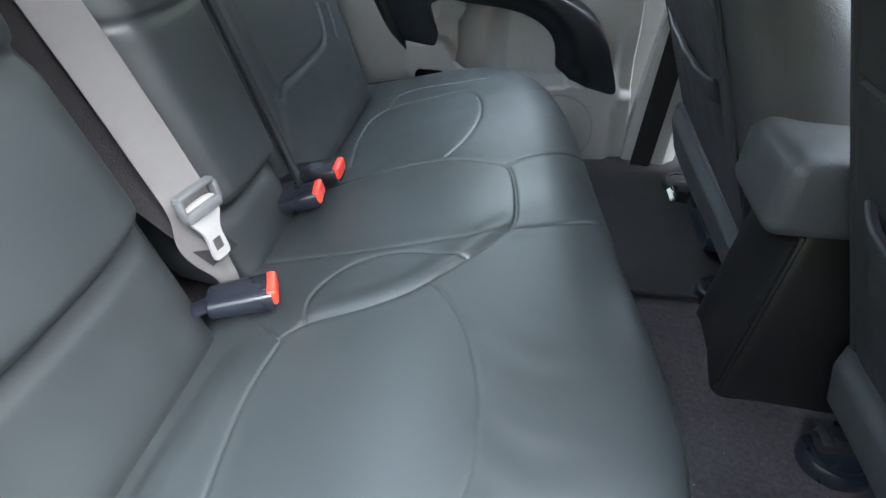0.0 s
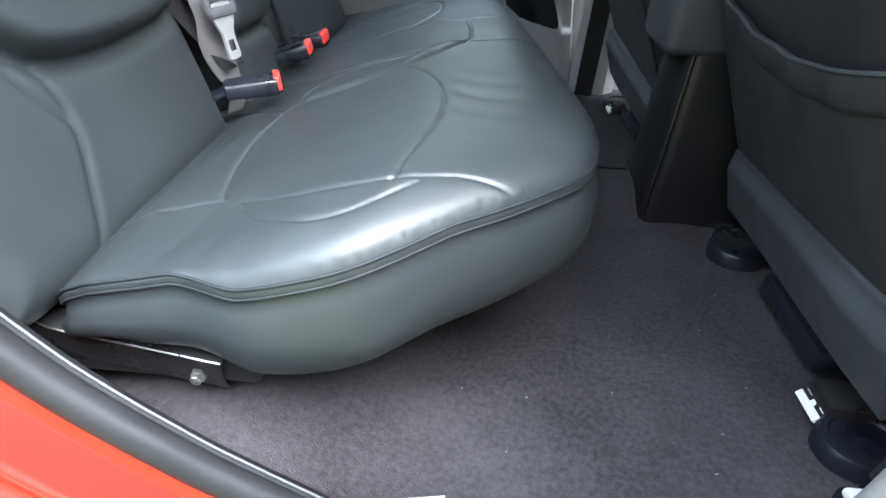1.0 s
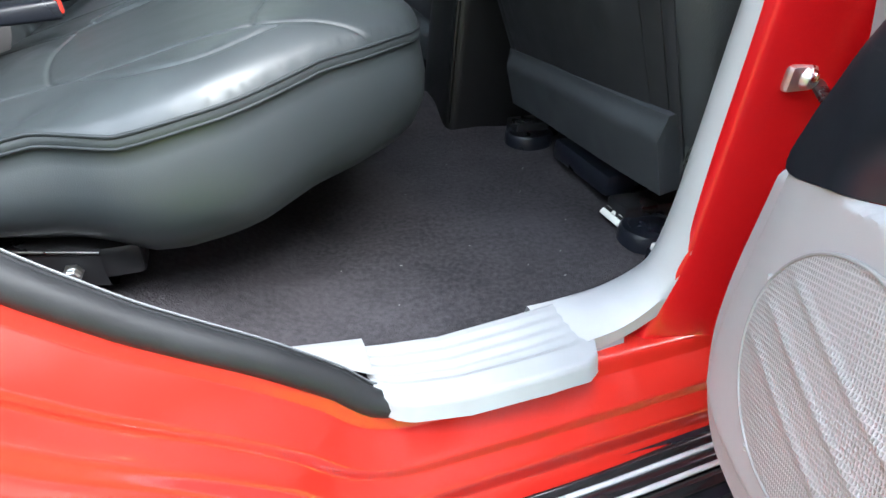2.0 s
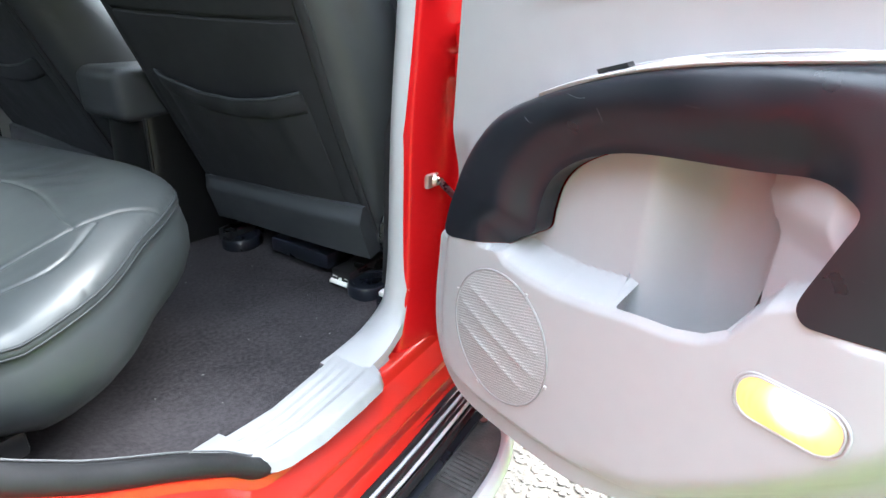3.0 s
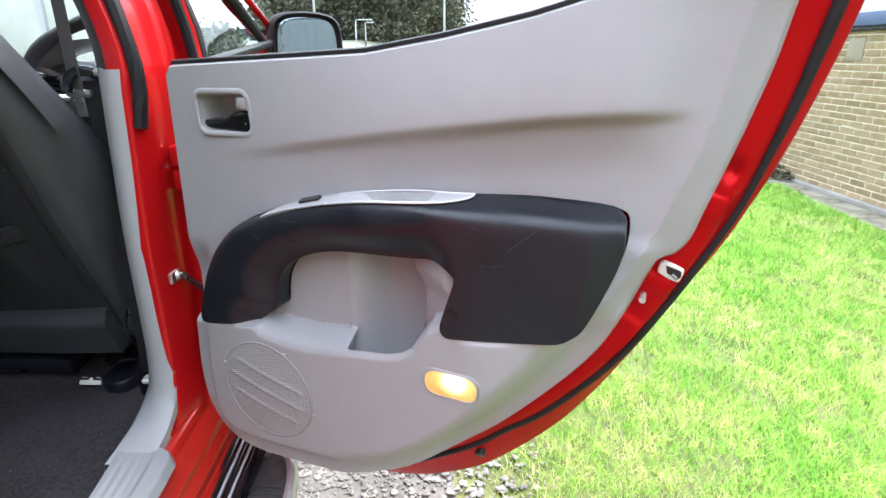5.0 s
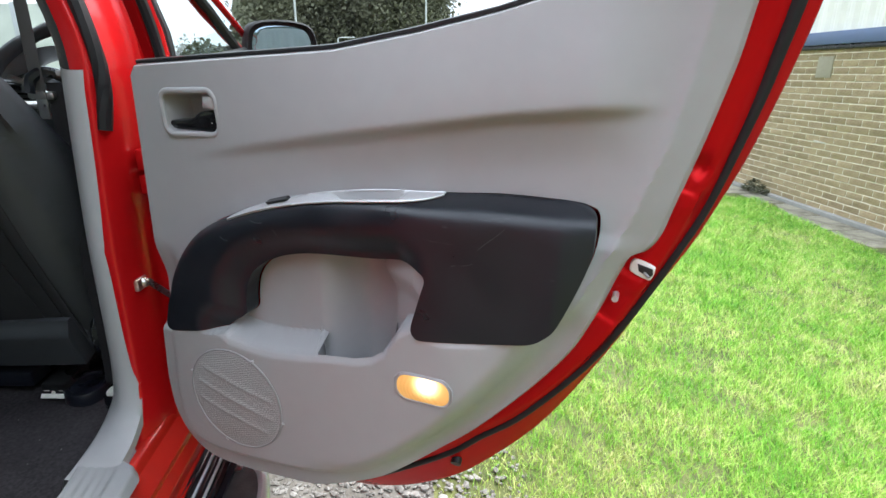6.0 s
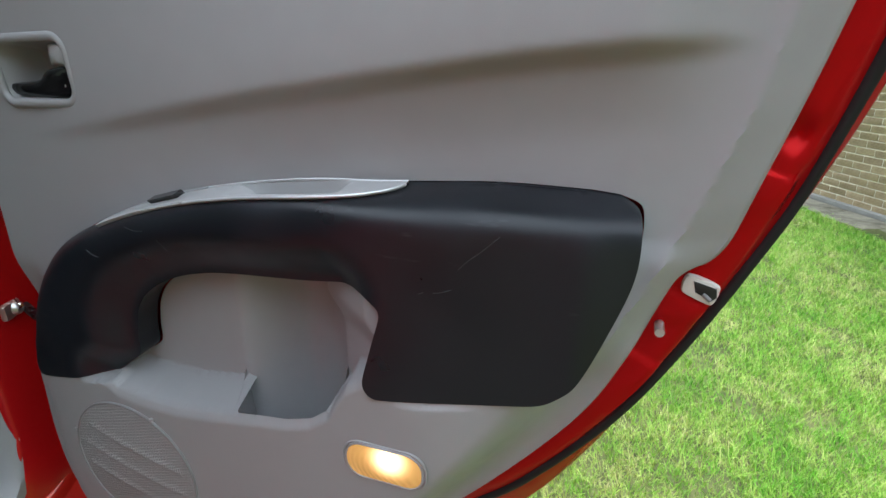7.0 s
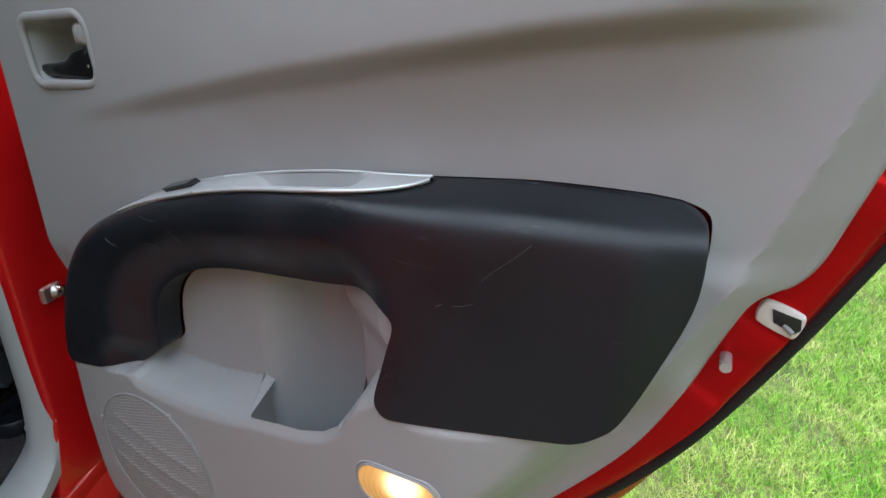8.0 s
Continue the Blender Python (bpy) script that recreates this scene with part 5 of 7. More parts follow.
# bright tube put in for the highlight along the black bracket's upper edge
part("bracket_edge_glint", tube(spline([(-0.185, 0.090, 0.790), (-0.165, 0.085, 0.779), (-0.145, 0.0835, 0.774), (-0.08, 0.0835, 0.762), (-0.018, 0.0835, 0.750)], 4), 0.0010, 6), STEEL, bench)
part("bracket_bolt", lathe([(0.012, -0.004), (0.012, 0.0), (0.009, 0.001), (0.009, 0.008), (0.007, 0.010), (0.004, 0.010), (0.004, 0.006)], 6, Matrix.Translation((-0.038, 0.080, 0.737)) @ Matrix.Scale(0.62, 4) @ Matrix.Rotation(radians(90), 4, "X")), STEEL, bench)
part("under_frame", box((-0.10, 0.66, 0.72), (0.24, 1.0, 0.03), 0.008), STEEL_BLACK, bench)


def backrest(y0, y1, z0, z1, folds, seams2, slope=0.30):
    """One backrest section; folds are (curve, height) steps, seams2 plain stitch lines."""
    ym, hw = (y0 + y1) / 2, (y1 - y0) / 2
    c = 0.045
    out = spline([(y0, z0 + c), (y0 - 0.004, (z0 + z1) / 2), (y0 + 0.004, z1 - 2 * c), (y0 + c, z1), (ym, z1 + 0.012), (y1 - c, z1), (y1 - 0.004, z1 - 2 * c), (y1 + 0.004, (z0 + z1) / 2), (y1, z0 + c), (y1 - 0.5 * c, z0), (ym, z0 - 0.004), (y0 + 0.5 * c, z0)], 7, True)

    def shape(q):
        y, z = q[:, 0], q[:, 1]
        d = dist(q, out, True)
        e = np.clip(d / 0.055, 0, 1)
        b = 0.040 * np.sqrt(np.maximum(0, 1 - (1 - e) ** 2))
        for line, hgt in folds:
            L = np.array(line)
            t = z - np.interp(y, L[:, 0], L[:, 1])
            b = b + hgt * sstep(-0.002, 0.03, t) * np.clip(d / 0.03, 0, 1) - 0.010 * np.exp(-(t / 0.010) ** 2) * np.clip(d / 0.02, 0, 1)
        for line in seams2:
            ds = dist(q, line)
            b = b - 0.0034 * np.exp(-(ds / 0.0032) ** 2) + 0.0004 * np.exp(-((ds - 0.013) / 0.009) ** 2)
        x = -0.180 - slope * (z - 0.82) + b
        return np.column_stack([x, y, z])
    M = normals2d(out)

    def ring(dx, inset):
        return lambda o, v: np.column_stack([-0.180 - slope * (o[:, 1] - 0.82) - dx, (o + M * inset)])
    return sheet(out, 0.0048, shape, rings=[ring(0.01, -0.004), ring(0.03, -0.005), ring(0.07, 0.0), ring(0.10, 0.02)])


fold_near = spline([(0.02, 1.02), (0.10, 1.005), (0.15, 0.988), (0.178, 0.971), (0.204, 0.956), (0.25, 0.947), (0.32, 0.945), (0.40, 0.949), (0.445, 0.962), (0.48, 0.985)], 5)
upper_near = spline([(0.02, 1.115), (0.25, 1.112), (0.48, 1.118)], 5)
seam_near = spline([(0.200, 0.952), (0.203, 0.916), (0.192, 0.881), (0.171, 0.846), (0.155, 0.815)], 5)
part("backrest", backrest(0.035, 0.456, 0.790, 1.32, [(fold_near, 0.022), (upper_near, 0.004)], [seam_near, spline([(0.12, 1.0), (0.165, 0.965), (0.182, 0.94), (0.198, 0.912)], 4)]), LEATHER, bench, "padded leather backrest beside the open door", sharp=70)
fold_mid = [(0.4, 0.893), (0.9, 0.893)]
seam_mid = spline([(0.53, 1.103), (0.62, 1.100), (0.71, 1.104)], 4)
part("backrest", backrest(0.530, 0.702, 0.790, 1.30, [(fold_mid, 0.018)], [seam_mid]), LEATHER, bench, "narrow leather middle backrest", sharp=70)
part("backrest", backrest(0.716, 1.13, 0.790, 1.32, [], [spline([(0.755, 1.3), (0.757, 0.97), (0.80, 0.955), (0.90, 0.952), (0.975, 0.957), (1.00, 0.99), (1.005, 1.05), (1.008, 1.3)], 5), spline([(0.757, 0.97), (0.752, 0.92), (0.727, 0.86), (0.72, 0.82)], 4), spline([(1.045, 1.25), (1.048, 1.02), (1.035, 0.95)], 4)]), LEATHER, bench, sharp=70)
part("backrest_piping", tube([(-0.136 - 0.30 * (z - 0.82), 0.709, z) for z in np.linspace(0.83, 1.3, 12)], 0.006, 8), LEATHER_PIPE, bench)

# seat belt lying between the backrests, with tongue and stop
belt = thing("seat_belt", "taupe seat belt webbing with metal tongue hanging loose", "seat belt")
web = spline([(-0.325, 0.520, 1.34), (-0.275, 0.513, 1.20), (-0.225, 0.507, 1.08), (-0.186, 0.500, 0.985), (-0.168, 0.495, 0.940), (-0.168, 0.492, 0.905), (-0.165, 0.497, 0.87), (-0.158, 0.505, 0.835), (-0.17, 0.51, 0.80)], 8)
rows = []
for i, p in enumerate(web):
    t = i / (len(web) - 1)
    half = 0.0230 * (1 - 0.45 * sstep(0.62, 0.95, t))
    turn = 0.5 * sstep(0.0, 0.6, t) + 1.0 * sstep(0.62, 1.0, t)
    rows.append([p + np.array([0.35 * math.sin(turn) * k + 0.004 * (k / half) ** 2 * 0.5 + 0.35 * k, math.cos(turn) * k, -0.10 * k]) for k in np.linspace(-half, half, 9)])
part("webbing", join(grid(rows), grid([[p - np.array([0.0022, 0, 0]) for p in r] for r in rows])), WEBBING, belt)
web2 = [np.array([-0.225 + 0.03 * k - 0.30 * (z - 0.95), 0.482 + 0.016 * k, z]) for k, z in ((0, 1.3), (0, 1.15), (0.2, 1.0), (0.8, 0.93), (1.6, 0.87))]
part("webbing_return", grid([[p + np.array([0.25 * k, k, 0]) for k in np.linspace(-0.02, 0.02, 5)] for p in spline(web2, 6)]), WEBBING_DARK, belt)
tm = Matrix.Translation((-0.150, 0.489, 0.926)) @ Matrix.Rotation(radians(-14), 4, "Z") @ Matrix.Rotation(radians(80), 4, "Y") @ Matrix.Scale(0.9, 4)
tpl = spline([(-0.030, -0.019), (-0.030, 0.019), (-0.012, 0.022), (0.010, 0.012), (0.038, 0.0125), (0.044, 0.008), (0.044, -0.008), (0.038, -0.0125), (0.010, -0.012), (-0.012, -0.022)], 4, True)


def tplace(a, b, h):
    return np.array([tuple(tm @ Vector((x, y, z))) for x, y, z in zip(a, b, h)])


slot = np.array([(0.018, -0.006), (0.018, 0.006), (0.033, 0.006), (0.033, -0.006)])
part("tongue", sheet(tpl, 0.01, lambda q: tplace(q[:, 0], q[:, 1], np.full(len(q), 0.004)), holes=[slot], rings=[lambda o, v: tplace(o[:, 0], o[:, 1], np.full(len(o), 0.0))]), BRIGHT_STEEL, belt, "zinc belt tongue with square slot")
part("tongue_cover", join(*[box(tm @ Vector((x, 0, 0.003)), (sx, 0.054, 0.013), 0.004, tm.to_3x3()) for x, sx in ((-0.020, 0.014), (-0.046, 0.006))], *[box(tm @ Vector((-0.032, y, 0.003)), (0.026, 0.007, 0.012), 0.003, tm.to_3x3()) for y in (-0.026, 0.026)]), DASH, belt)


def buckle(p, yaw, pitch):
    """A belt buckle: tapered black body, red release button in its end."""
    b = thing("seat_belt_buckle", "black belt buckle with red release button on bench", "belt buckle", "rear belt buckles")
    m = Matrix.Translation(p) @ Matrix.Rotation(radians(yaw), 4, "Z") @ Matrix.Rotation(radians(-pitch), 4, "Y") @ Matrix.Scale(0.88, 4)
    rows_b = []
    for x, hw, hh in ((-0.075, 0.018, 0.009), (-0.072, 0.021, 0.0115), (-0.03, 0.023, 0.013), (-0.004, 0.024, 0.0140), (0.0, 0.023, 0.0135)):
        ring = []
        for k in range(21):
            a = 2 * math.pi * k / 20
            c, s = math.cos(a), math.sin(a)
            ring.append(m @ Vector((x, hw * math.copysign(abs(c) ** 0.45, c), hh * math.copysign(abs(s) ** 0.45, s))))
        rows_b.append(ring)
    body = grid(rows_b)
    cap = [tuple(range(len(body[0]) - 21, len(body[0]) - 1))]
    part("body", (body[0], body[1] + cap), BLACK, b)
    part("release_button", box(m @ Vector((0.0, 0, 0.0040)), (0.012, 0.041, 0.0215), 0.004, m.to_3x3(), 3), RED_BUTTON, b)
    part("slot", box(m @ Vector((0.0025, 0, -0.0085)), (0.004, 0.028, 0.004), 0.001, m.to_3x3()), BLACK_GLOSS, b)
    part("stalk", tube([m @ Vector((-0.07, 0, 0)), m @ Vector((-0.11, 0, -0.012))], 0.011, 8, flat=0.5), BLACK, b)


buckle((-0.082, 0.467, 0.864), 22, 4)
buckle((-0.100, 0.668, 0.856), 12, 14)
buckle((-0.090, 0.728, 0.858), 4, 8)


# ---- front seats ----
def front_seat(name, label, yc, mirror, dx):
    s = thing(name, label, "car seat", "front seats")

    def bx(y, z):
        return 0.574 + dx - 0.43 * (z - 0.77)
    out = spline([(-0.240, 0.72), (-0.263, 0.85), (-0.278, 1.0), (-0.274, 1.15), (-0.252, 1.25), (-0.205, 1.33), (-0.12, 1.38), (0, 1.395), (0.12, 1.38), (0.205, 1.33), (0.245, 1.25), (0.262, 1.15), (0.268, 1.0), (0.258, 0.85), (0.238, 0.72), (0.12, 0.70), (-0.12, 0.70)], 6, True)
    lines = [spline([(-0.218, 0.72), (-0.224, 0.95), (-0.236, 1.12), (-0.240, 1.242)], 5), spline([(0.218, 0.72), (0.222, 0.95), (0.222, 1.12), (0.220, 1.245)], 5), spline([(-0.215, 1.088), (0, 1.082), (0.21, 1.086)], 4), spline([(-0.262, 1.248), (0, 1.252), (0.25, 1.248)], 4)]

    def f(q):
        y, z = q[:, 0], q[:, 1]
        d = dist(q, out, True)
        b = 0.050 * (1 - np.sqrt(np.maximum(0, 1 - (1 - np.clip(d / 0.06, 0, 1)) ** 2)))
        for ln in lines:
            b = b + 0.0035 * np.exp(-(dist(q, ln) / 0.0025) ** 2)
        b = b + 0.012 * np.exp(-((y) / 0.13) ** 2) * sstep(0.78, 1.0, z)
        return np.column_stack([bx(y, z) + b, yc + mirror * y, z])
    M = normals2d(out)

    def ring(fx, inset):
        return lambda o, v: np.column_stack([bx(0, o[:, 1]) + fx * (1 - 0.5 * sstep(0.95, 1.25, o[:, 1])), yc + mirror * (o + M * inset)[:, 0], (o + M * inset)[:, 1]])
    back = part("backrest", sheet(out, 0.009, f, extra=beside([(ln, False) for ln in lines], 0.006, 0.002), rings=[ring(0.075, -0.010), ring(0.13, -0.014), ring(0.18, -0.008), ring(0.215, 0.02), ring(0.21, 0.07), ring(0.17, 0.10)]), VINYL, s, "black leatherette backrest with stitched panels", sharp=70)
    for ln in lines[:2]:
        g = [(bx(0, z) + 0.001, yc + mirror * y, z) for y, z in ln]
        part("gusset", tube(g, 0.009, 8, flat=0.35), CLOTH, back)
    # matt cloth panel between the stitched gussets
    inner = np.vstack([lines[0], lines[1][::-1]]) * np.array([0.955, 1.0])
    inner = np.vstack([inner[:len(lines[0])], [(y, 1.252) for y in np.linspace(-0.20, 0.20, 9)], inner[len(lines[0]):]])
    cross = [(lines[2], False), (lines[3], False)]
    part("back_panel", sheet(even(inner, 0.008), 0.010, lambda q: f(q) - np.array([0.0022, 0, 0]) + np.column_stack([0.002 * np.exp(-(dist(q, lines[2]) / 0.0022) ** 2), np.zeros((len(q), 2))]), extra=beside(cross, 0.006, 0.002), rings=[lambda o, v: v + np.array([0.006, 0, 0])]), CLOTH, back, "matt black cloth back panel")
    # elastic-topped pocket
    top = lambda y: 0.958 + 0.028 * (y / 0.178) ** 2
    po = np.vstack([[(y, 0.775) for y in np.linspace(-0.178, 0.178, 20)], [(y, float(top(y))) for y in np.linspace(0.178, -0.178, 24)]])

    def pf(q):
        y, z = q[:, 0], q[:, 1]
        d = dist(q, np.vstack([po[20:], po[:1]]), False)
        side_d = np.minimum(0.180 - np.abs(y), 0.08) / 0.08
        tt = sstep(0.775, 0.955, z)
        b = 0.013 * np.sqrt(np.maximum(side_d, 0)) * (0.25 + 0.75 * tt) + 0.003
        b = (b + 0.0025 * np.sin(y * 70 + 4 * z) * tt) * (1.0 if mirror > 0 else 0.35)
        return np.column_stack([bx(y, z) - b, yc + mirror * y, z])
    pocket = part("pocket", sheet(po, 0.010, pf, rings=[lambda o, v: v + np.array([0.006, 0, 0])]), CLOTH, s, "sagging black cloth map pocket")
    hem = np.array([(y, float(top(y))) for y in np.linspace(-0.177, 0.177, 30)])
    band = [pf(np.column_stack([hem[:, 0], hem[:, 1] - d])) + np.array([-o, 0, 0]) for d, o in ((0.0, -0.004), (-0.001, 0.002), (0.004, 0.0045), (0.014, 0.0040), (0.026, 0.0045), (0.031, 0.002), (0.032, -0.003))]
    part("hem", grid(band), CLOTH, pocket)
    part("hem_piping", tube(band[1] + np.array([-0.001, 0, 0]), 0.0022, 6), VINYL, pocket)
    # skirt flap across the bottom
    so = np.vstack([[(y, 0.688 - 0.030 * (y + 0.235) / 0.47) for y in np.linspace(-0.224, 0.224, 22)], [(y, 0.790 - 0.030 * (y + 0.224) / 0.45) for y in np.linspace(0.224, -0.224, 22)]])
    part("skirt", sheet(so, 0.006, lambda q: np.column_stack([0.570 + dx - 0.33 * (q[:, 1] - 0.709) + 0.016 * sstep(0.034, 0.0, 0.790 - 0.030 * (q[:, 0] + 0.224) / 0.45 - q[:, 1]) + 0.006 * np.sin(q[:, 0] * 9), yc + mirror * q[:, 0], q[:, 1]]), rings=[lambda o, v: v + np.array([0.003, 0, 0.001]), lambda o, v: v + np.array([0.03, 0, 0.006])]), VINYL, s, "grey-black vinyl skirt flap")
    # base, recliner cover, rails
    part("seat_base", join(box((0.80 + dx, yc, 0.755), (0.44, 0.48, 0.13), 0.04, None, 4), box((0.86 + dx, yc, 0.68), (0.40, 0.40, 0.06), 0.01)), VINYL, s)
    if mirror < 0:
        part("cushion_bolster", box((0.695, yc - 0.195, 0.815), (0.24, 0.145, 0.175), 0.065, None, 5), VINYL, s)
    part("recliner_cover", join(lathe([(0.02, -0.012), (0.055, -0.008), (0.062, 0.0), (0.055, 0.010), (0.02, 0.014)], 20, Matrix.Translation((0.635 + dx, yc - mirror * 0.245, 0.735)) @ Matrix.Rotation(radians(90), 4, "X"))), BLACK, s)
    part("recliner_bolt", lathe([(0.006, -0.01), (0.007, 0.0), (0.005, 0.006)], 10, Matrix.Translation((0.596 + dx, yc - mirror * 0.248, 0.70)) @ Matrix.Rotation(radians(-90), 4, "Y")), STEEL, s)
    tip = Matrix.Rotation(radians(-48), 3, "Y")
    for k, off in ((-1, 0.146), (1, 0.188)):
        rail = part("seat_rail", box((0.80 + dx, yc + mirror * k * off, 0.622), (0.45, 0.046, 0.032), 0.005), STEEL_BLACK, s)
        if k < 0:
            # steel drawn in off-white: its sky reflection is put into the colour
            part("rail_end", join(box((0.570 + dx, yc + mirror * k * off, 0.615), (0.009, 0.042, 0.005), 0.001, tip), box((0.578 + dx, yc + mirror * k * off - 0.014, 0.624), (0.006, 0.009, 0.005), 0.001, tip), box((0.578 + dx, yc + mirror * k * off + 0.013, 0.624), (0.006, 0.012, 0.005), 0.001, tip), box((0.574 + dx, yc + mirror * k * off, 0.620), (0.006, 0.006, 0.005), 0.001, tip)), WHITE, rail, "bare steel rail end with its sky reflection painted white")
        cov_y = yc + mirror * (k * off + (-0.048 if k < 0 else -0.02))
        part("rail_cover", lathe([(0.046, -0.03), (0.046, -0.004), (0.043, 0.001), (0.036, 0.003), (0.033, 0.000), (0.02, 0.002), (0.002, 0.003)], 20, Matrix.Translation((0.603 + dx, cov_y, 0.622)) @ Matrix.Diagonal((1.0, 0.85, 0.9, 1))), BLACK, rail)
    part("under_seat_box", box((0.64 + dx, yc - mirror * 0.02, 0.635), (0.10, 0.16, 0.035), 0.008), BLACK, s)
    part("headrest", box((0.40 + dx, yc, 1.47), (0.10, 0.26, 0.17), 0.04, Matrix.Rotation(radians(-20), 3, "Y"), 4), VINYL, s)
    for k in (-0.07, 0.07):
        part("headrest_post", tube([(0.40 + dx, yc + k, 1.33), (0.39 + dx, yc + k, 1.42)], 0.006, 8), CHROME, s)
    return s


front_seat("front_seat", "black driver's seat with map pocket and skirt flap", 0.362, 1, 0.0)
front_seat("front_seat", "black passenger seat beyond the centre console", 1.000, -1, -0.070)

# centre console
rows = []
for t in np.linspace(0, 1, 10):
    z = 0.59 + 0.30 * t
    x0 = 0.462 + 0.018 * t
    hw = 0.080 - 0.012 * t
    rows.append([(x, 0.69 + y, z) for x, y in spline([(1.25, -hw), (0.70, -hw), (x0 + 0.05, -hw), (x0 + 0.012, -hw + 0.006), (x0, -hw + 0.025), (x0 - 0.004, 0), (x0, hw - 0.025), (x0 + 0.012, hw - 0.006), (x0 + 0.05, hw), (0.70, hw), (1.25, hw)], 4)])
cons = thing("centre_console", "black plastic centre console between the front seats", "console")
part("body", grid(rows), CONSOLE, cons)
part("lid", box((0.645, 0.69, 0.930), (0.41, 0.148, 0.100), 0.022, None, 5), VINYL, cons, "padded black centre armrest")
part("edge_moulding", tube([(0.472, 0.616, 0.62), (0.480, 0.619, 0.76), (0.488, 0.624, 0.885)], 0.004, 8), CONSOLE, cons)
part("handbrake", tube(spline([(0.86, 0.61, 0.90), (0.80, 0.605, 0.94), (0.70, 0.60, 0.985)], 4), [0.012] * 4 + [0.014] * 5, 10), BLACK, cons)

# driver's seat belt down the pillar
dbelt = thing("seat_belt", "charcoal front seat belt running down the pillar", "seat belt")
w2 = spline([(0.582, 0.078, 1.19), (0.575, 0.074, 1.15), (0.560, 0.072, 0.95), (0.555, 0.074, 0.75), (0.556, 0.080, 0.66)], 6)
part("webbing", grid([[p + np.array([k * -0.15, k * 0.75, 0]) for k in np.linspace(-0.0235, 0.0235, 5)] for p in w2]), WEBBING_DARK, dbelt)
w3 = spline([(0.64, 0.16, 1.58), (0.60, 0.12, 1.36), (0.575, 0.105, 1.22), (0.58, 0.11, 1.16)], 6)
part("webbing_upper", grid([[p + np.array([k * 0.55, k * 0.8, 0]) for k in np.linspace(-0.0235, 0.0235, 5)] for p in w3]), WEBBING, dbelt)
part("tongue", join(box((0.572, 0.100, 1.172), (0.012, 0.040, 0.012), 0.004), box((0.568, 0.100, 1.152), (0.004, 0.016, 0.030), 0.002)), STEEL, dbelt)
part("belt_guide", tube(spline([(0.560, 0.112, 1.176), (0.566, 0.108, 1.196), (0.574, 0.090, 1.206), (0.582, 0.066, 1.196), (0.584, 0.058, 1.170)], 4), 0.0085, 8), BLACK, dbelt)

# rubber mat in the far footwell
mat_ob = thing("floor_mat", "black rubber floor mat in the far footwell", "floor mat")
mx_, my_ = np.linspace(0.02, 0.56, 19), np.linspace(0.812, 1.262, 16)
mat_top = [[(x, y, float(floor_z(x, y)) + 0.011 - (0.008 if x in (mx_[0], mx_[-1]) or y in (my_[0], my_[-1]) else 0.0)) for x in mx_] for y in my_]
part("mat", grid(mat_top), MAT_RUBBER, mat_ob)
part("mat_rim", tube([(x, 0.820, float(floor_z(x, 0.820)) + 0.010) for x in mx_], 0.004, 8), MAT_RUBBER, mat_ob)

# far pillar trim and its belt
part("pillar_trim", grid([[(0.412 + dx2 + 0.05 * sstep(0.6, 1.3, z), y, z) for dx2, y in ((0.0, 1.335), (0.004, 1.318), (0.05, 1.308), (0.10, 1.308), (0.13, 1.335))] for z in np.linspace(0.54, 1.25, 14)]), GREY, truck)
part("far_sill_trim", box((0.30, 1.315, 0.556), (0.95, 0.05, 0.045), 0.01), GREY, truck)
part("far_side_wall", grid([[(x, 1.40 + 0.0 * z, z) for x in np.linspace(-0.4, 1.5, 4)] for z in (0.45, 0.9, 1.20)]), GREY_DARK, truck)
qo = np.vstack([opening[24:] + np.array([0.005, -0.055]), [(-0.30, 1.60), (-0.45, 1.55), (-0.45, 0.70), (-0.20, 0.66)]])
part("quarter_trim", sheet(qo, 0.05, lambda q: np.column_stack([q[:, 0], 1.318 - 0.03 * sstep(0.0, -0.3, q[:, 0]), q[:, 1]])), GREY, truck)
part("far_seal", tube(np.column_stack([opening[14:, 0] + 0.012, np.full(len(opening) - 14, 1.315), opening[14:, 1] - 0.050]), 0.010, 8), RUBBER, truck)
fb = thing("seat_belt", "charcoal belt hanging against the far pillar", "seat belt")
part("webbing", grid([[(0.455 + 0.03 * t + k, 1.295 - 0.01 * t, 0.58 + 0.70 * t) for k in np.linspace(-0.0235, 0.0235, 4)] for t in np.linspace(0, 1, 8)]), WEBBING_DARK, fb)
part("anchor", box((0.455, 1.30, 0.585), (0.05, 0.02, 0.03), 0.005), BLACK, fb)
part("far_step", box((0.53, 1.26, 0.575), (0.10, 0.05, 0.02), 0.006), GREY_LIGHT, truck)


# ---- surroundings, in world axes ----
def ground_z(x, y):
    return -0.34 * sstep(-0.2, -4.3, y) + 0.010 * np.sin(x * 3.1) * np.sin(y * 2.7) * sstep(12, 4, np.hypot(x, y))


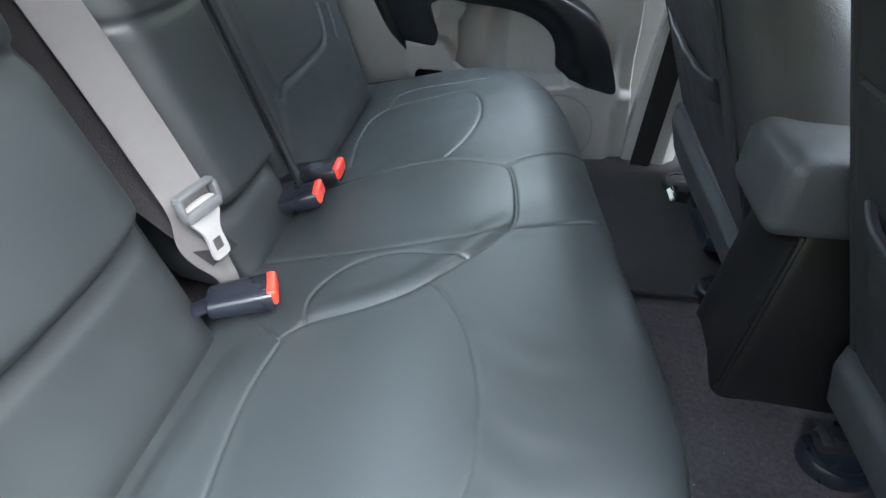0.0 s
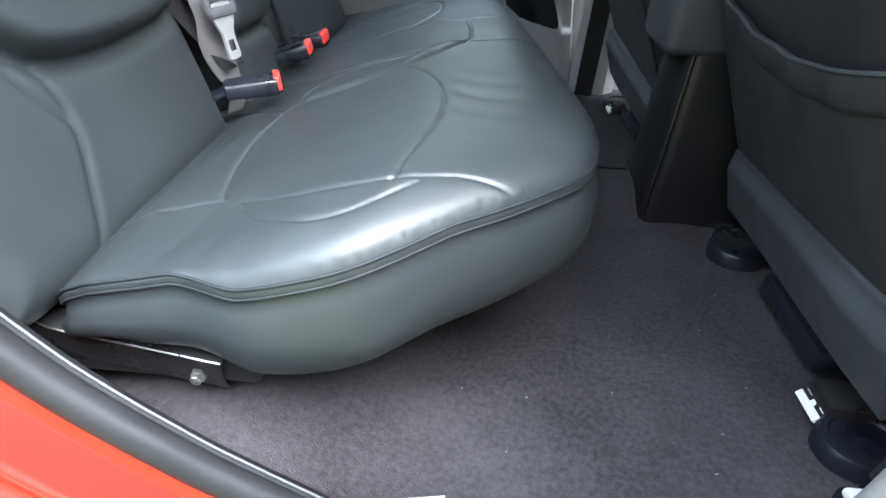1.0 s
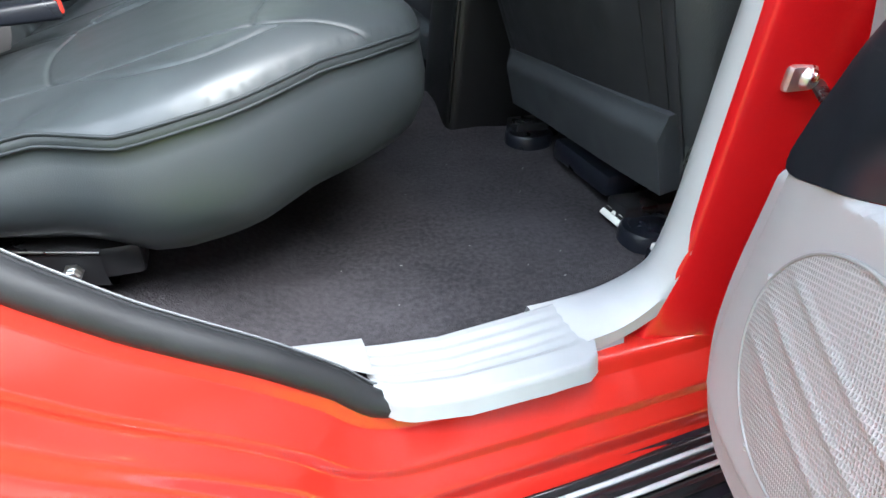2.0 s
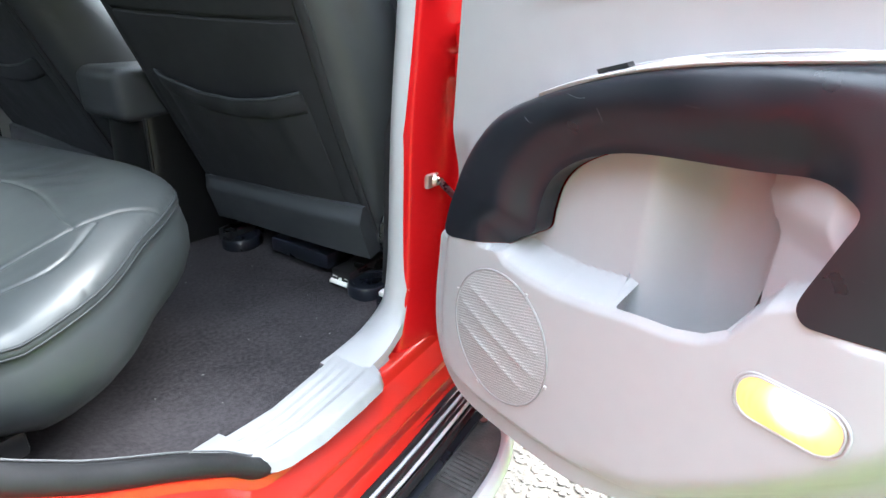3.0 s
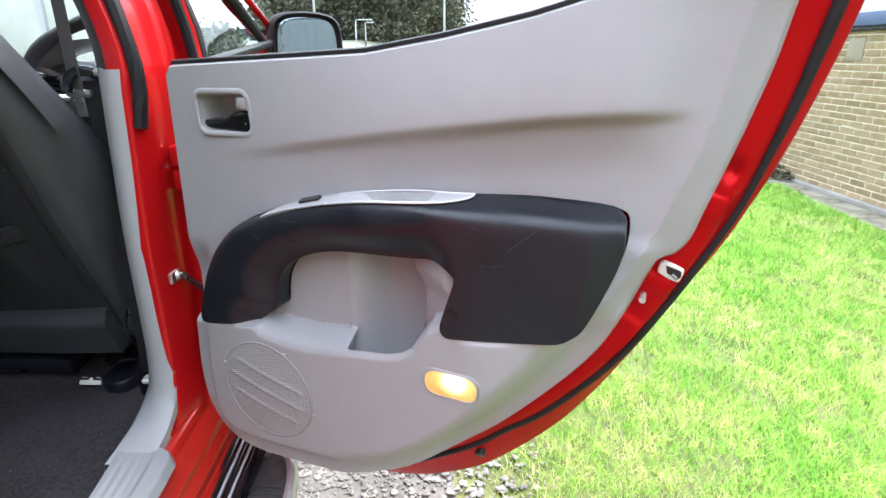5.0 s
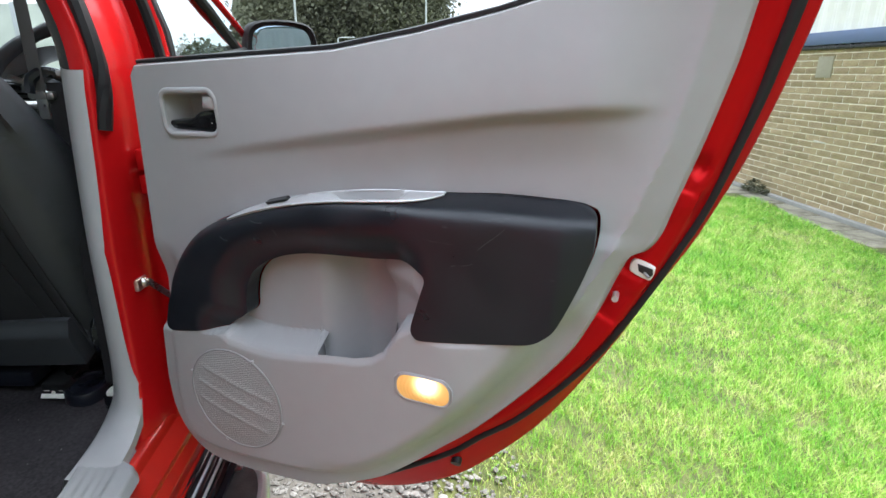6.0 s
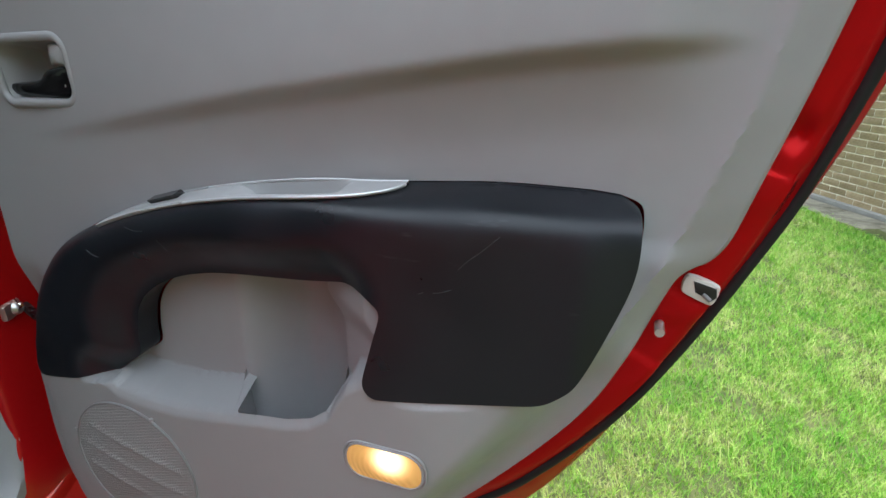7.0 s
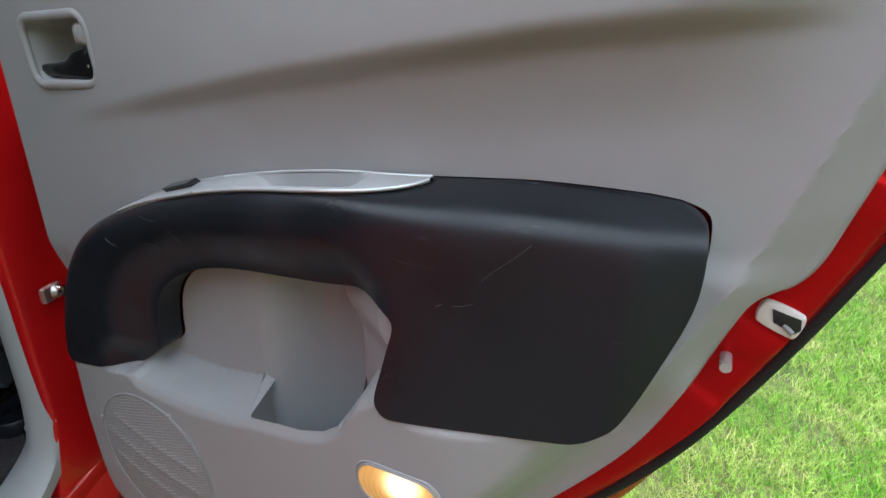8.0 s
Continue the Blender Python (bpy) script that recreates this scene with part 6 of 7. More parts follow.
def island_mix(name, cols, rough=0.6, spec=0.3, noise_scale=0.8, fine_scale=0.0, single=0.28):
    """Leaf or stone colours that change from piece to piece and in wide patches."""
    m = bpy.data.materials.new(name)
    m.use_nodes = True
    n, l = m.node_tree.nodes, m.node_tree.links
    p = n["Principled BSDF"]
    ge = n.new("ShaderNodeNewGeometry")
    tx = n.new("ShaderNodeTexNoise")
    tx.inputs["Scale"].default_value, tx.inputs["Detail"].default_value = noise_scale, 4
    l.new(ge.outputs["Position"], tx.inputs[0])
    ad = n.new("ShaderNodeMath")
    ad.operation, ad.inputs[1].default_value = "MULTIPLY_ADD", single
    l.new(ge.outputs["Random Per Island"], ad.inputs[0])
    mr = n.new("ShaderNodeMapRange")
    mr.inputs[1].default_value, mr.inputs[2].default_value, mr.inputs[4].default_value = 0.34, 0.66, 0.72
    field = tx.outputs[0]
    if fine_scale:
        t2, av = n.new("ShaderNodeTexNoise"), n.new("ShaderNodeMix")
        t2.inputs["Scale"].default_value, t2.inputs["Detail"].default_value = fine_scale, 3
        av.inputs[0].default_value = 0.5
        l.new(ge.outputs["Position"], t2.inputs[0])
        l.new(field, av.inputs[2])
        l.new(t2.outputs[0], av.inputs[3])
        field = av.outputs[0]
        mr.inputs[1].default_value, mr.inputs[2].default_value, mr.inputs[4].default_value = 0.40, 0.61, 1.0 - single
    l.new(field, mr.inputs[0])
    l.new(mr.outputs[0], ad.inputs[2])
    cr = n.new("ShaderNodeValToRGB")
    el = cr.color_ramp.elements
    while len(el) < len(cols):
        el.new(0.5)
    for i, c in enumerate(cols):
        el[i].position, el[i].color = i / (len(cols) - 1), (*c, 1)
    l.new(ad.outputs[0], cr.inputs[0])
    l.new(cr.outputs[0], p.inputs["Base Color"])
    p.inputs["Roughness"].default_value, p.inputs["Specular IOR Level"].default_value = rough, spec
    return m


GRASS = island_mix("lawn_blades", [(0.060, 0.25, 0.012), (0.19, 0.47, 0.040), (0.42, 0.59, 0.12), (0.70, 0.64, 0.32)], 0.5, noise_scale=1.1, fine_scale=9.0, single=0.5)
TURF = material("lawn_turf", (0.030, 0.046, 0.014), 0.9, base2=(0.14, 0.150, 0.055), scale=30, big=1.4, bump=0.8, bscale=120, spec=0.2)
GRAVEL = material("grey_brown_gravel", (0.075, 0.069, 0.058), 0.9, base2=(0.17, 0.16, 0.14), scale=70, big=5, bump=0.9, bscale=140, spec=0.2)
STONE = island_mix("crushed_stone", [(0.10, 0.094, 0.083), (0.17, 0.162, 0.146), (0.30, 0.29, 0.265)], 0.85, 0.25, noise_scale=14)
MORTAR = material("pale_mortar", (0.70, 0.65, 0.52), 0.95, vary=0.12, scale=40, bump=0.6, bscale=200)
FASCIA = material("blue_painted_steel", (0.080, 0.120, 0.215), 0.45, vary=0.10, scale=10)
CLAD = material("white_profiled_cladding", (0.72, 0.71, 0.65), 0.5, vary=0.06, scale=5)
PAVE = material("weathered_paving", (0.09, 0.08, 0.055), 0.85, base2=(0.27, 0.25, 0.19), scale=18, big=4, bump=0.5, bscale=120)
CONCRETE = material("grey_concrete", (0.24, 0.235, 0.215), 0.9, vary=0.2, scale=9, bump=0.4, bscale=40)
BARK = material("grey_bark", (0.10, 0.085, 0.07), 0.95, vary=0.3, scale=20, bump=0.6, bscale=30)
LEAF = island_mix("winter_woodland_leaves", [(0.068, 0.072, 0.044), (0.088, 0.090, 0.056), (0.108, 0.106, 0.072)], 0.8, 0.1, noise_scale=0.15)
HILL = material("wooded_hillside", (0.045, 0.055, 0.03), 0.95, base2=(0.12, 0.115, 0.07), scale=0.5, big=0.08, bump=0.5, bscale=1.0, spec=0.1)
UNSEEN_BANK = material("unseen_bank", (0.05, 0.060, 0.045), 0.95, base2=(0.11, 0.118, 0.085), scale=2.0, big=0.3, bump=0.5, bscale=4.0, spec=0.1)
PALE_WALL = material("pale_concrete_panels", (0.50, 0.52, 0.46), 0.9, vary=0.12, scale=3, bump=0.3, bscale=40)
VENT = material("buff_vent_block", (0.31, 0.285, 0.21), 0.9, vary=0.12, scale=30, bump=0.5, bscale=120)
GALV = material("galvanised_post", (0.42, 0.43, 0.43), 0.5, metal=0.5, vary=0.1)


def brick_material():
    m = material("buff_brick", (0.27, 0.205, 0.12), 0.9, base2=(0.42, 0.335, 0.205), scale=45, big=9, bump=0.7, bscale=160, spec=0.2)
    n, l = m.node_tree.nodes, m.node_tree.links
    p = n["Principled BSDF"]
    old = p.inputs["Base Color"].links[0].from_socket
    inf = n.new("ShaderNodeObjectInfo")
    ge = n.new("ShaderNodeNewGeometry")
    ad = n.new("ShaderNodeMath")
    ad.operation = "ADD"
    l.new(inf.outputs["Random"], ad.inputs[0])
    l.new(ge.outputs["Random Per Island"], ad.inputs[1])
    fr = n.new("ShaderNodeMath")
    fr.operation = "FRACT"
    l.new(ad.outputs[0], fr.inputs[0])
    mr = n.new("ShaderNodeMapRange")
    mr.inputs[3].default_value, mr.inputs[4].default_value = 0.84, 1.10
    l.new(fr.outputs[0], mr.inputs[0])
    mx = n.new("ShaderNodeMix")
    mx.data_type, mx.blend_type = "RGBA", "MULTIPLY"
    mx.inputs[0].default_value = 1.0
    l.new(old, mx.inputs[6])
    l.new(mr.outputs[0], mx.inputs[7])
    l.new(mx.outputs[2], p.inputs["Base Color"])
    return m


BRICK = brick_material()

# lawn: one sheet to the horizon
ax = np.concatenate([[-600, -200, -60, -20, -8], np.linspace(-4, 12, 81), [16, 24, 40, 80, 200, 600]])
ay = np.concatenate([[-600, -200, -60, -20, -10], np.linspace(-6, 4, 61), [6, 10, 20, 60, 200, 600]])
ground = solo("ground", grid([[(x, y, float(ground_z(x, y))) for x in ax] for y in ay]), TURF, "short patchy lawn sloping towards the brick building", kind="structure")

# gravel strip under and beside the truck, with a ragged edge
rg = random.Random(11)
gx = np.linspace(-4, 9, 131)
edge_y = [-0.34 + 0.07 * math.sin(x * 2.3) + 0.05 * math.sin(x * 6.1 + 1) + rg.uniform(-0.03, 0.03) for x in gx]
rows = []
for k in np.linspace(0, 1, 16):
    rows.append([(x, e + k * (3.2 - e), float(ground_z(x, e + k * (3.2 - e))) + 0.006 * float(sstep(0, 0.1, k)) + 0.002) for x, e in zip(gx, edge_y)])
gravel = solo("gravel", grid(rows), GRAVEL, "grey crushed gravel with loose stones beside the lawn", kind="structure")


def stone_mesh(rs, r):
    bm = bmesh.new()
    bmesh.ops.create_icosphere(bm, subdivisions=1, radius=1)
    sx, sy, sz = rs.uniform(0.7, 1.3), rs.uniform(0.6, 1.1), rs.uniform(0.35, 0.7)
    for v in bm.verts:
        j = rs.uniform(0.72, 1.12)
        v.co = Vector((v.co.x * sx * j, v.co.y * sy * j, v.co.z * sz * j)) * r
    bm.verts.index_update()
    out = [tuple(v.co) for v in bm.verts], [tuple(v.index for v in f.verts) for f in bm.faces]
    bm.free()
    return out


rs = random.Random(21)
kinds = [stone_mesh(rs, 1.0) for _ in range(8)]
verts, faces = [], []
for i in range(9500):
    x, y = rs.uniform(0.30, 2.3), rs.uniform(-0.62, 0.75)
    if y < -0.36 and rs.random() < (-0.36 - y) * 4.2:
        continue
    r = 0.005 + 0.010 * rs.random() ** 1.8
    v, f = kinds[rs.randrange(8)]
    a = rs.uniform(0, 6.28)
    c, s = math.cos(a) * r, math.sin(a) * r
    k = len(verts)
    zz = float(ground_z(x, y)) + 0.008 + r * 0.1
    verts += [(x + p[0] * c - p[1] * s, y + p[0] * s + p[1] * c, zz + p[2] * r) for p in v]
    faces += [tuple(j + k for j in t) for t in f]
tagged(part("gravel_chips", (verts, faces), STONE, gravel, kind="stuff", sharp=25))

# grass blades, densest where the lawn is nearest
rb = random.Random(31)
verts, faces = [], []


def blade(x, y, h, w):
    a = rb.uniform(0, 6.28)
    lean = rb.uniform(0.3, 1.5) * h
    dx, dy = math.cos(a) * w, math.sin(a) * w
    b = rb.uniform(0, 6.28)
    lx, ly = math.cos(b) * lean, math.sin(b) * lean
    z = float(ground_z(x, y))
    k = len(verts)
    verts.extend([(x - dx, y - dy, z - 0.004), (x + dx, y + dy, z - 0.004), (x + dx * 0.7 + lx * 0.4, y + dy * 0.7 + ly * 0.4, z + h * 0.6), (x - dx * 0.7 + lx * 0.4, y - dy * 0.7 + ly * 0.4, z + h * 0.6), (x + lx, y + ly, z + h)])
    faces.extend([(k, k + 1, k + 2, k + 3), (k + 3, k + 2, k + 4)])


for i in range(210000):
    t = rb.random() ** 1.25
    x = 0.22 + 6.53 * t
    if x < 0.9 and rb.random() > sstep(0.25, 0.85, x + 0.25 * noise.noise(Vector((x * 5, y * 5, 2.0)))):
        continue
    y = rb.uniform(-0.30, -1.0 - 0.75 * x) if x < 4 else rb.uniform(-0.3, -4.0)
    if y < -4.0:
        continue
    clump = noise.noise(Vector((x * 1.6, y * 1.6, 0.3)))
    if y > -0.75 and rb.random() > sstep(-0.22, -0.75, y):
        continue
    if noise.noise(Vector((x * 4.5, y * 4.5, 7.0))) < -0.33 and rb.random() < 0.55:
        continue
    h = (0.014 + 0.026 * rb.random()) * (1 + 0.55 * clump) * (1 + 0.08 * x)
    blade(x, y, h, rb.uniform(0.0006, 0.0012) * (1 + 0.22 * x))
part("grass", (verts, faces), GRASS, ground, kind="stuff", sharp=180)

# brick building beyond the lawn
W0, WD = Vector((4.90, -4.543, -0.34)), Vector((0.9933, 0.1155, 0))
WN = Vector((-0.1155, 0.9933, 0))
wall_m = Matrix((( WD.x, WN.x, 0, W0.x), (WD.y, WN.y, 0, W0.y), (0, 0, 1, W0.z), (0, 0, 0, 1)))
# the long unseen run and tall cladding are added to cut near-side skylight
brick_wall = new("wall_north", mesh_of("wall_north", box((-1.5, -0.113, 0.93), (21.0, 0.22, 1.86), 0), MORTAR))
brick_wall.matrix_world = wall_m
tagged(brick_wall, "buff brick wall of a low building with pale mortar", kind="structure")
# the thin black strip is the fascia's shadow, put in as a solid
for nm, c, s, mt, lb in [("fascia", (-1.5, 0.02, 1.915), (21.0, 0.10, 0.135), FASCIA, "blue steel eaves fascia above the brick wall"), ("eaves_shadow", (-1.5, 0.010, 1.822), (21.0, 0.030, 0.050), BLACK, "black strip put in as the shadow under the eaves fascia"), ("plinth", (-1.5, 0.035, 0.02), (21.0, 0.08, 0.06), CONCRETE, "pale concrete strip along the wall foot")]:
    o = new(nm, mesh_of(nm, box(c, s, 0.004), mt))
    o.matrix_world = wall_m
    tagged(o, lb, kind="structure")
rows = []
for z in (1.97, 5.0):
    rows.append([(-12 + 0.05 * i, 0.03 - (0.03 if i % 4 in (0, 1) else 0.0), z) for i in range(420)])
clad = new("cladding", mesh_of("cladding", grid(rows), CLAD, 20))
clad.matrix_world = wall_m
tagged(clad, "white profiled metal wall cladding above the fascia", kind="structure")
vent = new("wall_vent", mesh_of("wall_vent", box((1.60, 0.002, 1.61), (0.24, 0.016, 0.23), 0.003), VENT))
vent.matrix_world = wall_m
tagged(vent, "flat concrete block set in the brick wall", "wall vent")

part("paint_mark", box((1.44, 0.005, 0.792), (0.19, 0.004, 0.012), 0.0015, Matrix.Rotation(radians(-3), 3, "Y")), WHITE, brick_wall, "white smear of paint on the bricks")

# paving beside the wall
pave = new("pavement", mesh_of("pavement", box((-1.5, 0.26, -0.05), (21.0, 0.44, 0.10), 0), MORTAR))
pave.matrix_world = wall_m
tagged(pave, "dark weathered paving slabs along the wall", kind="structure")
rp = random.Random(4)
slab_mesh = mesh_of("paving_slab", box((0, 0, 0), (0.592, 0.40, 0.05), 0.008), PAVE)
for i in range(34):
    o = new("paving_slab", slab_mesh)
    o.parent = pave
    o.matrix_basis = pose(-11.2 + 0.6 * i, 0.272 + rp.uniform(-0.006, 0.006), -0.017 + rp.uniform(0, 0.006), rp.uniform(-0.6, 0.6), rp.uniform(-0.6, 0.6), rp.uniform(-0.4, 0.4))

# distance: wooded hillside, trees, street lamps, shed, retaining wall, parked cars
rows = []
for i, d in enumerate(np.linspace(60, 150, 12)):
    rows.append([(d * math.cos(radians(a)), d * math.sin(radians(a)), -0.5 + (d - 60) * 0.56 * float(sstep(3.0, 9.0, a) * sstep(23.5, 20.0, a)) * (1 + 0.25 * math.sin(a * 0.9 + d * 0.05))) for a in np.linspace(2, 24, 40)])
solo("backdrop", grid(rows), HILL, "distant wooded hillside beyond the yard", kind="structure")


# unseen rising ground behind and beside the truck, added to block low skylight
rows = []
for d in np.linspace(10, 40, 10):
    rows.append([(d * math.cos(radians(a)), d * math.sin(radians(a)), -0.5 + (d - 10) * (0.95 - 0.47 * float(sstep(120, 150, a)) + 0.30 * float(sstep(165, 200, a))) * (1 + 0.18 * math.sin(a * 0.11) + 0.10 * math.sin(a * 0.37 + d))) for a in np.linspace(50, 305, 110)])
solo("backdrop", grid(rows), UNSEEN_BANK, "unseen bank added round the yard to block low skylight", kind="structure")


def tree(seed, h, label):
    r = random.Random(seed)
    t = thing("tree", label, "tree", "woodland trees", truck=False)
    tr = [(0, 0, -0.6)]
    for k in range(6):
        tr.append((tr[-1][0] + r.uniform(-0.25, 0.25), tr[-1][1] + r.uniform(-0.25, 0.25), h * (k + 1) / 7))
    limbs = [tube(tr, [0.26 * (1 - 0.13 * k) for k in range(7)], 8)]
    tips = []
    for k in range(16):
        base = tr[r.randrange(2, 7)]
        a, ln = r.uniform(0, 6.28), h * r.uniform(0.16, 0.34)
        end = (base[0] + ln * math.cos(a), base[1] + ln * math.sin(a), base[2] + ln * r.uniform(0.2, 0.8))
        mid = tuple((p + q) / 2 + r.uniform(-0.15, 0.15) for p, q in zip(base, end))
        limbs.append(tube([base, mid, end], [0.07, 0.045, 0.015], 5))
        tips += [end, mid]
    part("trunk", join(*limbs), BARK, t)
    v, f = [], []
    for cpt in tips:
        for j in range(190):
            p = Vector(cpt) + Vector((r.gauss(0, 0.75), r.gauss(0, 0.75), r.gauss(0, 0.6)))
            s = r.uniform(0.09, 0.23)
            q1, q2 = Vector((r.uniform(-1, 1), r.uniform(-1, 1), r.uniform(-1, 1))) * s, Vector((r.uniform(-1, 1), r.uniform(-1, 1), r.uniform(-1, 1))) * s
            k = len(v)
            v += [tuple(p), tuple(p + q1), tuple(p + q1 + q2), tuple(p + q2)]
            f.append((k, k + 1, k + 2, k + 3))
    part("crown", (v, f), LEAF, t, sharp=180)
    return t


protos = [tree(71, 9.0, "bare-looking woodland tree with olive crown on hillside"), tree(72, 11.0, "tall dark woodland tree at the yard's edge")]
rt = random.Random(9)
spots = []
for i in range(34):
    a, d = rt.uniform(5.2, 19.5) if i > 3 else 4.6 + 0.7 * i, rt.uniform(44, 74)
    spots.append((d * math.cos(radians(a)), d * math.sin(radians(a)), (d - 60) * 0.33 if d > 60 else -0.4))
for i, (x, y, z) in enumerate(spots):
    m = Matrix.Translation((x, y, z)) @ Matrix.Rotation(rt.uniform(0, 6.28), 4, "Z")
    if i < 2:
        protos[i].matrix_world = m
    else:
        copy_thing(protos[i % 2], m)


bush = thing("bush", "dark green rounded bush beyond the yard", "bush", truck=False)
rv = random.Random(3)
v, f = [], []
for j in range(5200):
    a, b, r = rv.uniform(0, 6.28), math.asin(rv.uniform(0, 1)), rv.uniform(0.75, 1.0) * (1 + 0.12 * math.sin(5 * rv.random()))
    p = Vector((19.0 + 1.6 * r * math.cos(a) * math.cos(b), 8.9 + 1.35 * r * math.sin(a) * math.cos(b), -0.35 + 2.5 * r * math.sin(b)))
    q1, q2 = Vector((rv.gauss(0, 1), rv.gauss(0, 1), rv.gauss(0, 1))) * 0.06, Vector((rv.gauss(0, 1), rv.gauss(0, 1), rv.gauss(0, 1))) * 0.06
    k = len(v)
    v += [tuple(p), tuple(p + q1), tuple(p + q1 + q2), tuple(p + q2)]
    f.append((k, k + 1, k + 2, k + 3))
part("foliage", (v, f), LEAF, bush, sharp=180)
part("stem", tube([(19.0, 8.9, -0.5), (19.05, 8.9, 0.4), (19.0, 8.95, 1.2)], [0.09, 0.07, 0.03], 8), BARK, bush)


weed = thing("weed_clump", "dark green weeds growing at the wall foot", "weed", truck=False)
weed.matrix_world = wall_m @ Matrix.Translation((2.32, 0.10, 0.03))
v, f = [], []
for j in range(420):
    a, rr, hh = rv.uniform(0, 6.28), 0.20 * math.sqrt(rv.random()), rv.random()
    p = Vector((rr * 1.3 * math.cos(a), rr * 0.5 * math.sin(a), 0.01 + 0.17 * hh * (1 - (rr / 0.22) ** 2)))
    q1, q2 = Vector((rv.gauss(0, 1), rv.gauss(0, 1), rv.gauss(0, 0.6))) * 0.012, Vector((rv.gauss(0, 1), rv.gauss(0, 1), rv.gauss(0, 0.6))) * 0.012
    k = len(v)
    v += [tuple(p - q1), tuple(p + q2), tuple(p + q1), tuple(p - q2)]
    f.append((k, k + 1, k + 2, k + 3))
part("leaves", (v, f), LEAF, weed, sharp=180)
for j in range(5):
    part("stalk", tube([(0.05 * (j - 2), 0.0, -0.03), (0.06 * (j - 2), 0.01, 0.07), (0.075 * (j - 2), 0.0, 0.12)], 0.003, 5), LEAF, weed)


def street_lamp(x, y, h, two):
    t = thing("street_lamp", "grey steel street lamp column in the yard", "street lamp", "street lamps", truck=False)
    part("column", tube([(x, y, -0.6), (x, y, h * 0.5), (x, y, h)], [0.06, 0.05, 0.035], 8), GALV, t)
    part("arm", tube(spline([(x, y, h), (x - 0.02, y - 0.15, h + 0.05), (x, y - (0.6 if two else 0.3), h + 0.06)], 4), 0.025, 6), GALV, t)
    part("head", box((x, y - (0.75 if two else 0.4), h + 0.05), (0.12, 0.3, 0.07), 0.02), GALV, t)


street_lamp(31.0, 6.9, 2.9, True)
street_lamp(36.0, 7.45, 3.02, False)
street_lamp(30.0, 2.05, 6.5, True)
street_lamp(26.0, 7.6, 6.5, True)

shed = thing("shed", "long pale grey shed with low roof", "building", truck=False)
part("wall", box((38, 14.0, 0.7), (8, 13, 2.6), 0.02), CLAD, shed)
part("roof", grid([[(x, y, 2.0 + 0.7 * (1 - abs(y - 14.0) / 6.8)) for y in np.linspace(7.2, 20.8, 9)] for x in (33.8, 42.2)]), CONCRETE, shed)
for k in range(4):
    part("door", box((33.98, 9.6 + 3.0 * k, 0.4), (0.05, 1.6, 1.9), 0.02), GALV, shed)

ret = thing("retaining_wall", "grey concrete retaining wall with posts beyond windscreen", "wall", truck=False)
part("wall", box((13.0, 13.0, 1.1), (0.3, 10.4, 3.2), 0.03), PALE_WALL, ret)
for k in range(6):
    part("post", box((12.82, 8.2 + 1.9 * k, 1.1), (0.12, 0.14, 3.25), 0.01), GALV, ret)
for k in range(4):
    part("rail", tube([(12.8, 7.8, 2.80 + 0.18 * k), (12.8, 18.2, 2.80 + 0.18 * k)], 0.012, 6), GALV, ret)


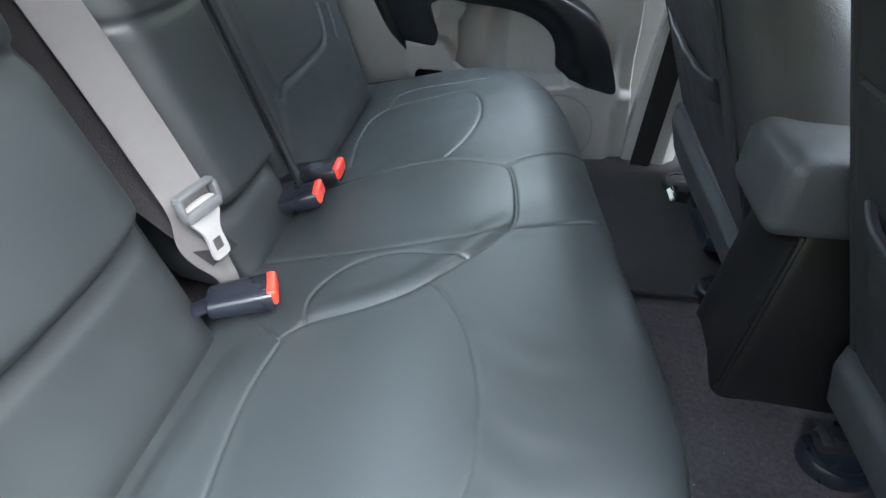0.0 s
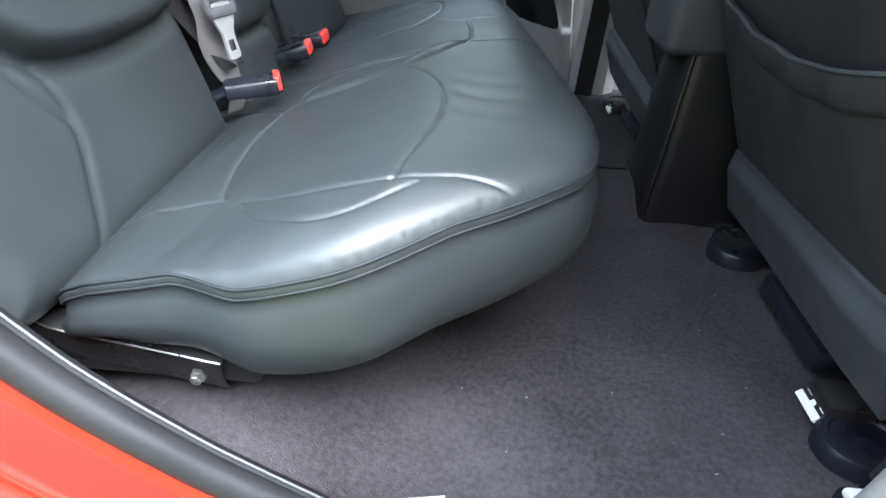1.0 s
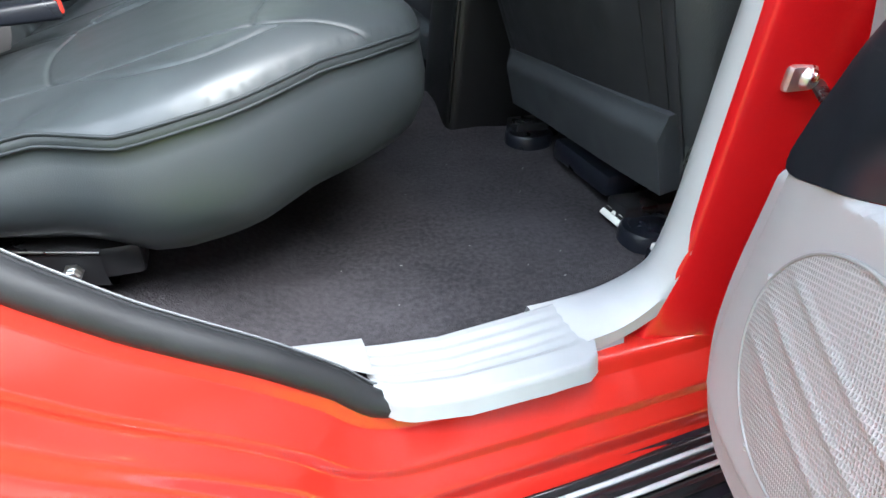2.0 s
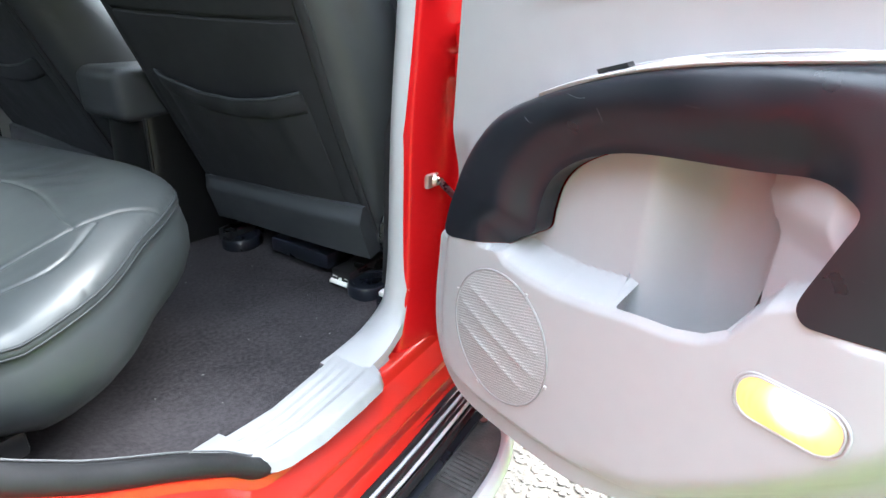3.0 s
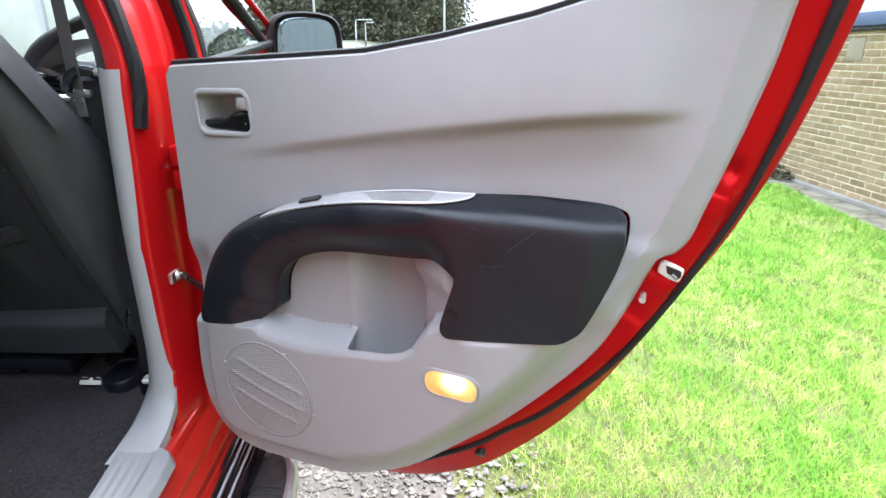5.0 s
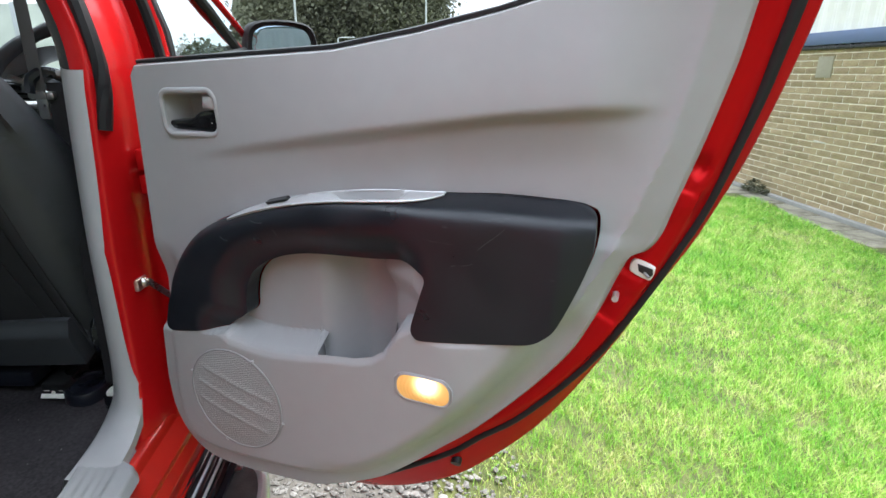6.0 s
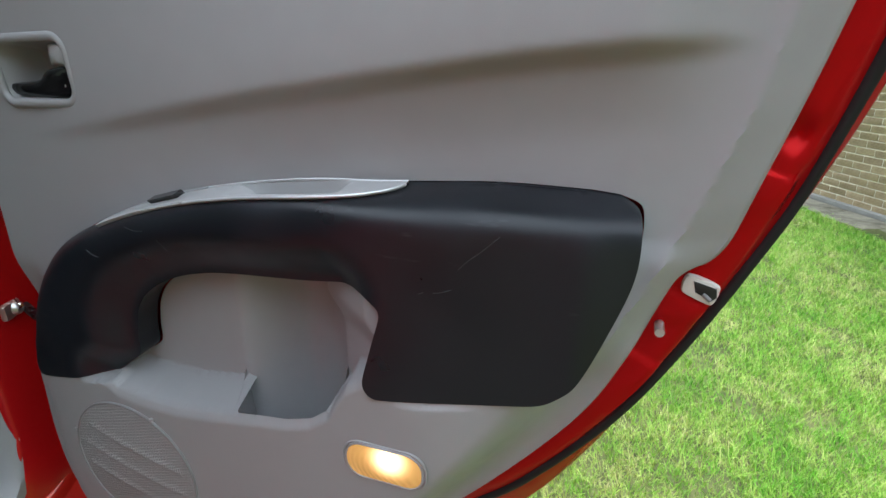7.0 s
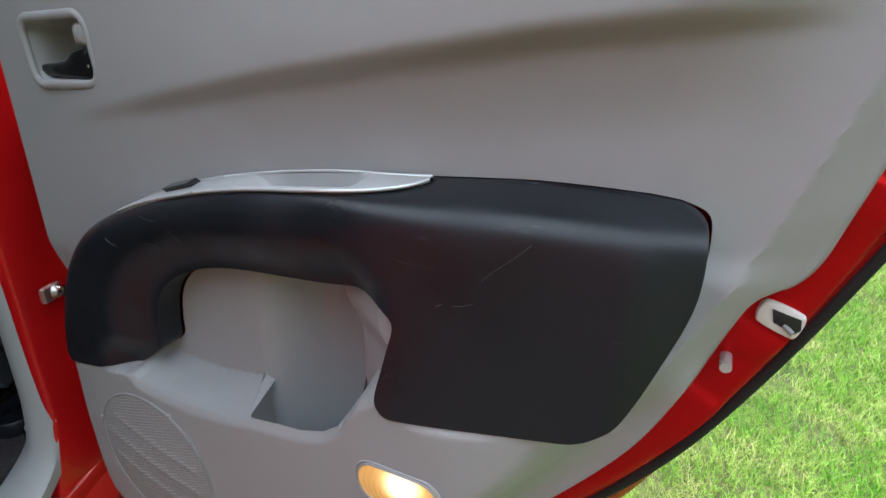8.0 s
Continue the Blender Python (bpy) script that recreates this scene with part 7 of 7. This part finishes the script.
def parked_car(x, y, paint, label):
    t = thing("parked_car", label, "car", "parked cars", truck=False)
    rows_c = []
    for xx, w, z0, z1 in ((-2.1, 0.70, 0.35, 0.62), (-2.0, 0.82, 0.25, 0.85), (-1.2, 0.86, 0.2, 0.95), (0.0, 0.87, 0.2, 0.96), (1.6, 0.86, 0.2, 0.98), (2.0, 0.80, 0.25, 0.9), (2.1, 0.7, 0.35, 0.7)):
        rows_c.append([(x + xx, y + w * c, -0.4 + (z0 + z1) / 2 + (z1 - z0) / 2 * s) for c, s in [(math.copysign(abs(math.cos(a)) ** 0.4, math.cos(a)), math.copysign(abs(math.sin(a)) ** 0.4, math.sin(a))) for a in np.linspace(0, 2 * math.pi, 25)]])
    part("body", grid(rows_c), paint, t)
    cab = []
    for xx, w, z in ((-1.15, 0.78, 0.93), (-0.45, 0.66, 1.40), (0.9, 0.66, 1.42), (1.75, 0.74, 0.95)):
        cab.append([(x + xx, y + w * k, -0.4 + (z if abs(k) < 1 else 0.93)) for k in (-1, -0.9, -0.4, 0.4, 0.9, 1)])
    part("cabin", grid(cab), BLACK_GLOSS, t)
    part("roof", grid([[(x + xx, y + w * k, -0.4 + z) for k in (-0.9, -0.4, 0.4, 0.9)] for xx, w, z in ((-0.42, 0.67, 1.42), (0.2, 0.68, 1.45), (0.9, 0.67, 1.44))]), paint, t)
    for xx in (-1.3, 1.3):
        for s in (-0.82, 0.82):
            wh = part("wheel", lathe([(0.1, -0.1), (0.3, -0.1), (0.32, -0.06), (0.32, 0.06), (0.3, 0.1), (0.1, 0.1)], 18, Matrix.Translation((x + xx, y + s, -0.08)) @ Matrix.Rotation(radians(90), 4, "X")), RUBBER, t)
            part("rim", lathe([(0.02, -0.105), (0.19, -0.105), (0.19, 0.105), (0.02, 0.105)], 12, Matrix.Translation((x + xx, y + s, -0.08)) @ Matrix.Rotation(radians(90), 4, "X")), GALV, wh)


parked_car(27.0, 4.6, CLAD, "white car parked in the far yard")
parked_car(29.5, 2.0, CLAD, "white van-like car parked beside lamp column")

# bricks: the stretch that the lawn looks onto as single bricks, the rest joined
rk = random.Random(17)
brick_meshes = []
for k in range(5):
    bmv, bmf = box((0, 0, 0), (0.2145, 0.03, 0.0645), 0.004, None, 1)
    bmv = [tuple(c + rk.uniform(-0.0012, 0.0012) for c in p) for p in bmv]
    brick_meshes.append(mesh_of("brick", (bmv, bmf), BRICK))
bv, bf = [], []
count = 0
for row in range(24):
    for col in range(-52, 39):
        s = col * 0.225 + (0.1125 if row % 2 else 0.0)
        z = 0.070 + row * 0.075
        if 0.0 <= s < 2.6 and count < 298:
            o = new("brick", brick_meshes[rk.randrange(5)])
            o.parent = brick_wall
            o.matrix_basis = pose(s, -0.012 + rk.uniform(-0.0012, 0.0012), z, 0, rk.uniform(-0.25, 0.25), rk.uniform(-0.3, 0.3))
            count += 1
        else:
            v, f = box((s, -0.012 + rk.uniform(-0.0012, 0.0012), z), (0.2145, 0.03, 0.0645), 0.0035, None, 1)
            k = len(bv)
            bv += v
            bf += [tuple(i + k for i in t) for t in f]
part("brickwork", (bv, bf), BRICK, brick_wall, kind="stuff")
